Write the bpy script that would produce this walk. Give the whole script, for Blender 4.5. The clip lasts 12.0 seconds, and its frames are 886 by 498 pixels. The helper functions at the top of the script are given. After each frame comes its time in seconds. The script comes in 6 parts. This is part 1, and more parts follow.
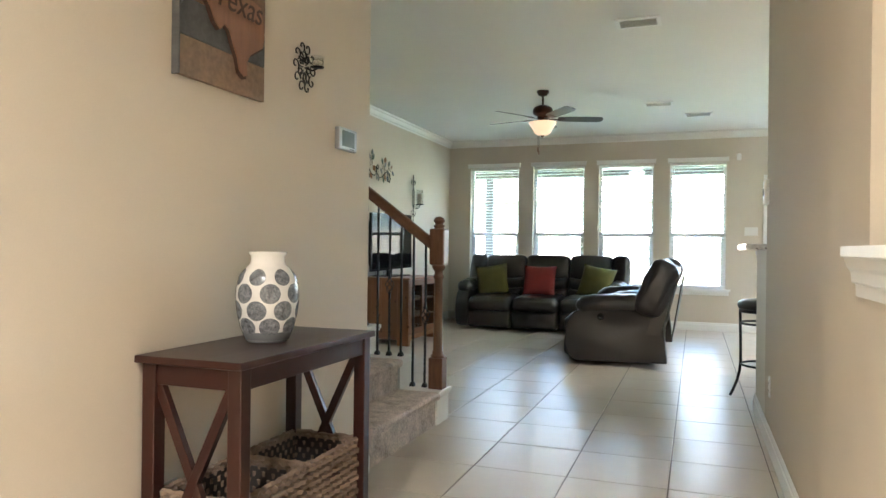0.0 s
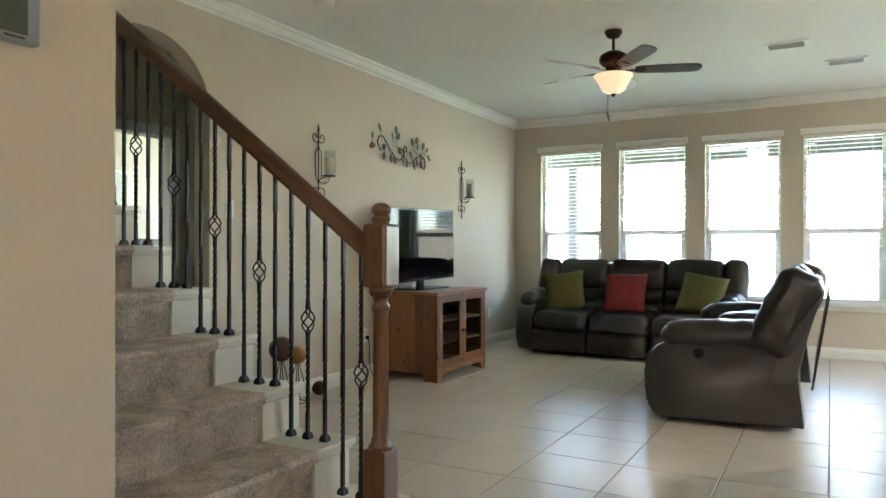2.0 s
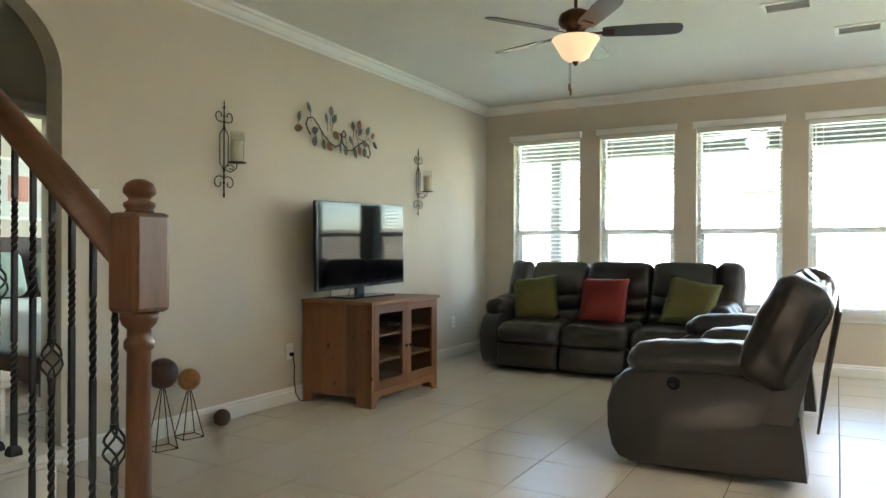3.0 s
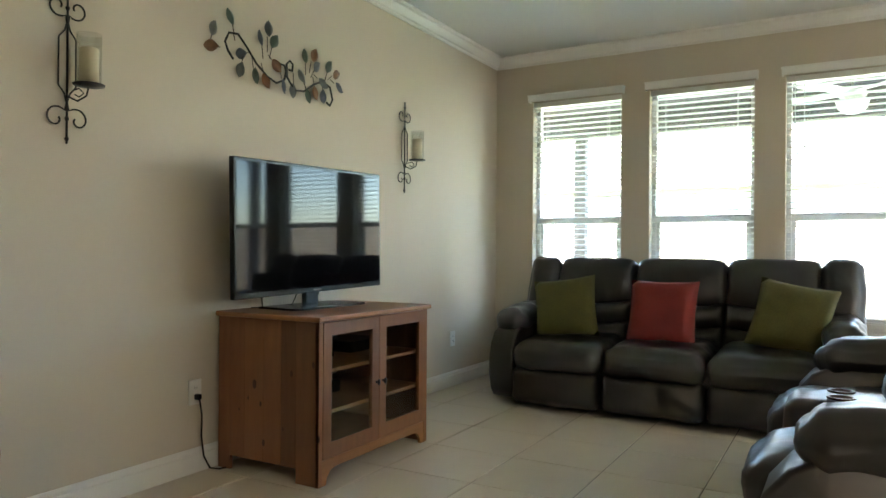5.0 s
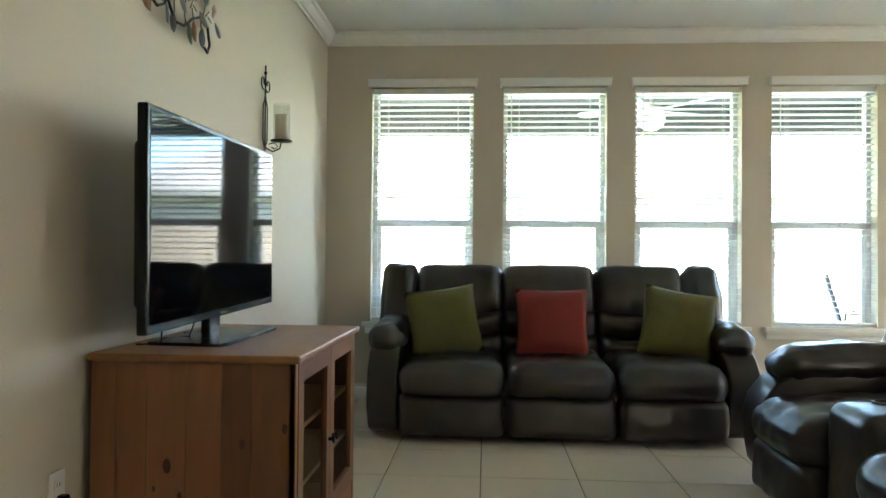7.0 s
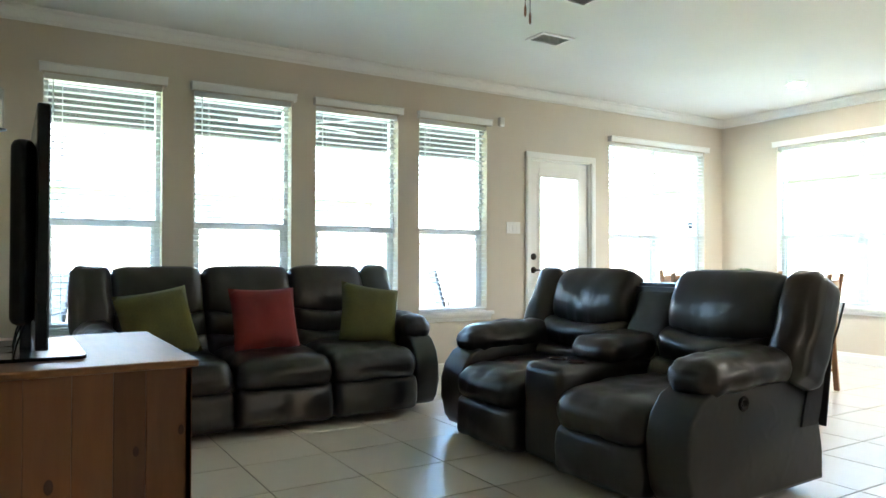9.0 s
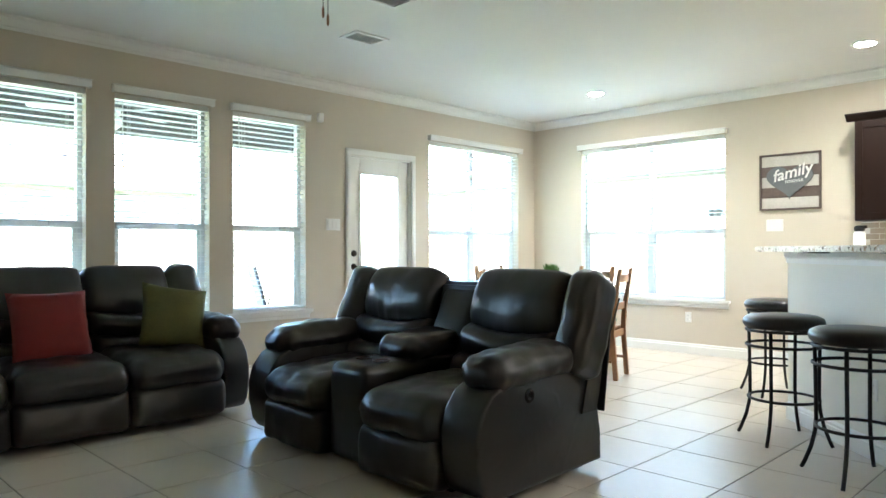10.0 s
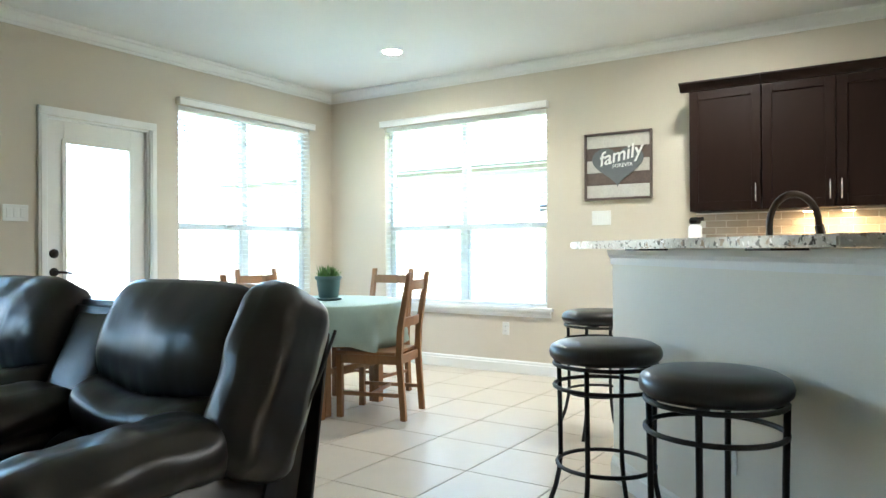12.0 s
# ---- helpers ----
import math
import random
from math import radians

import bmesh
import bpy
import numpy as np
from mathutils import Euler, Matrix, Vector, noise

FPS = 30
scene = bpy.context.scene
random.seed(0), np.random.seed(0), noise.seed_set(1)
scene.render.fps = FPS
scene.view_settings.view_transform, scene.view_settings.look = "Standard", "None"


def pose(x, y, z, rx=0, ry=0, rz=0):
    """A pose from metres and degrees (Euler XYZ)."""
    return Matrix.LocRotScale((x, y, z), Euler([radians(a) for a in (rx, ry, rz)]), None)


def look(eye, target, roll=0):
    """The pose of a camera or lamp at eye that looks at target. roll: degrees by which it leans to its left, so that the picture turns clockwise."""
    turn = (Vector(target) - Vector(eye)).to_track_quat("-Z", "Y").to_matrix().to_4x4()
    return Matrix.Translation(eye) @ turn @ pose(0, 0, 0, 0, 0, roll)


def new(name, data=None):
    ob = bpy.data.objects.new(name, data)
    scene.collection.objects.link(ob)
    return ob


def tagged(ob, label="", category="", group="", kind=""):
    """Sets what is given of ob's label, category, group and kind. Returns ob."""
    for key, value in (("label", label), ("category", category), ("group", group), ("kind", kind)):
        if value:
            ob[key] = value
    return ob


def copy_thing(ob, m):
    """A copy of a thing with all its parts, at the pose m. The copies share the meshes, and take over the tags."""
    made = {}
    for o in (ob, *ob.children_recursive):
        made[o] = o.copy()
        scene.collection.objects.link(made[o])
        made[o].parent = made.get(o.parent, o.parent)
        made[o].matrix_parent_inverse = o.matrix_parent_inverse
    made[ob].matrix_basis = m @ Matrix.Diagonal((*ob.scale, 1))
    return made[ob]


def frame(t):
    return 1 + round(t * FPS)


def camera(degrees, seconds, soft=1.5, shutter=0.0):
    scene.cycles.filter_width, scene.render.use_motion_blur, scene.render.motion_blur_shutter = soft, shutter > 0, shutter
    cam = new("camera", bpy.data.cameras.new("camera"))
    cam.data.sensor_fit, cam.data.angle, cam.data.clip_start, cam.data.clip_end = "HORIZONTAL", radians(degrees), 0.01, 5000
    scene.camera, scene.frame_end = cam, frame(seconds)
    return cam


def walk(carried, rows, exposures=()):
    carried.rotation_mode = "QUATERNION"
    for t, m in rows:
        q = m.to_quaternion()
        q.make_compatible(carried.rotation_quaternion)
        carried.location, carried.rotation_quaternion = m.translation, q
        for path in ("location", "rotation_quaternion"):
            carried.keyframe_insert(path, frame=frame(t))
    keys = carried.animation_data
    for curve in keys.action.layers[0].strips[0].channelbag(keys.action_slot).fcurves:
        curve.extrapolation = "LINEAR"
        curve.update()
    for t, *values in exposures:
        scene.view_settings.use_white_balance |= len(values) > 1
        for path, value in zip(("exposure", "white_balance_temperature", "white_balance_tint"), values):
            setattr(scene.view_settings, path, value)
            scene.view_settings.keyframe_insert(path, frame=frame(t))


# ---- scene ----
cam = camera(64.7, 12.0)
PATH = [
    (0, (1.213, 0.897, 1.103), (0.534, 2.779, 1.102), 0.7),
    (0.5, (1.22, 1.376, 1.097), (0.312, 3.158, 1.099), 0.5),
    (1, (1.188, 1.91, 1.123), (0.233, 3.667, 1.125), 0.5),
    (1.5, (1.148, 2.417, 1.149), (0.181, 4.168, 1.147), 0.1),
    (2, (1.111, 2.969, 1.139), (0.142, 4.719, 1.139), 0.1),
    (2.5, (1.099, 3.512, 1.126), (0.127, 5.26, 1.13), 0.2),
    (3, (1.091, 4.028, 1.147), (0.11, 5.77, 1.148), 0.2),
    (3.5, (0.965, 4.51, 1.128), (-0.036, 6.241, 1.131), 0.3),
    (3.7, (0.899, 4.677, 1.117), (-0.127, 6.393, 1.119), 0.3),
    (5.3, (0.053, 5.825, 1.063), (-0.91, 7.577, 1.075), 0.5),
    (5.5, (-0.068, 5.884, 1.064), (-0.964, 7.672, 1.081), 0.6),
    (6, (-0.436, 5.955, 1.055), (-1.107, 7.839, 1.078), 0.5),
    (6.5, (-0.856, 6.035, 1.051), (-1.289, 7.988, 1.082), 0.5),
    (7, (-1.235, 6.066, 1.058), (-1.358, 8.062, 1.089), 0.5),
    (7.5, (-1.561, 6.086, 1.074), (-1.252, 8.062, 1.104), 0.4),
    (7.7, (-1.693, 6.077, 1.073), (-1.209, 8.018, 1.106), 0.2),
    (9.3, (-2.314, 5.777, 1.093), (-1.196, 7.435, 1.116), 0.1),
    (9.5, (-2.304, 5.746, 1.101), (-1.134, 7.368, 1.121), -0.0),
    (10, (-2.162, 5.725, 1.131), (-0.748, 7.139, 1.136), -0.1),
    (10.5, (-1.916, 5.81, 1.109), (-0.256, 6.926, 1.109), -0.2),
    (11, (-1.509, 5.926, 1.09), (0.21, 6.948, 1.087), -0.2),
    (11.5, (-1.036, 6.075, 1.118), (0.68, 7.103, 1.113), -0.3),
    (12, (-0.508, 6.247, 1.12), (1.169, 7.336, 1.122), -0.3),
]
walk(cam, [(t, look(eye, target, roll)) for t, eye, target, roll in PATH], [(0.0, 5.58, 5720, 6), (1.5, 5.63, 5850, 7), (2.5, 5.53, 6200, 7), (5.5, 5.44, 6350, 7), (7.5, 5.53, 6050, 5), (9.5, 5.30, 5700, 5), (12.0, 4.93, 5560, 2)])

# ---- light ----
SUN_ELEVATION, SUN_AZIMUTH = radians(58), radians(215)
world = bpy.data.worlds.new("sky")
scene.world = world
world.use_nodes = True
wn = world.node_tree.nodes
sky = wn.new("ShaderNodeTexSky")
sky.sky_type, sky.sun_disc, sky.sun_elevation, sky.sun_rotation = "NISHITA", False, SUN_ELEVATION, SUN_AZIMUTH
wn["Background"].inputs["Strength"].default_value = 0.15
world.node_tree.links.new(sky.outputs[0], wn["Background"].inputs["Color"])
sun = new("sun", bpy.data.lights.new("sun", "SUN"))
sun.data.energy, sun.data.angle, sun.data.color = 4.0, radians(0.5), (1.0, 0.95, 0.88)
sun_way = Vector((math.sin(SUN_AZIMUTH) * math.cos(SUN_ELEVATION), math.cos(SUN_AZIMUTH) * math.cos(SUN_ELEVATION), math.sin(SUN_ELEVATION)))
sun.matrix_basis = look(sun_way * 30, (0, 0, 0))


def lamp(name, kind, m, watts, color=(1, 1, 1), size=0.1, size_y=None, spread=None):
    data = bpy.data.lights.new(name, kind)
    data.energy, data.color = watts, color
    if kind == "AREA":
        data.shape, data.size, data.size_y = "RECTANGLE", size, size_y or size
        if spread:
            data.spread = radians(spread)
    else:
        data.shadow_soft_size = size
    ob = new(name, data)
    ob.matrix_basis = m
    return ob


# ---- materials ----
def mat(name, color, rough=0.5, metal=0.0, var=0.12, fine=60.0, coarse=4.0, bump=0.05, stretch=(1, 1, 1), coat=0.0, piece=0.0, spec=0.5, dist=0.002):
    m = bpy.data.materials.new(name)
    m.use_nodes = True
    nt = m.node_tree
    n, l = nt.nodes, nt.links
    b = n["Principled BSDF"]
    co = n.new("ShaderNodeTexCoord")
    mp = n.new("ShaderNodeMapping")
    mp.inputs["Scale"].default_value = stretch
    l.new(co.outputs["Object"], mp.inputs["Vector"])
    vec = mp.outputs[0]
    if piece:
        inf = n.new("ShaderNodeObjectInfo")
        off = n.new("ShaderNodeVectorMath")
        off.operation = "MULTIPLY_ADD"
        comb = n.new("ShaderNodeCombineXYZ")
        for k in range(3):
            l.new(inf.outputs["Random"], comb.inputs[k])
        l.new(comb.outputs[0], off.inputs[0])
        off.inputs[1].default_value = (37, 53, 71)
        l.new(vec, off.inputs[2])
        vec = off.outputs[0]
    tex = []
    for s, d in ((fine, 6), (coarse, 4)):
        t = n.new("ShaderNodeTexNoise")
        t.inputs["Scale"].default_value, t.inputs["Detail"].default_value, t.inputs["Roughness"].default_value = s, d, 0.6
        l.new(vec, t.inputs["Vector"])
        tex.append(t)
    add = n.new("ShaderNodeMath")
    add.operation = "ADD"
    l.new(tex[0].outputs[0], add.inputs[0])
    l.new(tex[1].outputs[0], add.inputs[1])
    out = add.outputs[0]
    if piece:
        pa = n.new("ShaderNodeMath")
        pa.operation = "MULTIPLY_ADD"
        l.new(inf.outputs["Random"], pa.inputs[0])
        pa.inputs[1].default_value = piece
        l.new(out, pa.inputs[2])
        out = pa.outputs[0]
    rmp = n.new("ShaderNodeMapRange")
    rmp.inputs["From Min"].default_value, rmp.inputs["From Max"].default_value = 0.65, 1.35 + piece
    l.new(out, rmp.inputs["Value"])
    mix = n.new("ShaderNodeMix")
    mix.data_type = "RGBA"
    lo = [max(0.0, c * (1 - var)) for c in color]
    hi = [min(1.0, c * (1 + var)) for c in color]
    mix.inputs["A"].default_value, mix.inputs["B"].default_value = (*lo, 1), (*hi, 1)
    l.new(rmp.outputs[0], mix.inputs["Factor"])
    l.new(mix.outputs["Result"], b.inputs["Base Color"])
    rr = n.new("ShaderNodeMapRange")
    rr.inputs["To Min"].default_value, rr.inputs["To Max"].default_value = max(0.02, rough * 0.85), min(1.0, rough * 1.15)
    l.new(tex[1].outputs[0], rr.inputs["Value"])
    l.new(rr.outputs[0], b.inputs["Roughness"])
    b.inputs["Metallic"].default_value = metal
    b.inputs["Specular IOR Level"].default_value = spec
    b.inputs["Coat Weight"].default_value = coat
    b.inputs["Coat Roughness"].default_value = 0.15
    if bump:
        bp = n.new("ShaderNodeBump")
        bp.inputs["Strength"].default_value, bp.inputs["Distance"].default_value = bump, dist
        l.new(tex[0].outputs[0], bp.inputs["Height"])
        l.new(bp.outputs[0], b.inputs["Normal"])
    return m


def glow(name, color, strength):
    m = bpy.data.materials.new(name)
    m.use_nodes = True
    b = m.node_tree.nodes["Principled BSDF"]
    b.inputs["Base Color"].default_value = (*color, 1)
    b.inputs["Emission Color"].default_value = (*color, 1)
    b.inputs["Emission Strength"].default_value = strength
    return m


def glass(name, tint=(1, 1, 1), gloss=0.06):
    """Thin clear glazing: lets light straight through and mirrors a little of it."""
    m = bpy.data.materials.new(name)
    m.use_nodes = True
    n, l = m.node_tree.nodes, m.node_tree.links
    n.remove(n["Principled BSDF"])
    t, g, x = n.new("ShaderNodeBsdfTransparent"), n.new("ShaderNodeBsdfGlossy"), n.new("ShaderNodeMixShader")
    t.inputs["Color"].default_value = (*tint, 1)
    g.inputs["Roughness"].default_value = 0.02
    x.inputs[0].default_value = gloss
    l.new(t.outputs[0], x.inputs[1])
    l.new(g.outputs[0], x.inputs[2])
    l.new(x.outputs[0], n["Material Output"].inputs["Surface"])
    return m


M_WALL = mat("wall_paint", (0.60, 0.535, 0.435), 0.75, var=0.03, fine=220, coarse=1.2, bump=0.25, dist=0.0015, spec=0.3)
M_BAR = mat("bar_paint", (0.78, 0.745, 0.645), 0.6, var=0.03, fine=220, coarse=1.2, bump=0.3, dist=0.0015, spec=0.35)
M_CEIL = mat("ceiling_paint", (0.78, 0.77, 0.72), 0.85, var=0.03, fine=160, coarse=1.5, bump=0.35, dist=0.002, spec=0.2)
M_TRIM = mat("trim_paint", (0.80, 0.79, 0.75), 0.4, var=0.03, fine=90, coarse=3, bump=0.03)
M_GROUT = mat("grout", (0.22, 0.19, 0.16), 0.9, var=0.2, fine=80, coarse=3)
M_TILE = mat("floor_tile", (0.59, 0.522, 0.432), 0.3, var=0.05, fine=9, coarse=2.2, bump=0.012, piece=0.35, dist=0.004)
M_CARPET = mat("carpet", (0.56, 0.475, 0.40), 0.95, var=0.55, fine=95, coarse=9, bump=1.0, dist=0.012, spec=0.1)
M_CONCRETE = mat("patio_concrete", (0.5, 0.48, 0.45), 0.9, var=0.1, fine=40, coarse=1)
M_GRASS = mat("grass", (0.09, 0.13, 0.045), 0.95, var=0.4, fine=30, coarse=0.6, bump=0.6)
M_FENCE = mat("fence_wood", (0.27, 0.22, 0.175), 0.9, var=0.25, fine=30, coarse=2, stretch=(6, 6, 0.6), piece=0.4)
M_SIDING = mat("siding", (0.40, 0.36, 0.31), 0.85, var=0.1, fine=20, coarse=1)
M_SHINGLE = mat("shingle", (0.26, 0.25, 0.24), 0.95, var=0.3, fine=18, coarse=2, bump=0.4)
M_PATIO_WOOD = mat("patio_roof_paint", (0.12, 0.10, 0.085), 0.8, var=0.15)
M_VINYL = mat("window_vinyl", (0.75, 0.74, 0.70), 0.4, var=0.03, bump=0.02)
M_BLIND = mat("blind_slat", (0.80, 0.79, 0.74), 0.45, var=0.04, bump=0.02)
M_GLASS = glass("window_glass", (0.96, 0.98, 0.97))


# ---- mesh tools ----
def link(name, bm, material, parent=None, label="", smooth=False):
    me = bpy.data.meshes.new(name)
    bmesh.ops.recalc_face_normals(bm, faces=bm.faces)
    if smooth:
        for f in bm.faces:
            f.smooth = True
    bm.to_mesh(me)
    bm.free()
    for mm in (material if isinstance(material, (list, tuple)) else (material,)):
        me.materials.append(mm)
    ob = new(name, me)
    if parent is not None:
        ob.parent = parent
    if label:
        ob["label"] = label
    return ob


def part(name, bm, material, parent, label="", smooth=False):
    return link(name, bm, material, parent, label, smooth)


def thing(name, m, label, category, group="", kind=""):
    ob = new(name)
    ob.empty_display_size = 0.1
    ob.matrix_basis = m
    return tagged(ob, label, category, group, kind)


def structure(ob, label, category):
    return tagged(ob, label, category, "", "structure")


def share(name, mesh, m, parent):
    ob = new(name, mesh)
    ob.parent = parent
    ob.matrix_basis = m
    return ob


def box(bm, x0, x1, y0, y1, z0, z1, bevel=0.0, m=None, seg=2):
    r = bmesh.ops.create_cube(bm, size=1.0)
    vs = r["verts"]
    for v in vs:
        v.co = Vector(((x0 + x1) / 2 + v.co.x * (x1 - x0), (y0 + y1) / 2 + v.co.y * (y1 - y0), (z0 + z1) / 2 + v.co.z * (z1 - z0)))
    if bevel:
        es = list({e for v in vs for e in v.link_edges})
        r2 = bmesh.ops.bevel(bm, geom=es, offset=bevel, segments=seg, profile=0.5, affect="EDGES")
        vs = list({v for f in r2["faces"] for v in f.verts} | {v for v in vs if v.is_valid})
    if m is not None:
        bmesh.ops.transform(bm, matrix=m, verts=vs)
    return vs


def boxes(*specs, bevel=0.0):
    bm = bmesh.new()
    for s in specs:
        box(bm, *s, bevel=bevel)
    return bm


def tube(bm, pts, r, n=8, closed=False, caps=True, radii=None):
    pts = [Vector(p) for p in pts]
    rings, up, cnt = [], None, len(pts)
    for i, p in enumerate(pts):
        if closed:
            d = pts[(i + 1) % cnt] - pts[i - 1]
        else:
            d = pts[min(i + 1, cnt - 1)] - pts[max(i - 1, 0)]
        d.normalize()
        if up is None:
            up = d.orthogonal().normalized()
        else:
            up = (up - d * up.dot(d)).normalized()
        side = d.cross(up)
        rr = radii[i] if radii else r
        rings.append([bm.verts.new(p + (up * math.cos(a) + side * math.sin(a)) * rr) for a in [2 * math.pi * k / n for k in range(n)]])
    last = cnt if closed else cnt - 1
    for i in range(last):
        a, b = rings[i], rings[(i + 1) % cnt]
        off = 0
        if closed and i == cnt - 1:
            off = min(range(n), key=lambda o: (a[0].co - b[o].co).length)
        for k in range(n):
            bm.faces.new((a[k], a[(k + 1) % n], b[(k + 1 + off) % n], b[(k + off) % n]))
    if caps and not closed:
        bm.faces.new(rings[0][::-1])
        bm.faces.new(rings[-1])
    return bm


def lathe(bm, prof, n=24, m=None, square=None):
    """Turns a profile of (radius, z) round the z axis; closes it at both ends."""
    rings = []
    for r, z in prof:
        ring = []
        for k in range(n):
            a = 2 * math.pi * (k + 0.5) / n
            ring.append(bm.verts.new((r * math.cos(a), r * math.sin(a), z)))
        rings.append(ring)
    for a, b in zip(rings, rings[1:]):
        for k in range(n):
            bm.faces.new((a[k], a[(k + 1) % n], b[(k + 1) % n], b[k]))
    bm.faces.new(rings[0][::-1])
    bm.faces.new(rings[-1])
    if m is not None:
        bmesh.ops.transform(bm, matrix=m, verts=[v for r in rings for v in r])
    return bm


def prism(bm, poly, axis, a, b):
    """Extrudes a polygon along axis from a to b. poly: pairs in the other two axes, in x, y, z order."""
    def at(p, s):
        q = list(p)
        q.insert("xyz".index(axis), s)
        return q
    lo = [bm.verts.new(at(p, a)) for p in poly]
    hi = [bm.verts.new(at(p, b)) for p in poly]
    bm.faces.new(lo[::-1])
    bm.faces.new(hi)
    for i in range(len(poly)):
        j = (i + 1) % len(poly)
        bm.faces.new((lo[i], lo[j], hi[j], hi[i]))
    return bm


def puffy(bm, size, r, m=None, bulge=(0, 0, 0), n=6, wrinkle=0.0, seed=0.0, wscale=9.0):
    """A rounded, stuffed block centred on the origin."""
    h = [s / 2 for s in size]
    r = min(r, min(h) * 0.98)
    def coords(k):
        inner = h[k] - r
        c = [-h[k], -h[k] + r * 0.3, -h[k] + r * 0.65]
        c += [-inner + 2 * inner * i / n for i in range(n + 1)]
        c += [h[k] - r * 0.65, h[k] - r * 0.3, h[k]]
        return c
    cs = [coords(k) for k in range(3)]
    seen = {}
    def vert(p):
        key = tuple(round(v, 5) for v in p)
        if key in seen:
            return seen[key]
        q = Vector([max(-(h[k] - r), min(h[k] - r, p[k])) for k in range(3)])
        d = Vector(p) - q
        w = q + d.normalized() * r if d.length > 0 else Vector(p)
        f = [math.cos(math.pi / 2 * min(1, abs(p[k]) / h[k])) for k in range(3)]
        for k in range(3):
            if bulge[k]:
                w[k] += bulge[k] * (1 if p[k] > 0 else -1) * (abs(p[k]) / h[k]) ** 2 * f[(k + 1) % 3] ** 0.6 * f[(k + 2) % 3] ** 0.6
        if wrinkle:
            w += noise.noise_vector(Vector(p) * wscale + Vector((seed, seed * 2, seed * 3))) * wrinkle
        seen[key] = bm.verts.new(w)
        return seen[key]
    for k in range(3):
        u, v = (k + 1) % 3, (k + 2) % 3
        for s in (-1, 1):
            for i in range(len(cs[u]) - 1):
                for j in range(len(cs[v]) - 1):
                    quad = []
                    for a, b in ((i, j), (i + 1, j), (i + 1, j + 1), (i, j + 1)):
                        p = [0, 0, 0]
                        p[k], p[u], p[v] = s * h[k], cs[u][a], cs[v][b]
                        quad.append(vert(p))
                    try:
                        bm.faces.new(quad)
                    except ValueError:
                        pass
    if m is not None:
        bmesh.ops.transform(bm, matrix=m, verts=list(seen.values()))
    return bm


def wall_mesh(axis, a, b, u0, u1, z0, z1, holes=()):
    """A wall between a and b on axis ('x' or 'y'), from u0 to u1 along the other, with openings (u0, u1, z0, z1)."""
    us = sorted({u0, u1, *[h[0] for h in holes], *[h[1] for h in holes]})
    zs = sorted({z0, z1, *[h[2] for h in holes], *[h[3] for h in holes]})
    def solid(i, j):
        if not (0 <= i < len(us) - 1 and 0 <= j < len(zs) - 1):
            return False
        cu, cz = (us[i] + us[i + 1]) / 2, (zs[j] + zs[j + 1]) / 2
        return not any(h[0] < cu < h[1] and h[2] < cz < h[3] for h in holes)
    bm = bmesh.new()
    seen = {}
    def vert(s, u, z):
        key = (s, u, z)
        if key not in seen:
            seen[key] = bm.verts.new((s, u, z) if axis == "x" else (u, s, z))
        return seen[key]
    for i in range(len(us) - 1):
        for j in range(len(zs) - 1):
            if not solid(i, j):
                continue
            c = [(us[i], zs[j]), (us[i + 1], zs[j]), (us[i + 1], zs[j + 1]), (us[i], zs[j + 1])]
            for s in (a, b):
                bm.faces.new([vert(s, *p) for p in c])
            for (di, dj), p, q in (((0, -1), c[0], c[1]), ((1, 0), c[1], c[2]), ((0, 1), c[2], c[3]), ((-1, 0), c[3], c[0])):
                if not solid(i + di, j + dj):
                    bm.faces.new((vert(a, *p), vert(a, *q), vert(b, *q), vert(b, *p)))
    return bm


# ---- setting ----
XW, XE, YN, ZC = -2.46, 5.15, 11.345, 2.78
HALL_X, HALL_END = -0.29, 3.984
BAR_X, BAR_A, BAR_B = 1.62, (1.62, 6.237), (2.80, 7.41)
NORTH_WINDOWS = [(-2.109, -1.335), (-1.112, -0.341), (-0.133, 0.644), (0.86, 1.612)]
W5, W6 = (3.24, 4.816), (8.83, 10.618)
SILL, HEAD, SILL2 = 0.585, 2.364, 0.60
DOOR = (2.14, 2.96, 0.0, 2.10)
ARCH = (5.29, 6.248, 2.04, 2.47)

north = link("wall_north", wall_mesh("y", YN, YN + 0.16, XW - 0.15, XE + 0.15, 0, ZC,
    [(a, b, SILL, HEAD) for a, b in NORTH_WINDOWS] + [(*W5, SILL2, HEAD), DOOR]), M_WALL)
structure(north, "beige painted wall with a row of windows", "wall")
east = link("wall_east", wall_mesh("x", XE, XE + 0.16, 3.2, YN - 0.001, 0, ZC, [(*W6, SILL2, HEAD)]), M_WALL)
structure(east, "beige painted wall behind dining table and kitchen", "wall")
bm = wall_mesh("x", XW - 0.14, XW, 3.84, YN - 0.001, 0, ZC, [(ARCH[0], ARCH[1], 0, 2.5)])
cy, ra, rb = (ARCH[0] + ARCH[1]) / 2, (ARCH[1] - ARCH[0]) / 2, ARCH[3] - ARCH[2]
for i in range(20):
    t0, t1 = math.pi * i / 20, math.pi * (i + 1) / 20
    p0, p1 = (cy + ra * math.cos(t0), ARCH[2] + rb * math.sin(t0)), (cy + ra * math.cos(t1), ARCH[2] + rb * math.sin(t1))
    prism(bm, [p0, p1, (p1[0], 2.5), (p0[0], 2.5)], "x", XW - 0.14, XW)
structure(link("wall_west", bm, M_WALL), "beige painted wall with an arched opening", "wall")
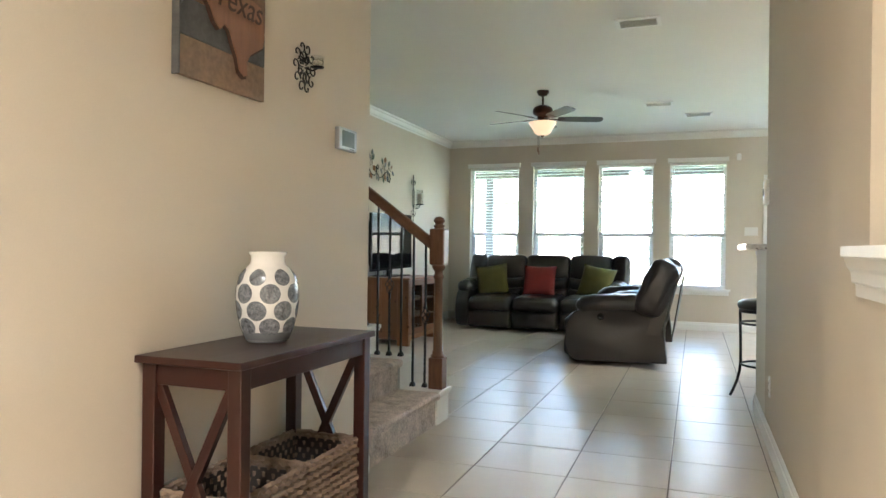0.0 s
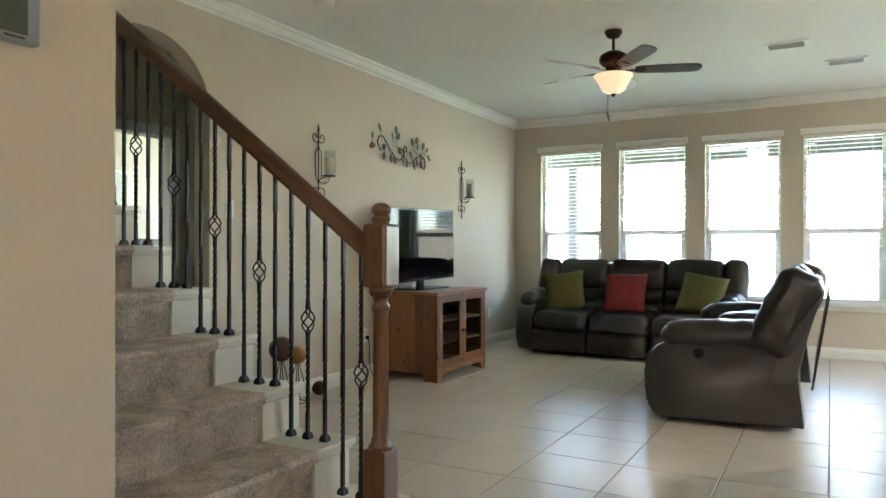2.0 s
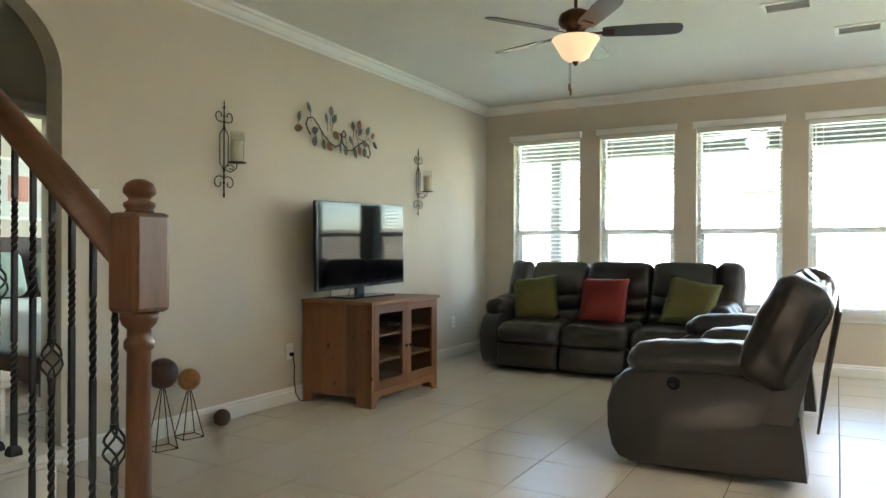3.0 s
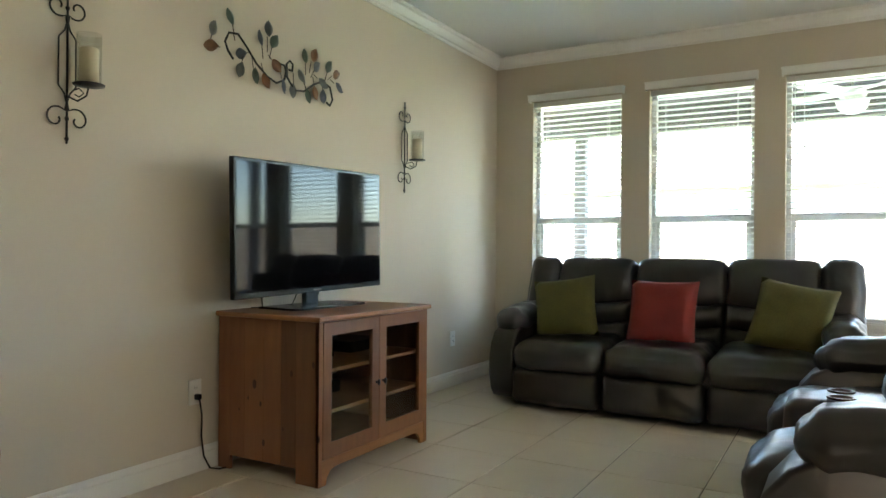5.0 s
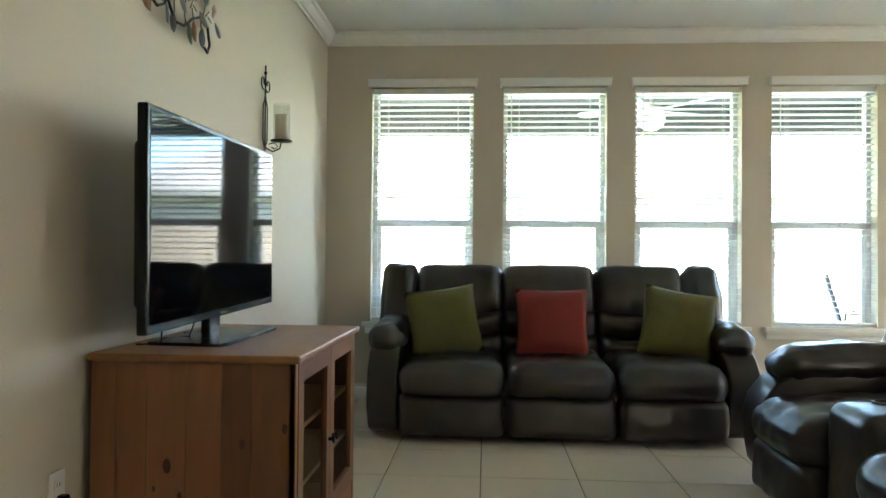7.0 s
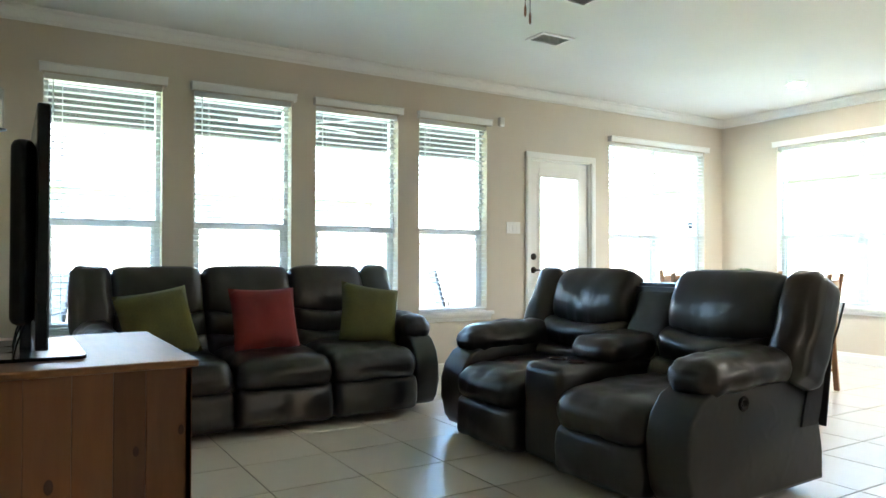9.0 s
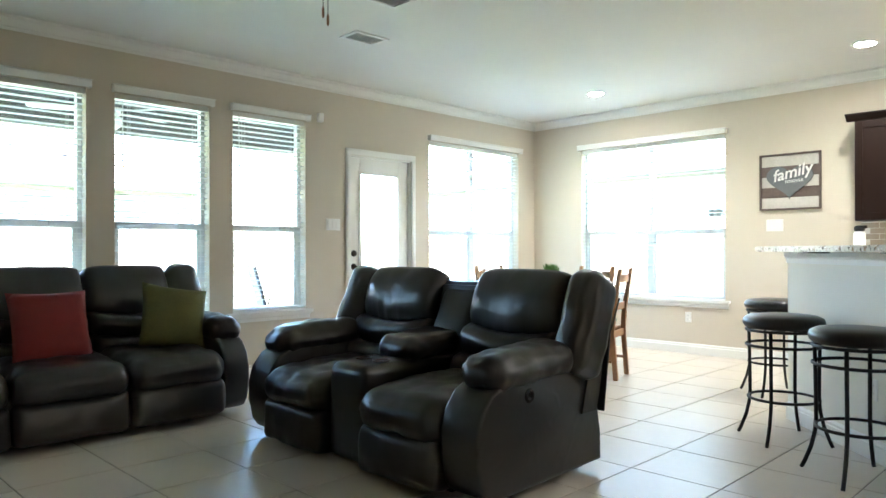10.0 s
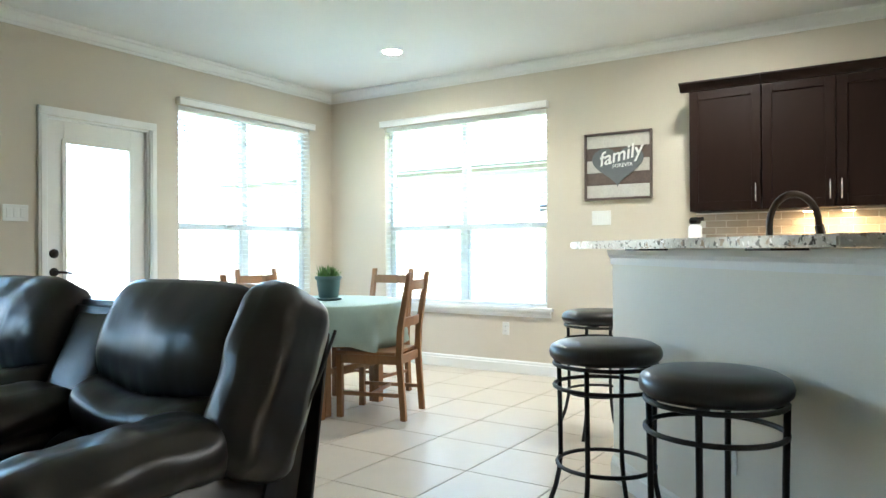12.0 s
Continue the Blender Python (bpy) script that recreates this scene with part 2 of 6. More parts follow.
structure(link("wall_hall", wall_mesh("x", HALL_X - 0.12, HALL_X, -2.4, HALL_END, 0, ZC), M_WALL), "beige painted hallway wall", "wall")
structure(link("wall_stair", wall_mesh("y", HALL_END - 0.13, HALL_END - 0.003, XW - 0.1, HALL_X - 0.121, 0, ZC), M_WALL), "beige wall beside the stairs", "wall")
structure(link("wall_south", wall_mesh("y", -2.52, -2.4, -0.6, 3.6, 0, ZC), M_WALL), "plain beige hallway end wall", "wall")
structure(link("wall_hall_right", wall_mesh("x", BAR_X, BAR_X + 0.13, 3.30, 5.56, 0, ZC), M_WALL), "beige wall between hallway and kitchen", "wall")
structure(link("wall_half", wall_mesh("x", BAR_X - 0.035, BAR_X + 0.13, -2.4, 3.299, 0, ZC, [(-1.6, 2.72, 1.10, 2.5)]), M_WALL), "beige wall with a wide opening above a ledge", "wall")
structure(link("wall_kitchen", wall_mesh("y", 3.1, 3.2, BAR_X + 0.131, XE + 0.16, 0, ZC), M_WALL), "plain beige kitchen end wall", "wall")
structure(link("wall_side_room", wall_mesh("x", 3.5, 3.6, -2.4, 3.099, 0, ZC), M_WALL), "plain beige wall of the side room", "wall")
structure(link("ceiling", boxes((XW - 0.14, XE + 0.16, -2.52, YN + 0.16, ZC, ZC + 0.12)), M_CEIL), "off-white textured painted ceiling", "ceiling")
# never in view; this slab is added to keep sun and sky out
structure(link("roof", boxes((XW - 3.2, XE + 0.8, -3.2, YN + 0.6, ZC + 0.125, ZC + 0.3)), M_SHINGLE), "unseen flat slab added over the ceiling to block the sun", "roof")

# the room beyond the arch
structure(link("wall_vestibule", wall_mesh("x", -3.84, -3.7, 4.2, 7.6, 0, ZC, [(6.20, 6.96, 0, 2.06)]), M_WALL), "beige wall with an open doorway", "wall")
structure(link("wall_vestibule_side", wall_mesh("y", 7.6, 7.7, -3.84, XW - 0.14, 0, ZC), M_WALL), "plain beige vestibule side wall", "wall")
structure(link("wall_vestibule_end", wall_mesh("y", 4.1, 4.2, -3.84, XW - 0.14, 0, ZC), M_WALL), "plain beige vestibule end wall", "wall")
structure(link("wall_bedroom", wall_mesh("x", -6.0, -5.9, 5.0, 9.6, 0, ZC), M_WALL), "beige bedroom wall", "wall")
# bare opening out of view, added so daylight brightens bedroom and vestibule
structure(link("wall_bedroom_side", wall_mesh("y", 9.5, 9.6, -5.9, -3.84, 0, ZC, [(-5.8, -3.95, 0.4, 2.45)]), M_WALL), "beige bedroom wall with an unseen opening added for daylight", "wall")
structure(link("wall_bedroom_end", wall_mesh("y", 5.0, 5.1, -5.9, -3.84, 0, ZC), M_WALL), "plain beige bedroom end wall", "wall")
structure(link("wall_bedroom_inner", wall_mesh("x", -3.84, -3.74, 7.7, 9.5, 0, ZC), M_WALL), "plain beige bedroom inner wall", "wall")
structure(link("ceiling_bedroom", boxes((-6.0, XW - 0.141, 4.1, 9.6, ZC, ZC + 0.12)), M_CEIL), "off-white ceiling of bedroom and vestibule", "ceiling")


# ---- mouldings ----
def strip(name, axis, s, sign, u0, u1, prof, label, category, material=None):
    """A moulding along a wall face at s, growing out by sign; prof: (out, z) pairs."""
    bm = bmesh.new()
    prism(bm, [(s + sign * o, z) for o, z in prof], "y" if axis == "x" else "x", u0, u1)
    return structure(link(name, bm, material or M_TRIM), label, category)


CROWN = [(0.002, ZC - 0.095), (0.012, ZC - 0.095), (0.016, ZC - 0.078), (0.03, ZC - 0.07), (0.045, ZC - 0.05), (0.058, ZC - 0.028), (0.075, ZC - 0.02), (0.08, ZC - 0.002), (0.002, ZC - 0.002)]
BASE = [(0.002, 0.002), (0.016, 0.002), (0.016, 0.085), (0.011, 0.09), (0.011, 0.105), (0.005, 0.118), (0.002, 0.118)]
strip("crown_moulding", "y", YN, -1, XW + 0.003, XE - 0.003, CROWN, "white crown moulding under the ceiling", "moulding")
strip("crown_moulding", "x", XW, 1, 4.0, YN - 0.004, CROWN, "white crown moulding under the ceiling", "moulding")
strip("crown_moulding", "x", XE, -1, 3.22, YN - 0.004, CROWN, "white crown moulding under the ceiling", "moulding")
for u0, u1 in ((XW + 0.003, 2.06), (3.03, XE - 0.003)):
    strip("baseboard", "y", YN, -1, u0, u1, BASE, "white baseboard along the wall", "baseboard")
strip("baseboard", "x", XW, 1, 6.25, YN - 0.02, BASE, "white baseboard along the wall", "baseboard")
strip("baseboard", "x", XE, -1, 7.7, YN - 0.02, BASE, "white baseboard along the wall", "baseboard")
strip("baseboard", "x", HALL_X, 1, -2.3, HALL_END + 0.014, BASE, "white baseboard along the hallway wall", "baseboard")
strip("baseboard", "x", BAR_X, -1, 3.30, BAR_A[1] + 0.004, BASE, "white baseboard along the hallway wall", "baseboard")
strip("baseboard", "x", BAR_X - 0.035, -1, -2.3, 3.31, BASE, "white baseboard along the hallway wall", "baseboard")

# ---- breakfast bar wall ----
dv = Vector((BAR_B[0] - BAR_A[0], BAR_B[1] - BAR_A[1], 0)).normalized()
nv = Vector((-dv.y, dv.x, 0))
A0, B0 = Vector((*BAR_A, 0)), Vector((*BAR_B, 0))
PONY = 1.12
bm = bmesh.new()
prism(bm, [(BAR_X, 5.561), tuple(A0.xy), tuple(B0.xy), tuple((B0 - nv * 0.13).xy), tuple((A0 - nv * 0.13 + dv * 0.054).xy), (BAR_X + 0.13, 5.561)], "z", 0, PONY)
structure(link("wall_bar", bm, M_BAR), "off-white half wall under the breakfast bar", "wall")


def along(prof, p, q, n, name, label, category):
    bm = bmesh.new()
    lo = [bm.verts.new(p + n * o + Vector((0, 0, z))) for o, z in prof]
    hi = [bm.verts.new(q + n * o + Vector((0, 0, z))) for o, z in prof]
    bm.faces.new(lo[::-1])
    bm.faces.new(hi)
    for i in range(len(prof)):
        j = (i + 1) % len(prof)
        bm.faces.new((lo[i], lo[j], hi[j], hi[i]))
    return structure(link(name, bm, M_TRIM), label, category)


CAP = [(0.002, PONY - 0.075), (0.012, PONY - 0.075), (0.014, PONY - 0.045), (0.026, PONY - 0.03), (0.03, PONY - 0.004), (0.002, PONY - 0.004)]
along(CAP, A0 + dv * 0.012, B0, nv, "bar_trim", "white moulding under the granite bar top", "moulding")
along(BASE, A0 + dv * 0.008, B0, nv, "baseboard", "white baseboard along the bar wall", "baseboard")
along(CAP, B0 - nv * 0.0, B0 - nv * 0.13, dv, "bar_trim", "white moulding at the end of the bar", "moulding")

# ledge of the wide opening
LEDGE = [(0.0, 1.002), (0.01, 1.002), (0.011, 1.03), (0.02, 1.036), (0.022, 1.06), (0.03, 1.07), (0.036, 1.092), (0.044, 1.096), (0.044, 1.12), (0.0, 1.12)]
bm = bmesh.new()
prism(bm, [(BAR_X - 0.036 - o, z) for o, z in LEDGE], "y", -1.6, 2.80)
prism(bm, [(x, z) for x, z in ((BAR_X - 0.036, 1.101), (BAR_X - 0.036, 1.12), (BAR_X + 0.2, 1.12), (BAR_X + 0.2, 1.101))], "y", -1.599, 2.719)
structure(link("ledge", bm, M_TRIM), "white moulded ledge of the wide opening", "ledge")

# ---- floor ----
floor = structure(link("floor", boxes((-6.0, XE + 0.16, -2.52, YN + 0.16, -0.12, -0.004)), M_GROUT), "square beige ceramic floor tiles with dark grout", "floor")
PITCH, TX, TY = 0.472, 1.107, 7.61
bm = bmesh.new()
hw = PITCH / 2 - 0.003
prof = [(hw, -0.006), (hw, -0.0015), (hw - 0.002, 0.0)]
ring = [[bm.verts.new((sx * w, sy * w, z)) for sx, sy in ((-1, -1), (1, -1), (1, 1), (-1, 1))] for w, z in prof]
for a, b in zip(ring, ring[1:]):
    for k in range(4):
        bm.faces.new((a[k], a[(k + 1) % 4], b[(k + 1) % 4], b[k]))
bm.faces.new(ring[-1])
tile_mesh = bpy.data.meshes.new("tile")
bm.to_mesh(tile_mesh)
bm.free()
tile_mesh.materials.append(M_TILE)


def on_floor(x, y):
    if XW - 0.2 < x < XE + 0.2 and 4.0 < y < YN:
        return True
    return HALL_X - 0.1 < x < BAR_X + 0.2 and -2.4 < y <= 4.0 or -3.9 < x <= XW - 0.2 and 4.2 < y < 7.6


far_tiles = []
for i in range(-12, 12):
    for j in range(-22, 9):
        x, y = TX + PITCH * (i + 0.5), TY + PITCH * (j + 0.5)
        if on_floor(x, y):
            shift = Matrix.Translation((x, y, 0.0006 * ((i * 7 + j * 13) % 5) / 4))
            if y > 2.4 and x > XW - 0.2 and not (x > 3.1 and y < 7.2):
                share("tile", tile_mesh, shift, floor)
            else:
                far_tiles.append(shift)
bm = bmesh.new()
for m in far_tiles:
    vs = [bm.verts.new(m @ Vector((sx * hw, sy * hw, 0))) for sx, sy in ((-1, -1), (1, -1), (1, 1), (-1, 1))]
    bm.faces.new(vs)
tagged(link("tiles", bm, M_TILE, floor), kind="stuff")
structure(link("bedroom_carpet", boxes((-5.9, -3.77, 5.1, 9.5, -0.003, 0.012)), M_CARPET), "beige carpet of the bedroom", "carpet")

# ---- outside ----
structure(link("ground", boxes((-400, 400, -400, 400, -0.4, -0.15)), M_GRASS), "mown lawn behind the house", "ground")
structure(link("patio", boxes((-3.4, 5.0, YN + 0.161, 15.2, -0.149, -0.04)), M_CONCRETE), "pale concrete patio slab", "patio")
bm = boxes((-3.2, 3.6, YN + 0.161, 14.05, 2.74, 2.86), (-3.2, 3.6, 13.72, 13.9, 2.44, 2.739), bevel=0.004)
structure(link("patio_cover", bm, M_PATIO_WOOD), "brown patio roof on posts", "patio cover")


# ---- windows ----
def slat_mesh(width):
    bm = bmesh.new()
    n = 4
    rows = []
    for k in range(n + 1):
        y = -0.024 + 0.048 * k / n
        z = 0.0022 * (1 - (2 * k / n - 1) ** 2)
        rows.append((y, z))
    prism(bm, [(y, z + 0.0014) for y, z in rows] + [(y, z - 0.0014) for y, z in rows[::-1]], "x", -width / 2, width / 2)
    me = bpy.data.meshes.new("slat")
    bmesh.ops.recalc_face_normals(bm, faces=bm.faces)
    bm.to_mesh(me)
    bm.free()
    me.materials.append(M_BLIND)
    return me


def window(m, width, z0, z1, mid, name, lights=1):
    """A sash window in an opening; x along the wall, y outwards, origin on the inner wall face below the middle."""
    w = thing(name, m, "white vinyl sash window with a lower and an upper pane", "window", "", "structure")
    h = width / 2
    fr = boxes((-h, -h + 0.035, 0.09, 0.15, z0, z1), (h - 0.035, h, 0.09, 0.15, z0, z1), (-h + 0.0351, h - 0.0351, 0.09, 0.15, z1 - 0.035, z1), (-h + 0.0351, h - 0.0351, 0.09, 0.15, z0, z0 + 0.04), bevel=0.003)
    part("window_frame", fr, M_VINYL, w)
    for k in range(lights):
        a = -h + 0.036 + k * (width - 0.072) / lights + (0.03 if k else 0)
        b = -h + 0.036 + (k + 1) * (width - 0.072) / lights - (0.03 if k < lights - 1 else 0)
        part("meeting_rail", boxes((a, b, 0.085, 0.14, mid - 0.025, mid + 0.025), bevel=0.004), M_VINYL, w)
        lo = boxes((a, a + 0.03, 0.095, 0.125, z0 + 0.041, mid - 0.026), (b - 0.03, b, 0.095, 0.125, z0 + 0.041, mid - 0.026), bevel=0.003)
        part("lower_sash", lo, M_VINYL, w)
        part("sash_latch", boxes((b - 0.20, b - 0.14, 0.06, 0.0845, mid - 0.012, mid + 0.02), bevel=0.004), M_VINYL, w)
        for q0, q1 in ((z0 + 0.03, mid - 0.02), (mid + 0.02, z1 - 0.03)):
            p = part("pane", boxes((a + 0.01, b - 0.01, 0.112, 0.118, q0, q1)), M_GLASS, w)
            p.visible_shadow = False
        if k:
            part("mullion", boxes((a - 0.059, a - 0.001, 0.085, 0.15, z0 + 0.041, z1 - 0.036), bevel=0.003), M_VINYL, w)
    sill = boxes((-h - 0.06, h + 0.06, -0.045, 0.0, z0 - 0.03, z0), (-h + 0.001, h - 0.001, 0.0001, 0.09, z0 - 0.0, z0 + 0.008), bevel=0.003)
    part("window_sill", sill, M_TRIM, w)
    bm = bmesh.new()
    prism(bm, [(-0.003, z0 - 0.031), (-0.03, z0 - 0.031), (-0.026, z0 - 0.05), (-0.014, z0 - 0.056), (-0.012, z0 - 0.085), (-0.003, z0 - 0.088)], "x", -h - 0.04, h + 0.04)
    part("apron", bm, M_TRIM, w)
    return w


def blind(m, width, z0, z1, label, cut=None):
    """A lowered wooden blind with open slats behind a box valance."""
    b = thing("window_blind", m, label, "blind", "window blinds")
    h = width / 2
    bm = boxes((-h - 0.025, h + 0.025, -0.062, -0.05, z1 - 0.006, z1 + 0.045), (-h - 0.025, -h - 0.013, -0.05, -0.003, z1 - 0.006, z1 + 0.045), (h + 0.013, h + 0.025, -0.05, -0.003, z1 - 0.006, z1 + 0.045),
        (-h - 0.03, h + 0.03, -0.067, -0.003, z1 + 0.0455, z1 + 0.055), bevel=0.002)
    part("valance", bm, M_TRIM, b)
    part("headrail", boxes((-h + 0.005, h - 0.005, 0.012, 0.06, z1 - 0.045, z1 - 0.003)), M_BLIND, b)
    me = slat_mesh(width - 0.014)
    z = z1 - 0.075
    while z > z0 + 0.06:
        share("slat", me, pose(0, 0.036, z, -4 if cut is None else cut), b)
        z -= 0.0445
    part("bottom_rail", boxes((-h + 0.006, h - 0.006, 0.012, 0.06, z0 + 0.02, z0 + 0.036), bevel=0.003), M_BLIND, b)
    for s in (-h + 0.12, h - 0.12):
        part("ladder_cord", boxes((s - 0.0012, s + 0.0012, 0.010, 0.0115, z0 + 0.03, z1 - 0.05), (s - 0.0012, s + 0.0012, 0.0605, 0.062, z0 + 0.03, z1 - 0.05)), M_BLIND, b)
    part("tilt_wand", tube(bmesh.new(), [(-h + 0.06, 0.0, z1 - 0.05), (-h + 0.062, -0.003, z1 - 0.6)], 0.004, 6), M_BLIND, b)
    return b


for i, (a, b) in enumerate(NORTH_WINDOWS):
    mm = pose((a + b) / 2, YN, 0)
    window(mm, b - a, SILL, HEAD, 1.34, "window_%d" % (i + 1))
    blind(mm, b - a, SILL, HEAD, "white slatted blind with a box valance over a window")
mm = pose(sum(W5) / 2, YN, 0)
window(mm, W5[1] - W5[0], SILL2, HEAD, 1.34, "window_5", 2)
blind(mm, W5[1] - W5[0], SILL2, HEAD, "wide white slatted blind beside the patio door")
mm = pose(XE, sum(W6) / 2, 0, 0, 0, -90)
window(mm, W6[1] - W6[0], SILL2, HEAD, 1.34, "window_6", 2)
blind(mm, W6[1] - W6[0], SILL2, HEAD, "wide white slatted blind behind the dining table")

# ---- patio door ----
M_BRONZE = mat("oil_rubbed_bronze", (0.05, 0.04, 0.033), 0.35, 0.8, var=0.2)
M_DOOR = mat("door_paint", (0.80, 0.78, 0.73), 0.35, var=0.03, bump=0.02)


def casing(name, x0, x1, z1, m, label, w=0.085):
    bm = bmesh.new()
    for s0, s1 in ((x0 - w, x0), (x1, x1 + w)):
        box(bm, s0, s1, -0.02, -0.003, 0.0, z1 + 0.001, 0.004)
        box(bm, s0 + 0.015, s1 - 0.02, -0.026, -0.0201, 0.0, z1 - 0.0, 0.002)
    box(bm, x0 - w, x1 + w, -0.02, -0.003, z1 + 0.002, z1 + w, 0.004)
    box(bm, x0 - w + 0.015, x1 + w - 0.015, -0.026, -0.0201, z1 + 0.02, z1 + w - 0.015, 0.002)
    ob = link(name, bm, M_TRIM)
    ob.matrix_basis = m
    return structure(ob, label, "trim")


casing("door_casing", DOOR[0], DOOR[1], DOOR[3], pose(0, YN, 0), "white casing round the patio door", 0.062)
door = thing("door_1", pose((DOOR[0] + DOOR[1]) / 2, YN + 0.03, 0) @ Matrix.Diagonal((1, 1, 2.10 / 2.07, 1)), "closed white patio door with a tall glass light", "door", "", "structure")
part("jamb", boxes((-0.41, -0.397, -0.03, 0.12, 0, 2.07), (0.397, 0.41, -0.03, 0.12, 0, 2.07), (-0.3969, 0.3969, -0.03, 0.12, 2.056, 2.07)), M_TRIM, door)
part("threshold", boxes((-0.3969, 0.3969, -0.03, 0.13, 0.0, 0.019)), M_BRONZE, door)
part("door_slab", boxes((-0.392, -0.265, 0, 0.045, 0.02, 2.05), (0.265, 0.392, 0, 0.045, 0.02, 2.05), (-0.2649, 0.2649, 0, 0.045, 1.90, 2.05), (-0.2649, 0.2649, 0, 0.045, 0.02, 0.28), bevel=0.003), M_DOOR, door)
part("glass_frame", boxes((-0.285, -0.25, -0.012, -0.0005, 0.26, 1.92), (0.25, 0.285, -0.012, -0.0005, 0.26, 1.92), (-0.2499, 0.2499, -0.012, -0.0005, 1.885, 1.92), (-0.2499, 0.2499, -0.012, -0.0005, 0.26, 0.295), bevel=0.004), M_DOOR, door)
pn = part("pane", boxes((-0.262, 0.262, 0.018, 0.024, 0.284, 1.897)), M_GLASS, door)
pn.visible_shadow = False
for z in (0.3, 1.05, 1.82):
    part("hinge", boxes((0.388, 0.4, -0.012, -0.001, z, z + 0.1), bevel=0.002), M_TRIM, door)
bolt = bmesh.new()
lathe(bolt, [(0.0, 0.0), (0.033, 0.0), (0.033, 0.012), (0.02, 0.02), (0.02, 0.032), (0.0, 0.034)], 18, pose(-0.345, -0.001, 1.09, 90))
part("deadbolt", bolt, M_BRONZE, door, "dark bronze deadbolt", True)
hd = bmesh.new()
lathe(hd, [(0.0, 0.0), (0.032, 0.0), (0.032, 0.01), (0.012, 0.014), (0.012, 0.05), (0.0, 0.05)], 18, pose(-0.345, -0.001, 0.957, 90))
tube(hd, [(-0.345, -0.048, 0.957), (-0.31, -0.052, 0.957), (-0.27, -0.05, 0.952), (-0.235, -0.046, 0.948)], 0.009, 8)
part("door_handle", hd, M_BRONZE, door, "dark bronze lever handle", True)

# ---- materials of the living room ----
M_OAK = mat("oak_stain", (0.13, 0.056, 0.026), 0.33, var=0.35, fine=14, coarse=3, bump=0.12, stretch=(5, 5, 0.7), coat=0.2)
M_RAIL = mat("rail_stain", (0.13, 0.055, 0.025), 0.3, var=0.3, fine=14, coarse=3, bump=0.1, stretch=(0.7, 5, 5), coat=0.2)
M_IRON = mat("black_iron", (0.013, 0.012, 0.012), 0.42, 0.3, var=0.3)
M_STAIR_WHITE = mat("stair_white", (0.74, 0.71, 0.64), 0.4, var=0.05)
M_LEATHER = mat("dark_leather", (0.0165, 0.0142, 0.0138), 0.31, var=0.0, fine=90, coarse=5, bump=0.12, dist=0.001, spec=0.6)


def wrinkles(m, scale, strength, dist):
    """Soft folded creases under the fine grain."""
    n, l = m.node_tree.nodes, m.node_tree.links
    co, tex, bp = n.new("ShaderNodeTexCoord"), n.new("ShaderNodeTexNoise"), n.new("ShaderNodeBump")
    tex.noise_type = "RIDGED_MULTIFRACTAL"
    tex.inputs["Scale"].default_value, tex.inputs["Detail"].default_value, tex.inputs["Distortion"].default_value = scale, 2.5, 0.6
    bp.inputs["Strength"].default_value, bp.inputs["Distance"].default_value = strength, dist
    l.new(co.outputs["Object"], tex.inputs["Vector"])
    l.new(tex.outputs[0], bp.inputs["Height"])
    l.new(bp.outputs[0], n["Bump"].inputs["Normal"])


wrinkles(M_LEATHER, 12.0, 0.36, 0.0045)
M_SEAM = mat("leather_seam", (0.012, 0.01, 0.009), 0.6, var=0.2)
M_PINE = mat("knotty_pine", (0.215, 0.09, 0.036), 0.42, var=0.5, fine=9, coarse=2.2, bump=0.08, stretch=(4, 4, 0.5), piece=1.3)
M_PINE_H = mat("pine_rails", (0.31, 0.138, 0.052), 0.42, var=0.25, fine=9, coarse=2.2, bump=0.08, stretch=(4, 0.6, 4), piece=0.4)
M_KNOT = mat("pine_knot", (0.075, 0.028, 0.013), 0.5, var=0.3)
# near-black colour for the stand's back panel, basket linings and folded cloth
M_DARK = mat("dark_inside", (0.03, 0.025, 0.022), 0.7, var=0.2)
M_BLACKPLASTIC = mat("black_plastic", (0.007, 0.007, 0.008), 0.25, var=0.2, bump=0.01, spec=0.3)
M_SCREEN = mat("tv_screen", (0.004, 0.004, 0.005), 0.05, var=0.05, bump=0.0, spec=0.13)
M_CHROME = mat("chrome", (0.7, 0.7, 0.7), 0.15, 1.0, var=0.05, bump=0)
M_GREEN = mat("green_velvet", (0.085, 0.08, 0.02), 0.85, var=0.25, fine=120, coarse=7, bump=0.35)
M_RED = mat("red_suede", (0.17, 0.018, 0.015), 0.85, var=0.2, fine=140, coarse=7, bump=0.35)
M_CLEAR = glass("clear_glass", (0.95, 0.96, 0.95), 0.08)
M_SMOKE_GLASS = glass("cabinet_glass", (0.86, 0.88, 0.86), 0.06)
M_CANDLE = mat("candle_wax", (0.75, 0.66, 0.48), 0.6, var=0.05)
M_PLATE = mat("white_plastic", (0.78, 0.77, 0.73), 0.35, var=0.02, bump=0)
M_VENT = mat("vent_inside", (0.3, 0.3, 0.28), 0.8, var=0.1)
M_SLOT = mat("socket_slot", (0.06, 0.06, 0.06), 0.6, var=0.1, bump=0)
M_FAN_METAL = mat("fan_bronze", (0.055, 0.026, 0.016), 0.3, 0.75, var=0.3)
M_FAN_BLADE = mat("fan_blade", (0.075, 0.06, 0.05), 0.4, var=0.3, fine=20, coarse=4, stretch=(0.8, 6, 6))
M_SHADE = glow("fan_shade", (1.0, 0.66, 0.40), 0.02)

# ---- staircase ----
RISE, RUN, N_STEP = 0.189, 0.2545, 9
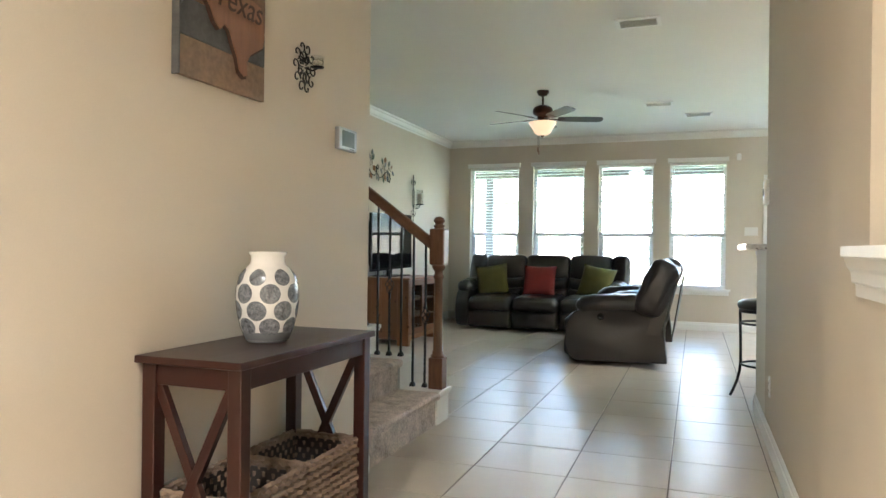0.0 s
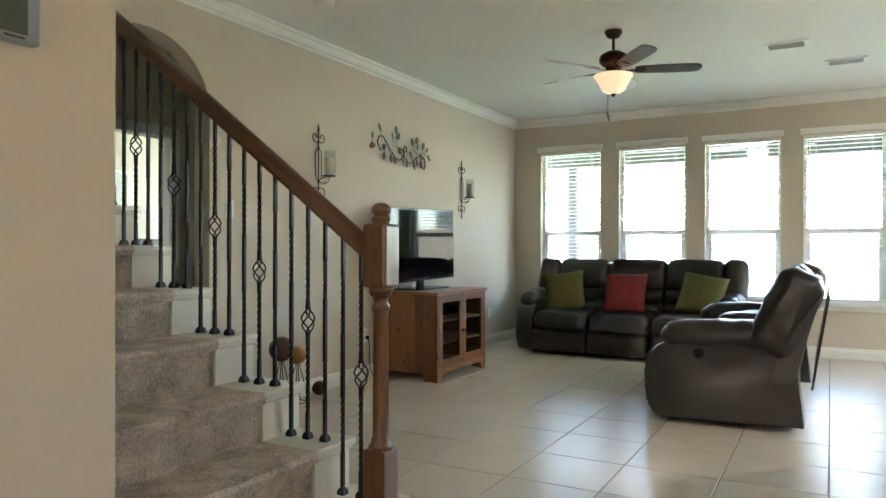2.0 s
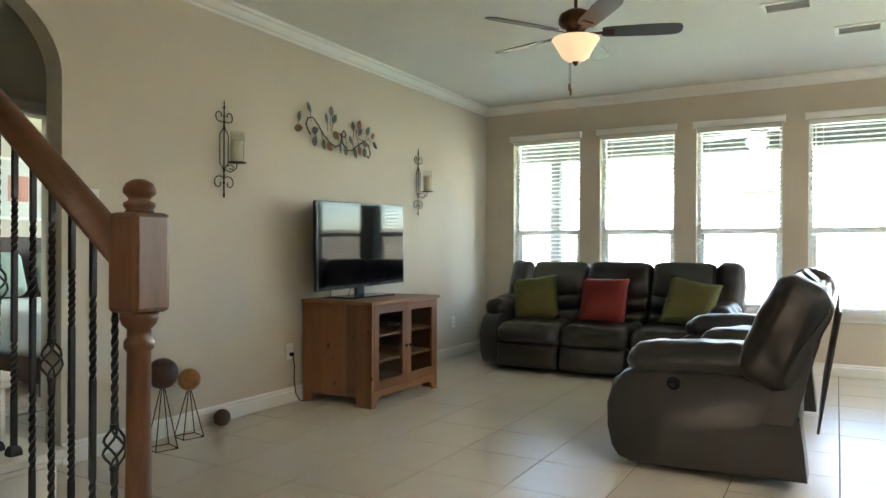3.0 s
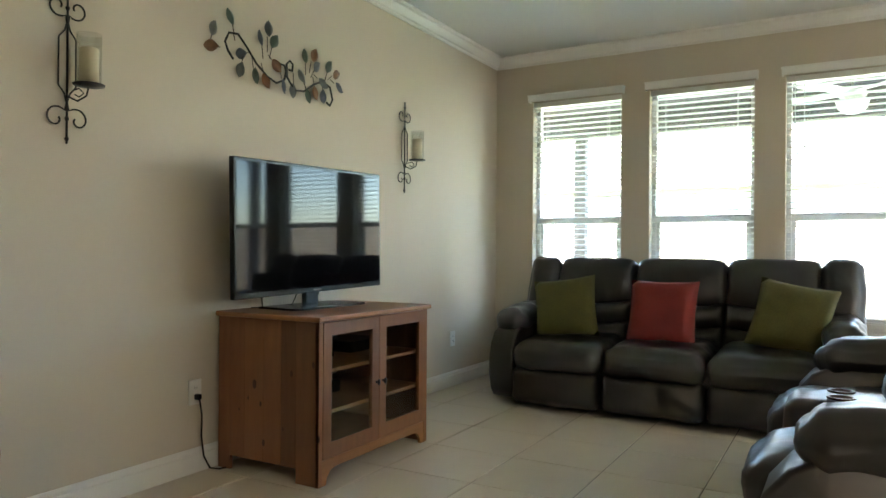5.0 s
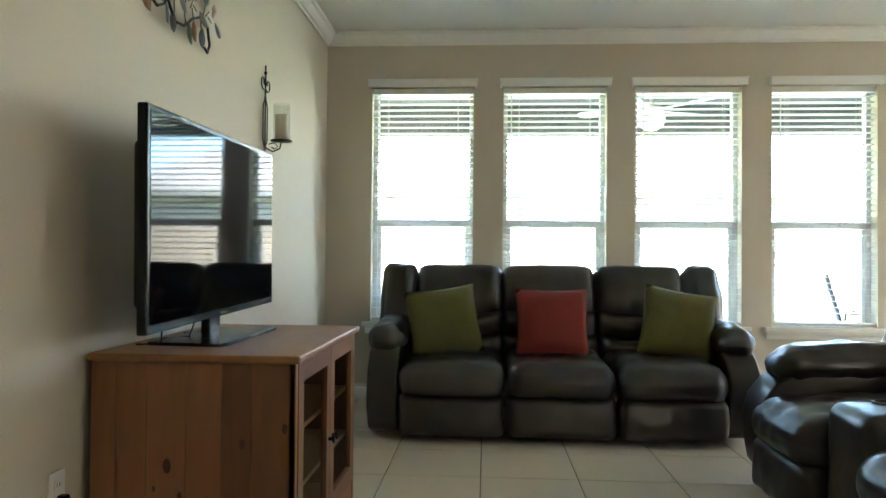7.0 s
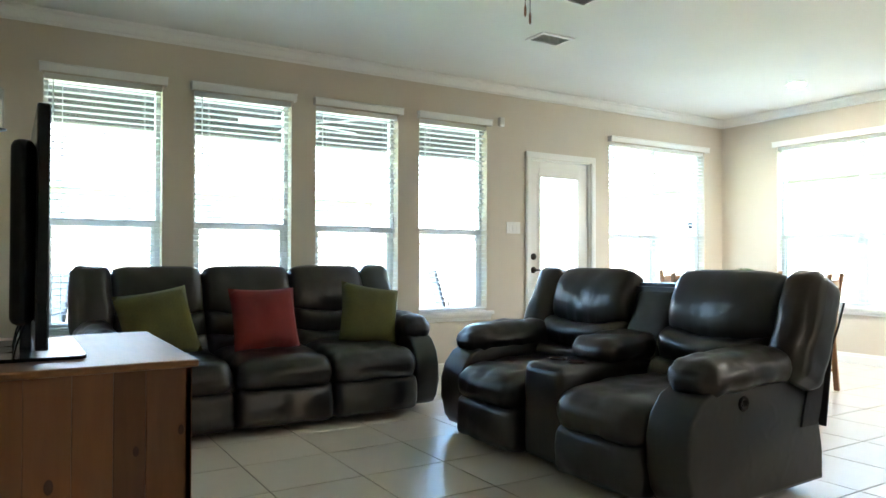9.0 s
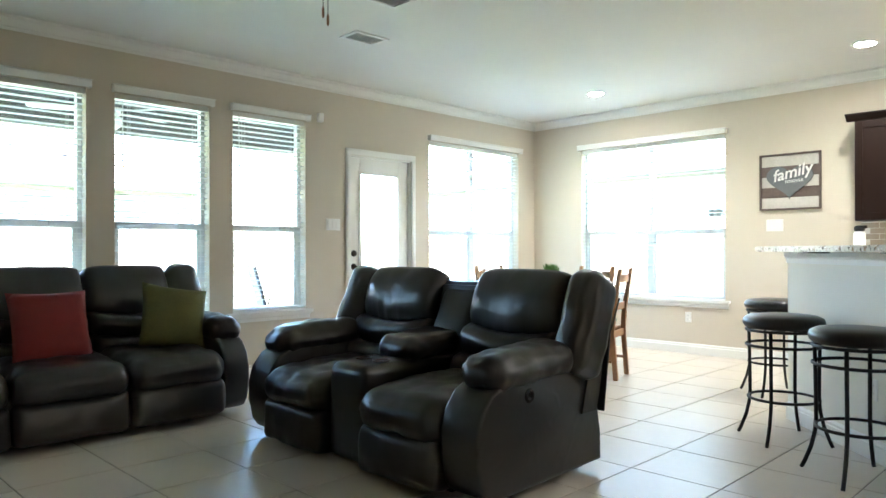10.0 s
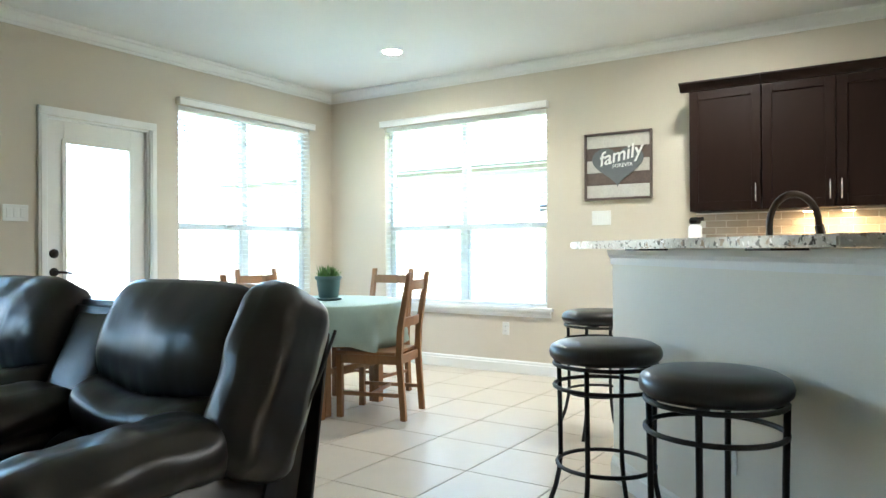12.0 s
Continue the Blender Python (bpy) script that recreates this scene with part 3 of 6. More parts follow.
STAIR_Y0, SKIRT_Y0, SKIRT_Y1 = HALL_END, 4.985, 5.196


def nose(n):
    return -0.306 - RUN * (n - 1)


def tread(n):
    return 0.019 + RISE * n


stairs = thing("staircase", pose(0, 0, 0), "carpeted stairs with white stringer and iron balusters", "stairs", "", "structure")
for n in range(1, N_STEP + 1):
    z, x = tread(n), nose(n)
    end = max(nose(n + 1) - 0.02, XW + 0.002)
    bm = bmesh.new()
    prism(bm, [(x + 0.03, z - 0.045), (x + 0.038, z - 0.02), (x + 0.03, z - 0.004), (x + 0.01, z), (end, z), (end, 0.001 if n == 1 else z - RISE - 0.01), (x + 0.004, 0.001 if n == 1 else z - RISE - 0.01), (x + 0.004, z - 0.05)], "y", STAIR_Y0 + 0.001, SKIRT_Y0)
    bmesh.ops.subdivide_edges(bm, edges=[e for e in bm.edges if abs(e.verts[0].co.y - e.verts[1].co.y) > 0.5], cuts=24)
    for v in bm.verts:
        v.co += noise.noise_vector(v.co * 14) * 0.004 * (1 if v.co.z > 0.02 else 0)
    part("carpeted_step", bm, M_CARPET, stairs, "speckled beige carpet" if n == 1 else "")
    cap = boxes((max(end - 0.02, XW + 0.002), x + 0.03, SKIRT_Y0 + 0.001, SKIRT_Y1 + 0.03, z - 0.026, z), bevel=0.005)
    part("tread_cap", cap, M_STAIR_WHITE, stairs)
    part("stringer_block", boxes((max(end + 0.001, XW + 0.002), x + 0.018, SKIRT_Y0 + 0.002, SKIRT_Y1, 0.001, z - 0.0265)), M_STAIR_WHITE, stairs)
    bm = bmesh.new()
    prism(bm, [(x + 0.019, z - 0.0268), (x + 0.028, z - 0.0268), (x + 0.026, z - 0.038), (x + 0.019, z - 0.045)], "y", SKIRT_Y0 + 0.004, SKIRT_Y1 + 0.012)
    part("cove", bm, M_STAIR_WHITE, stairs)

RAIL_Y = 5.107
NEWEL_X = -0.333
SLOPE = RISE / RUN


def rail_z(x):
    return 1.09 + SLOPE * (NEWEL_X - x)


nz = tread(1)
newel = part("newel_post", boxes((NEWEL_X - 0.047, NEWEL_X + 0.047, RAIL_Y - 0.047, RAIL_Y + 0.047, nz, nz + 0.205), bevel=0.005), M_OAK, stairs, "stained oak newel post")
newel.matrix_basis = Matrix.Translation((0, 0, nz)) @ Matrix.Diagonal((1, 1, 0.969, 1)) @ Matrix.Translation((0, 0, -nz))
bm = bmesh.new()
lathe(bm, [(0.047, 0.205), (0.044, 0.22), (0.036, 0.228), (0.036, 0.24), (0.031, 0.25), (0.0285, 0.5), (0.027, 0.72), (0.034, 0.73), (0.034, 0.745), (0.027, 0.755), (0.027, 0.775), (0.038, 0.785), (0.043, 0.8), (0.043, 0.815)], 20, pose(NEWEL_X, RAIL_Y, nz))
part("turned_shaft", bm, M_OAK, newel, "", True)
bm = boxes((NEWEL_X - 0.05, NEWEL_X + 0.05, RAIL_Y - 0.05, RAIL_Y + 0.05, nz + 0.8151, nz + 1.055), bevel=0.012)
part("upper_block", bm, M_OAK, newel)
bm = bmesh.new()
lathe(bm, [(0.036, 1.052), (0.03, 1.062), (0.036, 1.07), (0.036, 1.078), (0.024, 1.085), (0.027, 1.092), (0.037, 1.102), (0.037, 1.112), (0.03, 1.126), (0.015, 1.135), (0.001, 1.137)], 20, pose(NEWEL_X, RAIL_Y, nz))
part("finial", bm, M_OAK, newel, "", True)
bm = bmesh.new()
x0, x1 = NEWEL_X - 0.045, XW + 0.02
prof = [(-0.03, -0.025), (0.03, -0.025), (0.034, -0.005), (0.027, 0.008), (0.032, 0.024), (0.02, 0.038), (0.0, 0.043), (-0.02, 0.038), (-0.032, 0.024), (-0.027, 0.008), (-0.034, -0.005)]
lo = [bm.verts.new((x0, RAIL_Y + a, rail_z(x0) + b * 1.2)) for a, b in prof]
hi = [bm.verts.new((x1, RAIL_Y + a, rail_z(x1) + b * 1.2)) for a, b in prof]
bm.faces.new(lo[::-1])
bm.faces.new(hi)
for i in range(len(prof)):
    j = (i + 1) % len(prof)
    bm.faces.new((lo[i], lo[j], hi[j], hi[i]))
part("handrail", bm, M_RAIL, stairs, "stained oak handrail", True)


def baluster_mesh(length, basket):
    bm = bmesh.new()
    def bar(z0, z1, turns):
        n = max(2, int(abs(turns) * 8) + 1)
        rings = []
        for i in range(n + 1):
            a = math.pi / 4 + 2 * math.pi * turns * i / n
            rings.append([bm.verts.new((0.0092 * math.cos(a + k * math.pi / 2), 0.0092 * math.sin(a + k * math.pi / 2), z0 + (z1 - z0) * i / n)) for k in range(4)])
        for p, q in zip(rings, rings[1:]):
            for k in range(4):
                bm.faces.new((p[k], p[(k + 1) % 4], q[(k + 1) % 4], q[k]))
        bm.faces.new(rings[0][::-1])
        bm.faces.new(rings[-1])
    c = length * 0.5
    if basket:
        bar(0, 0.1, 0)
        bar(0.1, c - 0.085, 2.5)
        bar(c - 0.085, c - 0.05, 0)
        bar(c + 0.05, c + 0.085, 0)
        bar(c + 0.085, length - 0.1, 2.5)
        bar(length - 0.1, length, 0)
        for k in range(4):
            pts = []
            for i in range(9):
                s = i / 8
                a = k * math.pi / 2 + 1.5 * math.pi * s * 0.7
                r = 0.004 + 0.024 * math.sin(math.pi * s)
                pts.append((r * math.cos(a), r * math.sin(a), c - 0.05 + 0.1 * s))
            tube(bm, pts, 0.0034, 5)
        for z in (c - 0.055, c + 0.045):
            lathe(bm, [(0.011, z), (0.011, z + 0.012)], 8)
    else:
        bar(0, 0.16, 0)
        bar(0.16, c - 0.12, 2)
        bar(c - 0.12, c + 0.12, 0)
        bar(c + 0.12, length - 0.16, 2)
        bar(length - 0.16, length, 0)
    lathe(bm, [(0.022, 0.0), (0.022, 0.012), (0.017, 0.022), (0.013, 0.026)], 4)
    me = bpy.data.meshes.new("baluster")
    bmesh.ops.recalc_face_normals(bm, faces=bm.faces)
    bm.to_mesh(me)
    bm.free()
    me.materials.append(M_IRON)
    return me


OFFS = [0.031, 0.1155, 0.20]
bal = [baluster_mesh(rail_z(nose(3) - OFFS[k]) - 0.028 - tread(3), k == 1) for k in range(3)]
for n in range(1, N_STEP + 1):
    for k in range(3):
        x = nose(n) - OFFS[k]
        if x > NEWEL_X - 0.07 or x < XW + 0.05:
            continue
        share("baluster", bal[k], pose(x, RAIL_Y, tread(n)), stairs)


# ---- wall plates ----
def plate(name, m, w, h, label, category, toggles=0, sockets=0):
    t = thing(name, m, label, category)
    part("plate", boxes((-w / 2, w / 2, -0.007, -0.0005, -h / 2, h / 2), bevel=0.0025), M_PLATE, t)
    for k in range(toggles):
        x = (k - (toggles - 1) / 2) * 0.046
        part("toggle", boxes((x - 0.015, x + 0.015, -0.011, -0.0072, -0.032, 0.032), bevel=0.002), M_PLATE, t)
    for k in range(sockets):
        z = (0.5 - k) * 0.04
        part("socket", boxes((-0.016, 0.016, -0.0095, -0.0072, z - 0.014, z + 0.014), bevel=0.002), M_PLATE, t)
        part("slot", boxes((-0.007, -0.005, -0.0105, -0.0097, z - 0.004, z + 0.006), (0.005, 0.007, -0.0105, -0.0097, z - 0.004, z + 0.006)), M_SLOT, t)
    return t


plate("wall_switch", pose(1.93, YN, 1.39, 0, 0, 0), 0.17, 0.115, "white three-gang light switch beside the patio door", "light switch", 3)
plate("wall_switch", pose(XE, 8.33, 1.38, 0, 0, -90), 0.165, 0.12, "white three-gang light switch below the framed sign", "light switch", 3)
plate("wall_outlet", pose(XE, 9.24, 0.40, 0, 0, -90), 0.07, 0.115, "white wall outlet under the dining window", "outlet", 0, 2)
plate("wall_switch", pose(XW, 6.42, 1.411, 0, 0, 90), 0.075, 0.12, "white light switch beside the arched opening", "light switch", 1)
plate("wall_outlet", pose(XW, 8.005, 0.385, 0, 0, 90), 0.075, 0.12, "white wall outlet with a black plug", "outlet", 0, 2)
plate("wall_outlet", pose(XW, 10.55, 0.375, 0, 0, 90), 0.075, 0.12, "white wall outlet near the window corner", "outlet", 0, 2)
plate("wall_outlet", pose(BAR_X, 5.24, 0.345, 0, 0, -90), 0.07, 0.115, "white wall outlet on the hallway wall", "outlet", 0, 2)
plate("wall_outlet", pose(HALL_X, 2.62, 0.33, 0, 0, 90), 0.07, 0.115, "white wall outlet behind the console table", "outlet", 0, 2)
bo = A0 + dv * 0.72
plate("wall_outlet", Matrix.Translation((bo.x, bo.y, 0.38)) @ pose(0, 0, 0, 0, 0, math.degrees(math.atan2(dv.y, dv.x)) + 180), 0.07, 0.115, "white wall outlet low on the bar wall", "outlet", 0, 2)
cord = thing("power_cord", pose(0, 0, 0), "black power cord plugged in beside the television stand", "cord")
part("plug", boxes((XW + 0.011, XW + 0.04, 7.992, 8.018, 0.35, 0.378), bevel=0.006), M_BLACKPLASTIC, cord)
part("cable", tube(bmesh.new(), [(XW + 0.035, 8.005, 0.36), (XW + 0.05, 8.008, 0.28), (XW + 0.045, 8.01, 0.18), (XW + 0.045, 8.025, 0.08), (XW + 0.06, 8.05, 0.02), (XW + 0.08, 8.09, 0.008), (XW + 0.09, 8.14, 0.006)], 0.004, 6), M_BLACKPLASTIC, cord)


# ---- sofas ----
def roll(parent, name, x0, x1, low, high, sag, depth, m, seed, top=False):
    """One stuffed roll of a seat back: x across, z up the back, y towards the sitter is negative; its seams sag in the middle."""
    bm = bmesh.new()
    nu, nv, c, w = 30, 16, (x0 + x1) / 2, (x1 - x0) / 2
    grid = []
    for j in range(nv + 1):
        row = []
        for i in range(nu + 1):
            u, t = 2 * i / nu - 1, j / nv
            dip = 1 - u * u
            za, zb = low - sag * dip, high - (0 if top else sag * dip)
            if top:
                zb -= 0.022 * abs(u) ** 7
            side = max(0.0, 1 - abs(u) ** 8) ** 0.42
            swell = math.sin(math.pi * (0.02 + 0.96 * t)) ** 0.6 if not top else math.sin(math.pi * (0.02 + 0.84 * t)) ** 0.55
            x = c + u * w
            fold = noise.noise(Vector((x * 26 + seed, t * 3.0, seed * 1.7))) * (math.exp(-t / 0.2) + (0 if top else 0.8) * math.exp(-(1 - t) / 0.2))
            soft = noise.noise(Vector((x * 7 + seed, t * 2.5, seed)))
            d = depth * side * (0.02 + 0.98 * swell) + side * (0.017 * fold + 0.011 * soft)
            row.append(bm.verts.new((x, -d, za + (zb - za) * t + (0.004 * soft if 0 < j < nv else 0))))
        grid.append(row)
    for p, q in zip(grid, grid[1:]):
        for i in range(nu):
            bm.faces.new((p[i], p[i + 1], q[i + 1], q[i]))
    rim = grid[0] + [g[-1] for g in grid[1:]] + grid[-1][-2::-1] + [g[0] for g in grid[-2:0:-1]]
    back = [bm.verts.new((v.co.x * 0.98 + c * 0.02, 0.10, v.co.z - (0.05 if top and v.co.z > high - 0.08 else 0))) for v in rim]
    for k in range(len(rim)):
        n = (k + 1) % len(rim)
        bm.faces.new((rim[k], rim[n], back[n], back[k]))
    bm.faces.new(back)
    bmesh.ops.transform(bm, matrix=m, verts=bm.verts)
    part(name, bm, M_LEATHER, parent, "", True)


def seat_back(parent, x0, x1, seed, lean):
    """Stuffed back of one seat: lumbar roll, middle roll and head roll."""
    m = pose(0, 0.66, 0.43, -lean)
    roll(parent, "lumbar_cushion", x0, x1, -0.03, 0.14, 0.035, 0.12, m, seed + 1)
    roll(parent, "back_cushion", x0, x1, 0.137, 0.315, 0.045, 0.115, m, seed + 2)
    roll(parent, "head_cushion", x0, x1, 0.312, 0.63, 0.05, 0.12, m, seed + 3, True)


def arm(parent, x0, x1, sg):
    """One arm: a curved side panel, a stitched front roll and a soft pad on top."""
    bm = bmesh.new()
    pr = [(0.11, 0.037), (0.045, 0.06), (0.008, 0.11), (-0.012, 0.22), (-0.018, 0.335), (0.01, 0.43), (0.07, 0.505), (0.14, 0.54), (0.40, 0.545), (0.62, 0.54), (0.72, 0.525), (0.79, 0.49), (0.85, 0.43), (0.90, 0.36), (0.92, 0.2), (0.935, 0.055)]
    prism(bm, pr, "x", x0, x1)
    es = [e for e in bm.edges if abs(e.verts[0].co.x - e.verts[1].co.x) < 1e-4]
    bmesh.ops.bevel(bm, geom=es, offset=0.02, segments=3, profile=0.6, affect="EDGES")
    part("arm_panel", bm, M_LEATHER, parent, "", True)
    xo = x1 if sg > 0 else x0
    part("arm_welt", tube(bmesh.new(), [(xo - sg * 0.006, y + 0.05 if k < 8 else y, z - (0.004 if k < 8 else 0.012)) for k, (y, z) in enumerate(pr[1:14])], 0.005, 6), M_SEAM, parent)
    bm = puffy(bmesh.new(), (x1 - x0 + 0.035, 0.62, 0.165), 0.08, pose((x0 + x1) / 2 + sg * 0.006, 0.405, 0.585, 3), (0.012, 0.02, 0.018), 22, 0.013, x0 * 3, 11)
    part("arm_pad", bm, M_LEATHER, parent, "", True)


def recliner(name, m, seats, label, console=None, arm_w=0.23, wing=0.2, wing_out=0.06, lean=27):
    s = thing(name, m, label, "sofa")
    lo, hi = seats[0][0], seats[-1][1]
    part("base", boxes((lo, hi, 0.06, 0.86, 0.035, 0.36), bevel=0.01), M_LEATHER, s)
    out = hi + arm_w + wing_out
    bm = bmesh.new()
    prism(bm, [(0.72, 0.30), (0.89, 0.30), (0.90, 0.40), (1.03, 0.90), (1.0, 0.95), (0.90, 0.94)], "x", -out + 0.05, out - 0.05)
    bmesh.ops.bevel(bm, geom=[e for e in bm.edges], offset=0.02, segments=2, affect="EDGES")
    part("back_shell", bm, M_LEATHER, s)
    part("back_flap", boxes((-out + 0.07, out - 0.07, -0.006, 0.006, -0.58, 0.0), bevel=0.004), M_LEATHER, s).matrix_basis = pose(0, 1.067, 0.865, -9)
    arm(s, lo - arm_w, lo, -1)
    arm(s, hi, hi + arm_w, 1)
    for i, (a, b) in enumerate(seats):
        if console == i:
            continue
        c, w = (a + b) / 2, b - a
        bm = puffy(bmesh.new(), (w - 0.006, 0.70, 0.205), 0.085, pose(c, 0.29, 0.362, 3), (0, 0.03, 0.026), 22, 0.012, i * 3.1, 10)
        part("seat_cushion", bm, M_LEATHER, s, "", True)
        bm = puffy(bmesh.new(), (w - 0.012, 0.16, 0.245), 0.05, pose(c, 0.022, 0.16, -4), (0, 0.022, 0), 18, 0.009, i * 5.3, 10)
        part("footrest", bm, M_LEATHER, s, "", True)
        a2 = -out + wing - 0.005 if i == 0 else a
        b2 = out - wing + 0.005 if i == len(seats) - 1 else b
        seat_back(s, a2, b2, i * 7.7, lean)
    for sg in (-1, 1):
        bm = puffy(bmesh.new(), (wing, 0.24, 0.54), 0.07, pose(sg * (out - wing / 2), 0.84, 0.752, -23), (0.012, 0.03, 0.008), 20, 0.013, sg * 2.3, 8)
        part("back_wing", bm, M_LEATHER, s, "", True)
        x = sg * (out - 0.012)
        part("wing_welt", tube(bmesh.new(), [(x, 0.78, 0.52), (x + sg * 0.012, 0.87, 0.64), (x + sg * 0.012, 0.95, 0.76), (x, 1.03, 0.88)], 0.005, 6), M_SEAM, s)
    return s


sofa = recliner("sofa", pose(-0.80, 10.13, 0), [(-0.945, -0.32), (-0.32, 0.32), (0.32, 0.945)], "dark brown leather three-seat reclining sofa under the windows", arm_w=0.18, wing=0.24, wing_out=0.03)
love = recliner("loveseat", pose(0.04, 8.655, 0, 0, 0, -90), [(-0.72, -0.16), (-0.16, 0.16), (0.16, 0.72)], "dark brown leather reclining loveseat with a console", 1)
con = part("console", puffy(bmesh.new(), (0.31, 0.70, 0.50), 0.05, pose(0, 0.36, 0.29), (0, 0.012, 0.008), 8, 0.004), M_LEATHER, love, "leather console with two cup holders", True)
part("armrest_lid", puffy(bmesh.new(), (0.30, 0.42, 0.13), 0.06, pose(0, 0.54, 0.595, 4), (0.006, 0.012, 0.022), 18, 0.011, 4.0, 11), M_LEATHER, con, "", True)
for sx in (-0.072, 0.072):
    bm = bmesh.new()
    lathe(bm, [(0.045, 0.0), (0.048, 0.004), (0.046, 0.008), (0.037, 0.007), (0.036, 0.002)], 20, pose(sx, 0.19, 0.545))
    part("cup_holder", bm, M_FAN_METAL, con, "dark metal cup holder ring", True)
part("console_back", puffy(bmesh.new(), (0.31, 0.16, 0.52), 0.05, pose(0, 0.85, 0.65, -26), (0, 0.01, 0), 8, 0.004), M_LEATHER, love, "", True)
bm = bmesh.new()
lathe(bm, [(0.03, 0), (0.034, 0.006), (0.03, 0.012), (0.018, 0.012), (0.016, 0.004)], 18, pose(0.948, 0.33, 0.47, 0, 90))
part("recline_lever", bm, M_BLACKPLASTIC, love, "", True)


def pillow(m, size, material, label):
    bm = bmesh.new()
    n = 12
    grid = {}
    for s in (-1, 1):
        for i in range(n + 1):
            for j in range(n + 1):
                u, v = 2 * i / n - 1, 2 * j / n - 1
                edge = (1 - u ** 4) * (1 - v ** 4)
                pinch = 1 - 0.07 * (1 - u * u) * v * v * 0.9 - 0.07 * (1 - v * v) * u * u * 0.9
                if s == 1 and (i in (0, n) or j in (0, n)):
                    grid[(1, i, j)] = grid[(-1, i, j)]
                    continue
                t = 0.075 * max(0.0, edge) ** 0.55 + 0.012 * noise.noise(Vector((u * 3, v * 3, s + size)))* max(0.0, edge)
                grid[(s, i, j)] = bm.verts.new((u * size / 2 * pinch, s * t, v * size / 2 * pinch))
    for s in (-1, 1):
        for i in range(n):
            for j in range(n):
                bm.faces.new((grid[(s, i, j)], grid[(s, i + 1, j)], grid[(s, i + 1, j + 1)], grid[(s, i, j + 1)]))
    ob = link("throw_pillow", bm, material, None, "", True)
    ob.matrix_basis = m
    return tagged(ob, label, "pillow", "sofa pillows")


pillow(pose(-1.50, 10.50, 0.668, -22, -8, 8), 0.455, M_GREEN, "olive green throw pillow leaning on the sofa")
pillow(pose(-0.82, 10.50, 0.668, -22, 0, 0), 0.455, M_RED, "dark red throw pillow in the sofa's middle")
pillow(pose(-0.04, 10.50, 0.672, -22, 10, -6), 0.455, M_GREEN, "olive green throw pillow tilted on the sofa")

# ---- television stand ----
st = thing("tv_stand", pose(-2.43, 8.127, 0), "knotty pine television stand with two glass doors", "tv stand")
D, W, H = 0.632, 0.936, 0.768
part("top", boxes((-0.005, D + 0.018, -0.02, W + 0.02, H - 0.024, H), bevel=0.007), M_PINE_H, st)
pw = [0.08, 0.095, 0.122, 0.11, 0.09, 0.135]
for sy in (0.0, W - 0.02):
    x = 0.0
    for k, w in enumerate(pw):
        p = part("plank", boxes((x + 0.0004, x + w - 0.0004, sy, sy + 0.02, 0.07 if 0 < k < 5 else 0.002, H - 0.0245), bevel=0.0012), M_PINE, st)
        x += w
for kx, kz, r in ((0.24, 0.43, 0.017), (0.28, 0.34, 0.010), (0.2, 0.36, 0.007), (0.47, 0.50, 0.012), (0.30, 0.16, 0.012), (0.14, 0.30, 0.006), (0.60, 0.55, 0.012), (0.63, 0.22, 0.013), (0.42, 0.24, 0.007)):
    bm = bmesh.new()
    lathe(bm, [(r, 0.0), (r * 0.8, 0.0006), (r * 0.4, 0.0009)], 12, pose(kx, -0.0002, kz, 90) @ Matrix.Diagonal((0.75, 1.35, 1, 1)))
    part("knot", bm, M_KNOT, st, "dark knot" if kx == 0.24 else "")
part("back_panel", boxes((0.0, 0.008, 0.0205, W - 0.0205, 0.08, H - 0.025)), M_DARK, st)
part("bottom", boxes((0.0085, D - 0.025, 0.0205, W - 0.0205, 0.08, 0.1)), M_PINE_H, st)
for z in (0.31, 0.50):
    part("shelf", boxes((0.0085, D - 0.03, 0.0205, W - 0.0205, z, z + 0.018), bevel=0.002), M_PINE_H, st)
part("front_stile", boxes((D - 0.022, D, 0.0, 0.028, 0.0, H - 0.0245), bevel=0.003), M_PINE, st)
part("front_stile", boxes((D - 0.022, D, W - 0.028, W, 0.0, H - 0.0245), bevel=0.003), M_PINE, st)
bm = bmesh.new()
pts = [(0.0285, 0.115), (W - 0.0285, 0.115), (W - 0.0285, 0.0), (W - 0.06, 0.0), (W - 0.065, 0.03), (W - 0.09, 0.06), (W - 0.13, 0.07), (0.13, 0.07), (0.09, 0.06), (0.065, 0.03), (0.06, 0.0), (0.0285, 0.0)]
prism(bm, pts, "x", D - 0.02, D - 0.003)
part("plinth_rail", bm, M_PINE_H, st)
for y0, y1, hy in ((0.03, W / 2 - 0.002, W / 2 - 0.028), (W / 2 + 0.002, W - 0.03, W / 2 + 0.028)):
    dr = part("door", wall_mesh("x", D - 0.019, D + 0.002, y0, y1, 0.12, H - 0.028, [(y0 + 0.058, y1 - 0.058, 0.19, H - 0.09)]), M_PINE, st)
    g = part("pane", boxes((D - 0.012, D - 0.008, y0 + 0.055, y1 - 0.055, 0.187, H - 0.087)), M_SMOKE_GLASS, dr)
    g.visible_shadow = False
    bm = bmesh.new()
    lathe(bm, [(0.004, 0.0), (0.004, 0.012), (0.0095, 0.016), (0.0095, 0.021), (0.002, 0.024)], 12, pose(D + 0.002, hy, 0.41, 0, 90) @ Matrix.Diagonal((1.7, 1, 1, 1)))
    part("knob", bm, M_IRON, dr, "black iron knob", True)
dev = thing("media_box", pose(-2.17, 8.39, 0.518), "black media box on the stand's upper shelf", "media player")
part("case", boxes((-0.12, 0.12, -0.16, 0.16, 0.0, 0.045), bevel=0.004), M_BLACKPLASTIC, dev)
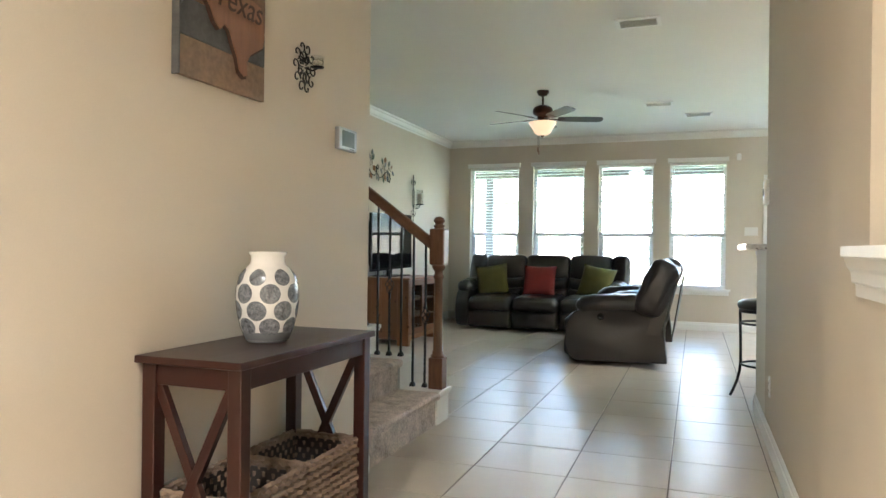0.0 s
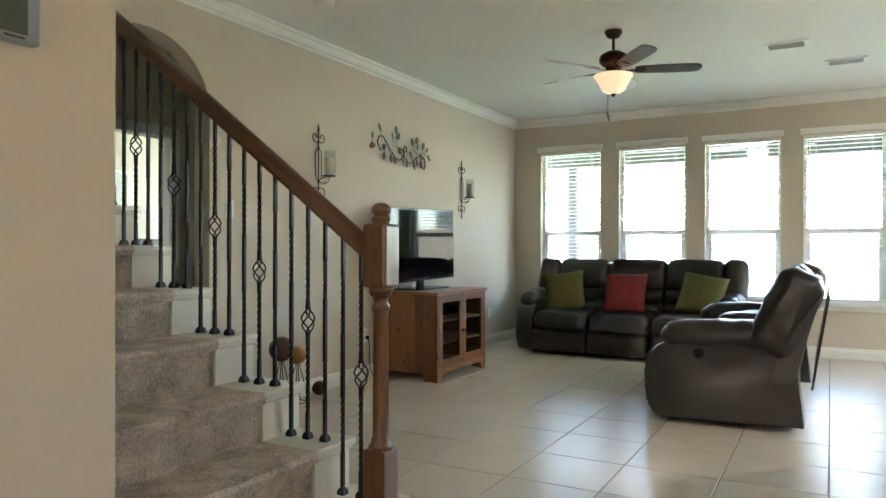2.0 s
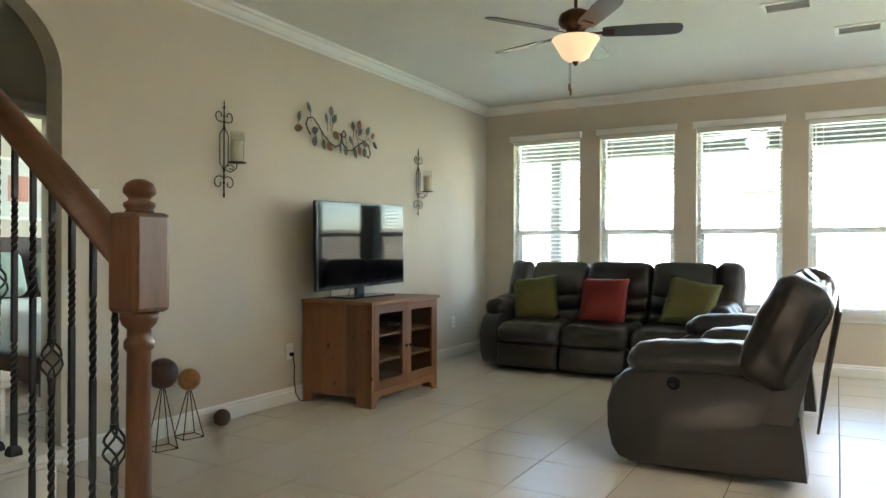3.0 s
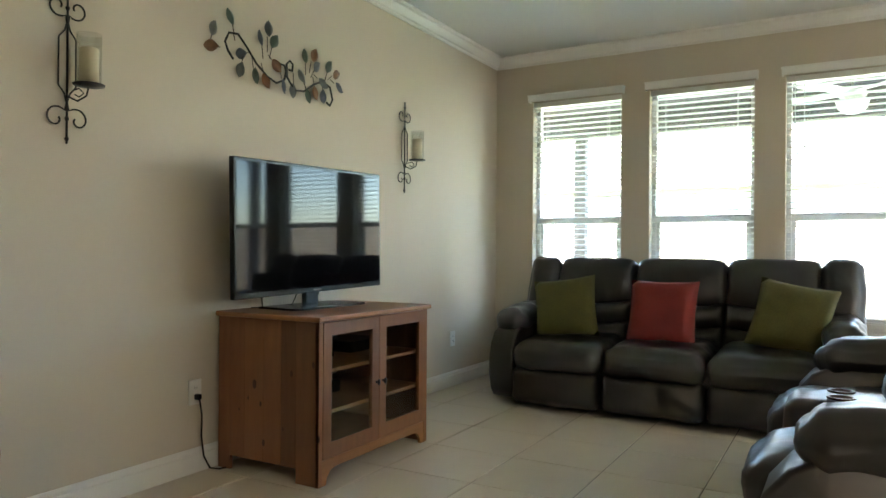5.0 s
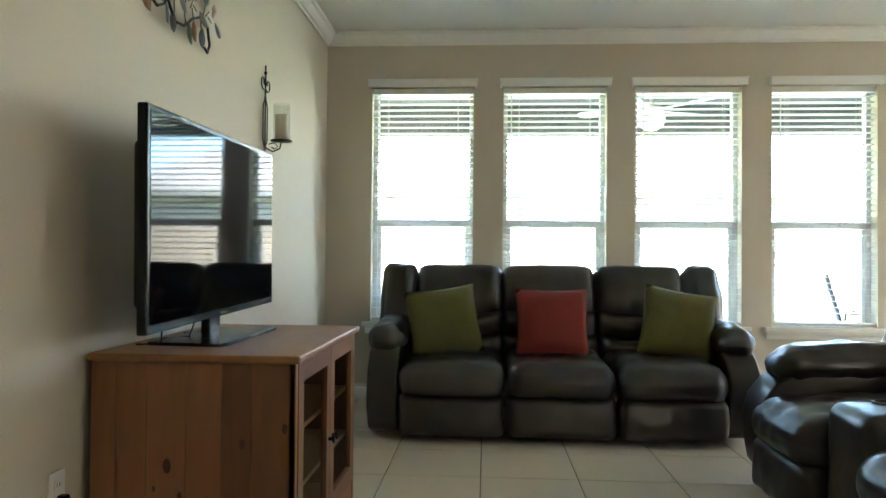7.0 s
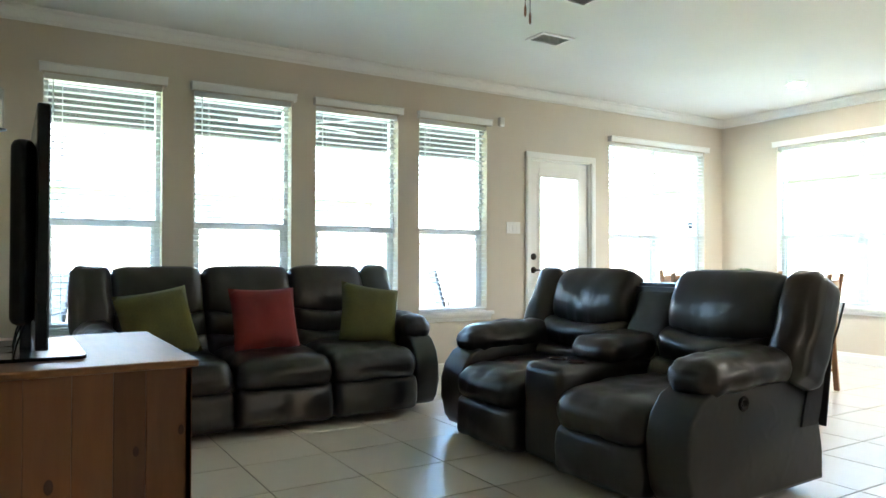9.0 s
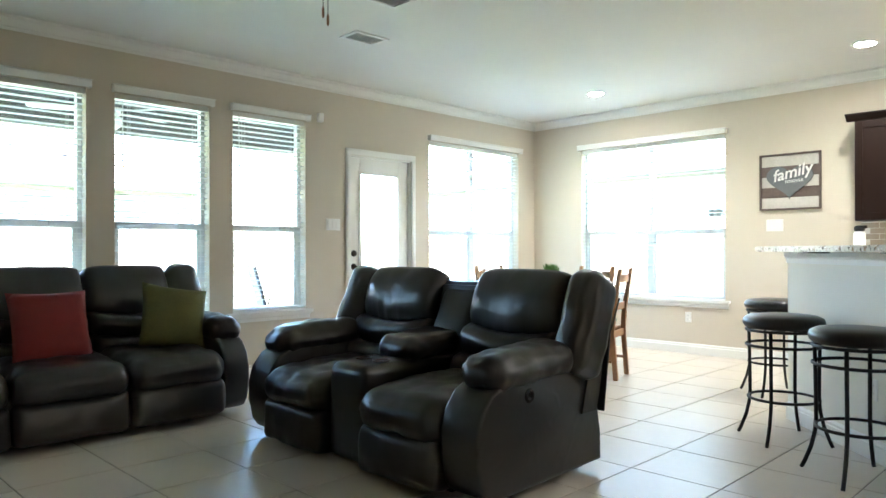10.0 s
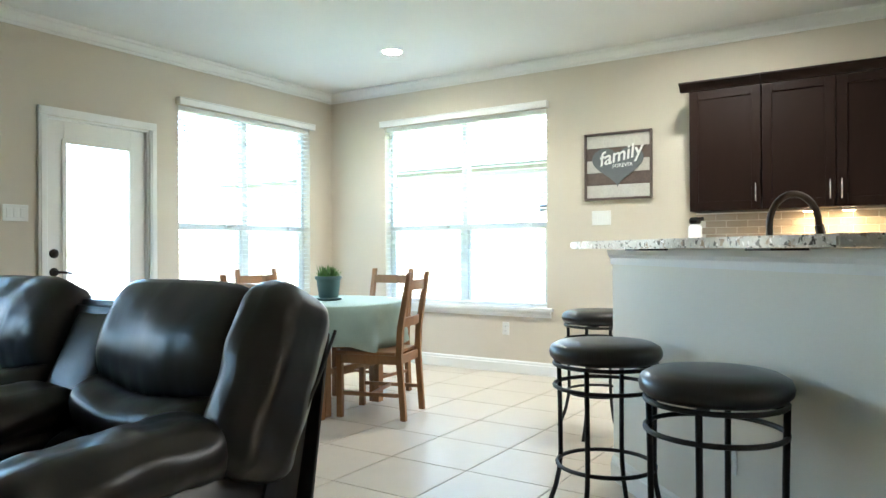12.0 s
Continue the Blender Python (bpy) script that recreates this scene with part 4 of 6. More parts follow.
dev2 = thing("cable_box", pose(-2.17, 8.84, 0.518), "black cable box on the stand's upper shelf", "media player")
part("case", boxes((-0.12, 0.12, -0.14, 0.14, 0.0, 0.06), bevel=0.004), M_BLACKPLASTIC, dev2)
dev3 = thing("game_console", pose(-2.19, 8.44, 0.328), "black console on the stand's middle shelf", "media player")
part("case", boxes((-0.13, 0.13, -0.18, 0.18, 0.0, 0.06), bevel=0.006), M_BLACKPLASTIC, dev3)

# ---- television ----
tv = thing("television", pose(-2.21, 8.583, H), "black flat-screen television on a pedestal stand", "television")
TV_TILT = pose(0, 0, 0.41, 1.3) @ pose(0, 0, -0.412)
part("bezel", boxes((-0.02, 0.012, -0.585, 0.585, 0.08, 0.748), bevel=0.005), M_BLACKPLASTIC, tv).matrix_basis = TV_TILT
part("back_cover", puffy(bmesh.new(), (0.06, 1.0, 0.52), 0.025, pose(-0.05, 0, 0.40)), M_BLACKPLASTIC, tv, "", True).matrix_basis = TV_TILT
part("screen", boxes((0.0122, 0.0135, -0.567, 0.567, 0.108, 0.731)), M_SCREEN, tv).matrix_basis = TV_TILT
part("logo_bar", boxes((0.0122, 0.0137, -0.03, 0.03, 0.088, 0.097)), M_CHROME, tv).matrix_basis = TV_TILT
part("neck", boxes((-0.05, -0.015, -0.05, 0.05, 0.012, 0.15), bevel=0.006), M_BLACKPLASTIC, tv)
bm = bmesh.new()
prism(bm, [(-0.13, -0.28), (0.11, -0.30), (0.13, -0.27), (0.13, 0.27), (0.11, 0.30), (-0.13, 0.28)], "z", 0.001, 0.012)
part("base_plate", bm, M_BLACKPLASTIC, tv)
for y0, y1 in ((-0.33, -0.30), (-0.08, -0.12), (0.1, 0.06)):
    part("cable", tube(bmesh.new(), [(-0.04, y0, 0.12), (-0.06, y0, 0.06), (-0.07, (y0 + y1) / 2, 0.012), (-0.16, y1, 0.006)], 0.003, 6), M_BLACKPLASTIC, tv)


# ---- scroll work ----
def spiral(cx, cz, r0, r1, a0, a1, n=18):
    return [(cx + (r0 + (r1 - r0) * i / n) * math.cos(a0 + (a1 - a0) * i / n), cz + (r0 + (r1 - r0) * i / n) * math.sin(a0 + (a1 - a0) * i / n)) for i in range(n + 1)]


def wire(bm, pts, r=0.0035, y=0.0, n=6):
    tube(bm, [(a, y, b) for a, b in pts], r, n)


def sconce(m):
    """A scrolled iron wall sconce with a glass candle cup; x along the wall, y into the room is negative."""
    s = thing("wall_sconce", m, "black scrolled iron sconce with a candle in glass", "sconce", "iron wall sconces")
    bm = bmesh.new()
    tube(bm, [(0, -0.012, -0.32), (0, -0.012, 0.32)], 0.0045, 8)
    for z in (-0.3, -0.22, 0.22, 0.28):
        lathe(bm, [(0.006, z - 0.008), (0.009, z), (0.006, z + 0.008)], 8, pose(0, -0.012, 0))
    part("stem", bm, M_IRON, s, "", True)
    for sx in (-1, 1):
        bm = bmesh.new()
        wire(bm, [(sx * a, b) for a, b in [(0.0, 0.14)] + spiral(0.04, 0.222, 0.045, 0.012, -2.4, 3.6)], 0.0038, -0.012)
        wire(bm, [(sx * a, b) for a, b in [(0.0, -0.15)] + spiral(0.045, -0.222, 0.05, 0.012, 2.4, -3.6)], 0.0038, -0.012)
        wire(bm, [(sx * a, b) for a, b in ((0.0, 0.17), (0.012, 0.13), (0.036, 0.10), (0.036, -0.09), (0.012, -0.12), (0.0, -0.16))], 0.0035, -0.012)
        part("scroll", bm, M_IRON, s, "", True)
    bm = bmesh.new()
    tube(bm, [(0.0, -0.014, -0.13), (0.02, -0.05, -0.15), (0.035, -0.085, -0.13), (0.04, -0.09, -0.095)], 0.004, 6)
    tube(bm, [(0.01, -0.03, -0.11), (0.02, -0.06, -0.10), (0.03, -0.075, -0.12), (0.02, -0.06, -0.135), (0.012, -0.045, -0.125)], 0.003, 6)
    lathe(bm, [(0.01, -0.096), (0.058, -0.09), (0.06, -0.084), (0.02, -0.084)], 20, pose(0.04, -0.092, 0))
    part("bracket", bm, M_IRON, s, "", True)
    bm = bmesh.new()
    lathe(bm, [(0.02, -0.083), (0.047, -0.083), (0.047, 0.115), (0.0445, 0.115), (0.0445, -0.078), (0.02, -0.078)], 24, pose(0.04, -0.092, 0))
    g = part("glass_cup", bm, M_CLEAR, s, "clear glass cylinder", True)
    g.visible_shadow = False
    bm = bmesh.new()
    lathe(bm, [(0.036, -0.077), (0.036, 0.055), (0.03, 0.06), (0.004, 0.057), (0.002, 0.07)], 20, pose(0.04, -0.092, 0))
    part("candle", bm, M_CANDLE, s, "cream pillar candle", True)
    return s


sc = sconce(pose(XW, 7.352, 1.803, 0, 0, 90))
copy_thing(sc, pose(XW, 9.818, 1.794, 0, 0, 90))

M_LEAF = [mat("leaf_" + n, c, 0.3, 0.6, var=0.25, fine=40, coarse=12) for n, c in (("pewter", (0.16, 0.165, 0.16)), ("green", (0.10, 0.13, 0.10)), ("copper", (0.24, 0.12, 0.06)), ("slate", (0.11, 0.12, 0.15)))]
art = thing("metal_wall_art", pose(XW, 8.535, 1.99, 0, 0, 90), "metal branch wall art with coloured leaves", "wall art")
bm = bmesh.new()
wire(bm, [(-0.33, 0.035), (-0.365, 0.07), (-0.385, 0.11), (-0.36, 0.16), (-0.30, 0.17), (-0.24, 0.12), (-0.17, 0.05), (-0.09, 0.0), (-0.02, -0.02), (0.04, 0.01), (0.055, 0.06), (0.04, 0.09), (0.01, 0.09), (0.0, 0.065)], 0.006, -0.03)
part("branch", bm, M_IRON, art, "", True)
bm = bmesh.new()
wire(bm, [(0.075, 0.075), (0.10, 0.07), (0.105, 0.11), (0.08, 0.125), (0.055, 0.10), (0.06, 0.03), (0.12, -0.03), (0.20, -0.02), (0.28, 0.035), (0.36, 0.07), (0.43, 0.05), (0.455, -0.02), (0.43, -0.06), (0.40, -0.045)], 0.006, -0.032)
part("branch", bm, M_IRON, art, "", True)
LEAVES = [(-0.46, 0.155, 70), (-0.36, 0.24, 120), (-0.49, 0.06, 190), (-0.28, 0.075, 200), (-0.29, -0.01, 250), (-0.19, -0.02, 280), (-0.10, -0.025, 300), (-0.15, 0.19, 110), (-0.10, 0.25, 95), (-0.04, 0.20, 60), (-0.03, 0.07, 320),
    (0.02, -0.03, 280), (0.11, -0.035, 270), (0.20, 0.18, 100), (0.27, 0.20, 70), (0.31, 0.145, 45), (0.17, 0.06, 130), (0.22, -0.045, 285), (0.30, -0.01, 290), (0.36, -0.02, 270), (0.35, 0.055, 330), (0.42, 0.17, 60), (0.48, 0.135, 20), (0.50, 0.06, 330)]
for i, (u, v, a) in enumerate(LEAVES):
    bm = bmesh.new()
    ln, wd = 0.088, 0.058
    ctr = [bm.verts.new((ln * (k / 8 - 0.5), -0.006 * math.sin(math.pi * k / 8), 0)) for k in range(9)]
    for sg in (-1, 1):
        ed = [bm.verts.new((ln * (k / 8 - 0.5), 0.004, sg * wd / 2 * math.sin(math.pi * k / 8) ** 0.8)) if 0 < k < 8 else ctr[k] for k in range(9)]
        for k in range(8):
            q = [ctr[k], ctr[k + 1], ed[k + 1], ed[k]]
            q = [p for j, p in enumerate(q) if p not in q[:j]]
            bm.faces.new(q)
    r = bmesh.ops.solidify(bm, geom=list(bm.faces), thickness=0.0015)
    lf = part("leaf", bm, M_LEAF[i % 4], art, "", True)
    lf.matrix_basis = pose(u, -0.034 - 0.008 * (i % 3), v, 12 * math.sin(i * 2.1), -a, 8 * math.cos(i * 1.7))
    bm = bmesh.new()
    base = Vector((u, 0, v)) - Vector((math.cos(radians(a)), 0, math.sin(radians(a)))) * 0.04
    tip = base - Vector((math.cos(radians(a)), 0, math.sin(radians(a)))) * 0.035 + Vector((0, 0, (0.06 - v) * 0.25))
    tube(bm, [(base.x, -0.034, base.z), (tip.x, -0.031, tip.z)], 0.0022, 5)
    part("stem", bm, M_IRON, art)

# ---- ornament balls ----
M_BALL_DARK = mat("ball_dark", (0.07, 0.032, 0.018), 0.4, var=0.5, fine=12, coarse=5, stretch=(1, 1, 3), bump=0.2)
M_BALL_TAN = mat("ball_tan", (0.36, 0.16, 0.045), 0.4, var=0.5, fine=10, coarse=5, stretch=(3, 1, 1), bump=0.2)


def ball(bm, r, z):
    lathe(bm, [(max(0.001, r * math.sin(math.pi * k / 14)), z - r * math.cos(math.pi * k / 14)) for k in range(15)], 22)


def ball_stand(m, h, r, material, label):
    t = thing("ball_ornament", m, label, "ornament", "ball ornaments")
    bm = bmesh.new()
    feet = [(0.09 * math.cos(a), 0.09 * math.sin(a), 0.004) for a in (0.5, 2.07, 3.64, 5.21)]
    for f in feet:
        tube(bm, [f, (0.012 * f[0] / 0.09, 0.012 * f[1] / 0.09, h)], 0.003, 6)
    tube(bm, feet, 0.003, 6, closed=True)
    part("wire_stand", bm, M_IRON, t)
    bm = bmesh.new()
    ball(bm, r, h + r - 0.002)
    part("ball", bm, material, t, "", True)
    return t


ball_stand(pose(-2.27, 6.73, 0), 0.345, 0.088, M_BALL_DARK, "dark brown ball on a wire pyramid stand")
ball_stand(pose(-2.34, 6.98, 0), 0.285, 0.067, M_BALL_TAN, "tan striped ball on a wire pyramid stand")
t = thing("floor_ball", pose(-2.37, 7.27, 0), "small brown decorative ball on the floor", "ornament")
bm = bmesh.new()
ball(bm, 0.055, 0.0553)
part("ball", bm, M_BALL_DARK, t, "", True)

# ---- ceiling fan ----
FAN = (-0.318, 8.19)
fan = thing("ceiling_fan", pose(FAN[0], FAN[1], 0), "bronze five-blade ceiling fan with a lit bowl shade", "ceiling fan")
bm = bmesh.new()
lathe(bm, [(0.065, ZC - 0.0005), (0.065, ZC - 0.02), (0.045, ZC - 0.05), (0.018, ZC - 0.06)], 20)
part("canopy", bm, M_FAN_METAL, fan, "", True)
bm = bmesh.new()
lathe(bm, [(0.011, ZC - 0.17), (0.011, ZC - 0.055)], 12)
part("downrod", bm, M_FAN_METAL, fan, "", True)
bm = bmesh.new()
lathe(bm, [(0.02, 2.63), (0.05, 2.625), (0.095, 2.60), (0.105, 2.575), (0.105, 2.545), (0.09, 2.525), (0.06, 2.51), (0.055, 2.47), (0.07, 2.465), (0.07, 2.45), (0.04, 2.445)], 28)
part("motor_housing", bm, M_FAN_METAL, fan, "", True)
bm = bmesh.new()
lathe(bm, [(r * 1.12, 2.448 - (2.448 - z) * 1.2) for r, z in ((0.128, 2.448), (0.13, 2.444), (0.118, 2.425), (0.095, 2.39), (0.075, 2.355), (0.045, 2.335), (0.018, 2.33), (0.018, 2.334), (0.04, 2.34), (0.07, 2.36), (0.09, 2.393), (0.113, 2.427), (0.123, 2.444))], 32)
part("bowl_shade", bm, M_SHADE, fan, "lit frosted amber glass bowl", True)
bm = bmesh.new()
lathe(bm, [(0.022, 2.312), (0.022, 2.302), (0.01, 2.289), (0.004, 2.282)], 14)
part("finial", bm, M_FAN_METAL, fan, "", True)
for cx, cy, cz in ((-0.045, 0.04, 2.165), (-0.06, 0.055, 2.20)):
    part("pull_chain", tube(bmesh.new(), [(cx * 0.9, cy * 0.9, 2.45), (cx, cy, 2.30), (cx, cy, cz)], 0.0018, 5), M_FAN_METAL, fan)
    bm = bmesh.new()
    lathe(bm, [(0.002, cz), (0.006, cz - 0.015), (0.006, cz - 0.045), (0.002, cz - 0.055)], 10, pose(cx, cy, 0))
    part("pull_fob", bm, M_PINE, fan, "wooden pull", True)
for k in range(5):
    a = 20 + 72 * k
    bl = bmesh.new()
    out = [(0.16, -0.045), (0.2, -0.055), (0.45, -0.064), (0.58, -0.062), (0.62, -0.05), (0.635, -0.02), (0.635, 0.02), (0.62, 0.05), (0.58, 0.062), (0.45, 0.064), (0.2, 0.055), (0.16, 0.045)]
    prism(bl, out, "z", -0.003, 0.003)
    b = part("blade", bl, M_FAN_BLADE, fan, "dark wood blade" if k == 0 else "")
    b.matrix_basis = pose(0, 0, 2.485, 0, 0, a) @ pose(0, 0, 0, -13)
    ir = boxes((0.06, 0.2, -0.014, 0.014, -0.010, -0.0045), (0.165, 0.235, -0.034, 0.034, -0.0095, -0.0045), bevel=0.003)
    i2 = part("blade_iron", ir, M_FAN_METAL, b)
lamp("fan_bulb", "POINT", pose(FAN[0], FAN[1], 2.50 - 0.075), 7.0, (1.0, 0.72, 0.45), 0.06)


# ---- ceiling fittings ----
def vent(m, w, d, label):
    v = thing("ceiling_vent", m, label, "vent", "ceiling vents")
    part("frame", boxes((-w / 2, w / 2, -d / 2, -d / 2 + 0.03, -0.012, -0.0005), (-w / 2, w / 2, d / 2 - 0.03, d / 2, -0.012, -0.0005), (-w / 2, -w / 2 + 0.03, -d / 2 + 0.0301, d / 2 - 0.0301, -0.012, -0.0005), (w / 2 - 0.03, w / 2, -d / 2 + 0.0301, d / 2 - 0.0301, -0.012, -0.0005), bevel=0.002), M_PLATE, v)
    part("backing", boxes((-w / 2 + 0.031, w / 2 - 0.031, -d / 2 + 0.031, d / 2 - 0.031, -0.002, -0.0005)), M_VENT, v)
    n = 9
    me = None
    for k in range(n):
        y = -d / 2 + 0.036 + (d - 0.072) * k / (n - 1)
        if me is None:
            sl = part("slat", boxes((-w / 2 + 0.031, w / 2 - 0.031, -0.005, 0.005, -0.001, 0.0005)), M_PLATE, v)
            me = sl.data
        else:
            sl = share("slat", me, pose(0, 0, 0), v)
        sl.matrix_basis = pose(0, y, -0.0075, 35)
    return v


vent(pose(0.80, 9.20, ZC, 0, 0, 0), 0.32, 0.22, "white ceiling air vent")
vent(pose(1.23, 9.97, ZC, 0, 0, 0), 0.32, 0.22, "white ceiling air vent")
vent(pose(0.80, 6.19, ZC, 0, 0, 0), 0.32, 0.22, "white ceiling air vent above the walkway")
sd = thing("smoke_detector", pose(-1.82, 6.63, ZC), "white round smoke detector on the ceiling", "smoke detector")
bm = bmesh.new()
lathe(bm, [(0.07, -0.0005), (0.07, -0.02), (0.06, -0.038), (0.03, -0.042), (0.002, -0.042)], 24)
part("case", bm, M_PLATE, sd, "", True)
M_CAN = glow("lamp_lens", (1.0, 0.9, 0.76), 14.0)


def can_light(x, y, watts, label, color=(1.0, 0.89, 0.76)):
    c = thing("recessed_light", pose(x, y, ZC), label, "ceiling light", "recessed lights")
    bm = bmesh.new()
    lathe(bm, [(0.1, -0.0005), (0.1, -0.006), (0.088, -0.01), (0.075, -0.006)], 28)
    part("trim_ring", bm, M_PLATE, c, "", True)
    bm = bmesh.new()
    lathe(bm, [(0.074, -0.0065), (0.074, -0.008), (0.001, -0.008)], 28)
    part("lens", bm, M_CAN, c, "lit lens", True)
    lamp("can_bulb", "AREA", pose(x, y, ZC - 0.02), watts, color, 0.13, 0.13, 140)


can_light(4.17, 7.285, 0.7, "lit white recessed light over the kitchen")
can_light(4.17, 9.78, 0.9, "lit white recessed light over the dining table")
# extra light out of view, added to lift the kitchen's brightness
can_light(3.0, 5.0, 1.0, "unseen recessed light added to brighten the kitchen")
# both hallway lights are unseen, added behind the viewpoint to brighten the wall
can_light(0.65, 0.1, 1.7, "unseen recessed light added to brighten the hallway wall", (1.0, 0.86, 0.74))
can_light(0.65, -1.6, 2.2, "unseen recessed light added to brighten the hallway wall", (1.0, 0.86, 0.74))
ms = thing("corner_sensor", pose(1.765, YN, 2.415), "small white corner sensor beside the window valance", "sensor")
part("case", boxes((-0.03, 0.03, -0.05, -0.0005, -0.045, 0.045), bevel=0.012), M_PLATE, ms)


def words(name, text, size, m, material, parent, depth=0.002, label="", shear=0.0, bold=0.0):
    cu = bpy.data.curves.new(name, "FONT")
    cu.body, cu.size, cu.extrude, cu.shear, cu.offset = text, size, depth, shear, bold
    cu.align_x, cu.align_y = "CENTER", "CENTER"
    tmp = bpy.data.objects.new("tmp", cu)
    scene.collection.objects.link(tmp)
    me = bpy.data.meshes.new_from_object(tmp.evaluated_get(bpy.context.evaluated_depsgraph_get()))
    bpy.data.objects.remove(tmp)
    me.materials.clear()
    me.materials.append(material)
    ob = new(name, me)
    ob.parent = parent
    ob.matrix_basis = m
    if label:
        ob["label"] = label
    return ob


# ---- hallway: console table ----
M_MAHOGANY = mat("mahogany", (0.028, 0.0078, 0.005), 0.3, var=0.12, fine=16, coarse=3, bump=0.05, stretch=(4, 0.8, 4), coat=0.12, spec=0.35)
M_WICKER = mat("wicker", (0.17, 0.12, 0.085), 0.75, var=0.45, fine=60, coarse=14, bump=0.4, piece=0.5)
TB = (-0.283, 0.078, 2.468, 3.302)
ct = thing("console_table", Matrix.Diagonal((1, 1, 0.9875, 1)), "dark mahogany console table with crossed end braces", "table")
part("tabletop", boxes((TB[0], TB[1], TB[2], TB[3], 0.778, 0.8), bevel=0.004), M_MAHOGANY, ct)
LX, LY, LG = (TB[0] + 0.012, TB[1] - 0.057), (TB[2] + 0.02, TB[3] - 0.065), 0.045
for x in LX:
    for y in LY:
        part("leg", boxes((x, x + LG, y, y + LG, 0.0, 0.7775), bevel=0.003), M_MAHOGANY, ct)
for x in LX:
    part("apron", boxes((x + 0.008, x + LG - 0.008, LY[0] + LG + 0.0005, LY[1] - 0.0005, 0.715, 0.7775), bevel=0.002), M_MAHOGANY, ct)
for y in LY:
    part("apron", boxes((LX[0] + LG + 0.0005, LX[1] - 0.0005, y + 0.008, y + LG - 0.008, 0.715, 0.7775), bevel=0.002), M_MAHOGANY, ct)
    for s in (-1, 1):
        xa, xb = (LX[0] + LG, LX[1]) if s == 1 else (LX[1], LX[0] + LG)
        a, b = Vector((xa, y + 0.022, 0.715)), Vector((xb, y + 0.022, 0.17))
        d = (b - a)
        ln = d.length
        bm = boxes((-0.015, 0.015, -0.011 + (0.0006 if s > 0 else 0), 0.011 + (0.0006 if s > 0 else 0), 0, ln), bevel=0.002)
        bmesh.ops.transform(bm, matrix=Matrix.Translation(a) @ Vector((0, 0, 1)).rotation_difference(d).to_matrix().to_4x4(), verts=bm.verts)
        part("cross_brace", bm, M_MAHOGANY, ct)
part("lower_shelf", boxes((TB[0] + 0.02, TB[1] - 0.02, TB[2] + 0.03, TB[3] - 0.03, 0.145, 0.168), bevel=0.003), M_MAHOGANY, ct)


def basket(m, w, d, h, label):
    b = thing("wicker_basket", m, label, "basket", "console baskets")
    rows, n = 9, 0
    strand = None
    def band(z, hh, out, name, lab=""):
        bm = bmesh.new()
        per = []
        steps = 34
        tot = 2 * (w + d)
        for i in range(steps * 2):
            s = tot * i / (steps * 2)
            if s < w:
                p, nn = (-w / 2 + s, -d / 2), (0, -1)
            elif s < w + d:
                p, nn = (w / 2, -d / 2 + s - w), (1, 0)
            elif s < 2 * w + d:
                p, nn = (w / 2 - (s - w - d), d / 2), (0, 1)
            else:
                p, nn = (-w / 2, d / 2 - (s - 2 * w - d)), (-1, 0)
            o = out * (1 if i % 2 else -1)
            per.append((p[0] + nn[0] * o, p[1] + nn[1] * o, z + 0.002 * math.sin(i * 1.7)))
        tube(bm, per, hh, 5, closed=True)
        part(name, bm, M_WICKER, b, lab)
    for k in range(rows):
        band(0.012 + (h - 0.03) * k / (rows - 1), (h - 0.03) / (rows - 1) * 0.54, 0.006 * (1 if k % 2 else -1), "strand")
    band(h - 0.006, 0.011, 0.003, "rim")
    part("bottom", boxes((-w / 2 + 0.004, w / 2 - 0.004, -d / 2 + 0.004, d / 2 - 0.004, 0.001, 0.012)), M_WICKER, b)
    part("lining", boxes((-w / 2 + 0.012, w / 2 - 0.012, -d / 2 + 0.010, -d / 2 + 0.013, 0.013, h - 0.02), (-w / 2 + 0.012, w / 2 - 0.012, d / 2 - 0.013, d / 2 - 0.010, 0.013, h - 0.02),
        (-w / 2 + 0.009, -w / 2 + 0.0118, -d / 2 + 0.012, d / 2 - 0.012, 0.013, h - 0.02), (w / 2 - 0.0118, w / 2 - 0.009, -d / 2 + 0.012, d / 2 - 0.012, 0.013, h - 0.02)), M_DARK, b)
    for s in (-1, 1):
        part("handle", tube(bmesh.new(), [(s * (w / 2 + 0.012), -0.05, h * 0.78), (s * (w / 2 + 0.017), -0.03, h * 0.84), (s * (w / 2 + 0.017), 0.03, h * 0.84), (s * (w / 2 + 0.012), 0.05, h * 0.78)], 0.006, 6), M_WICKER, b)
    return b


bk = basket(pose(-0.103, 2.70, 0.1662), 0.27, 0.355, 0.23, "brown woven wicker basket on the console's shelf")
copy_thing(bk, pose(-0.103, 3.075, 0.1662))
for y0 in (2.66, 3.05):
    cl = thing("folded_cloth", pose(-0.103, y0 + 0.03, 0.1787), "dark folded cloth inside a wicker basket", "cloth")
    part("fold", puffy(bmesh.new(), (0.19, 0.29, 0.10), 0.03, pose(0, 0, 0.05), (0, 0, 0.02), 6, 0.012, y0, 20), M_DARK, cl, "", True)

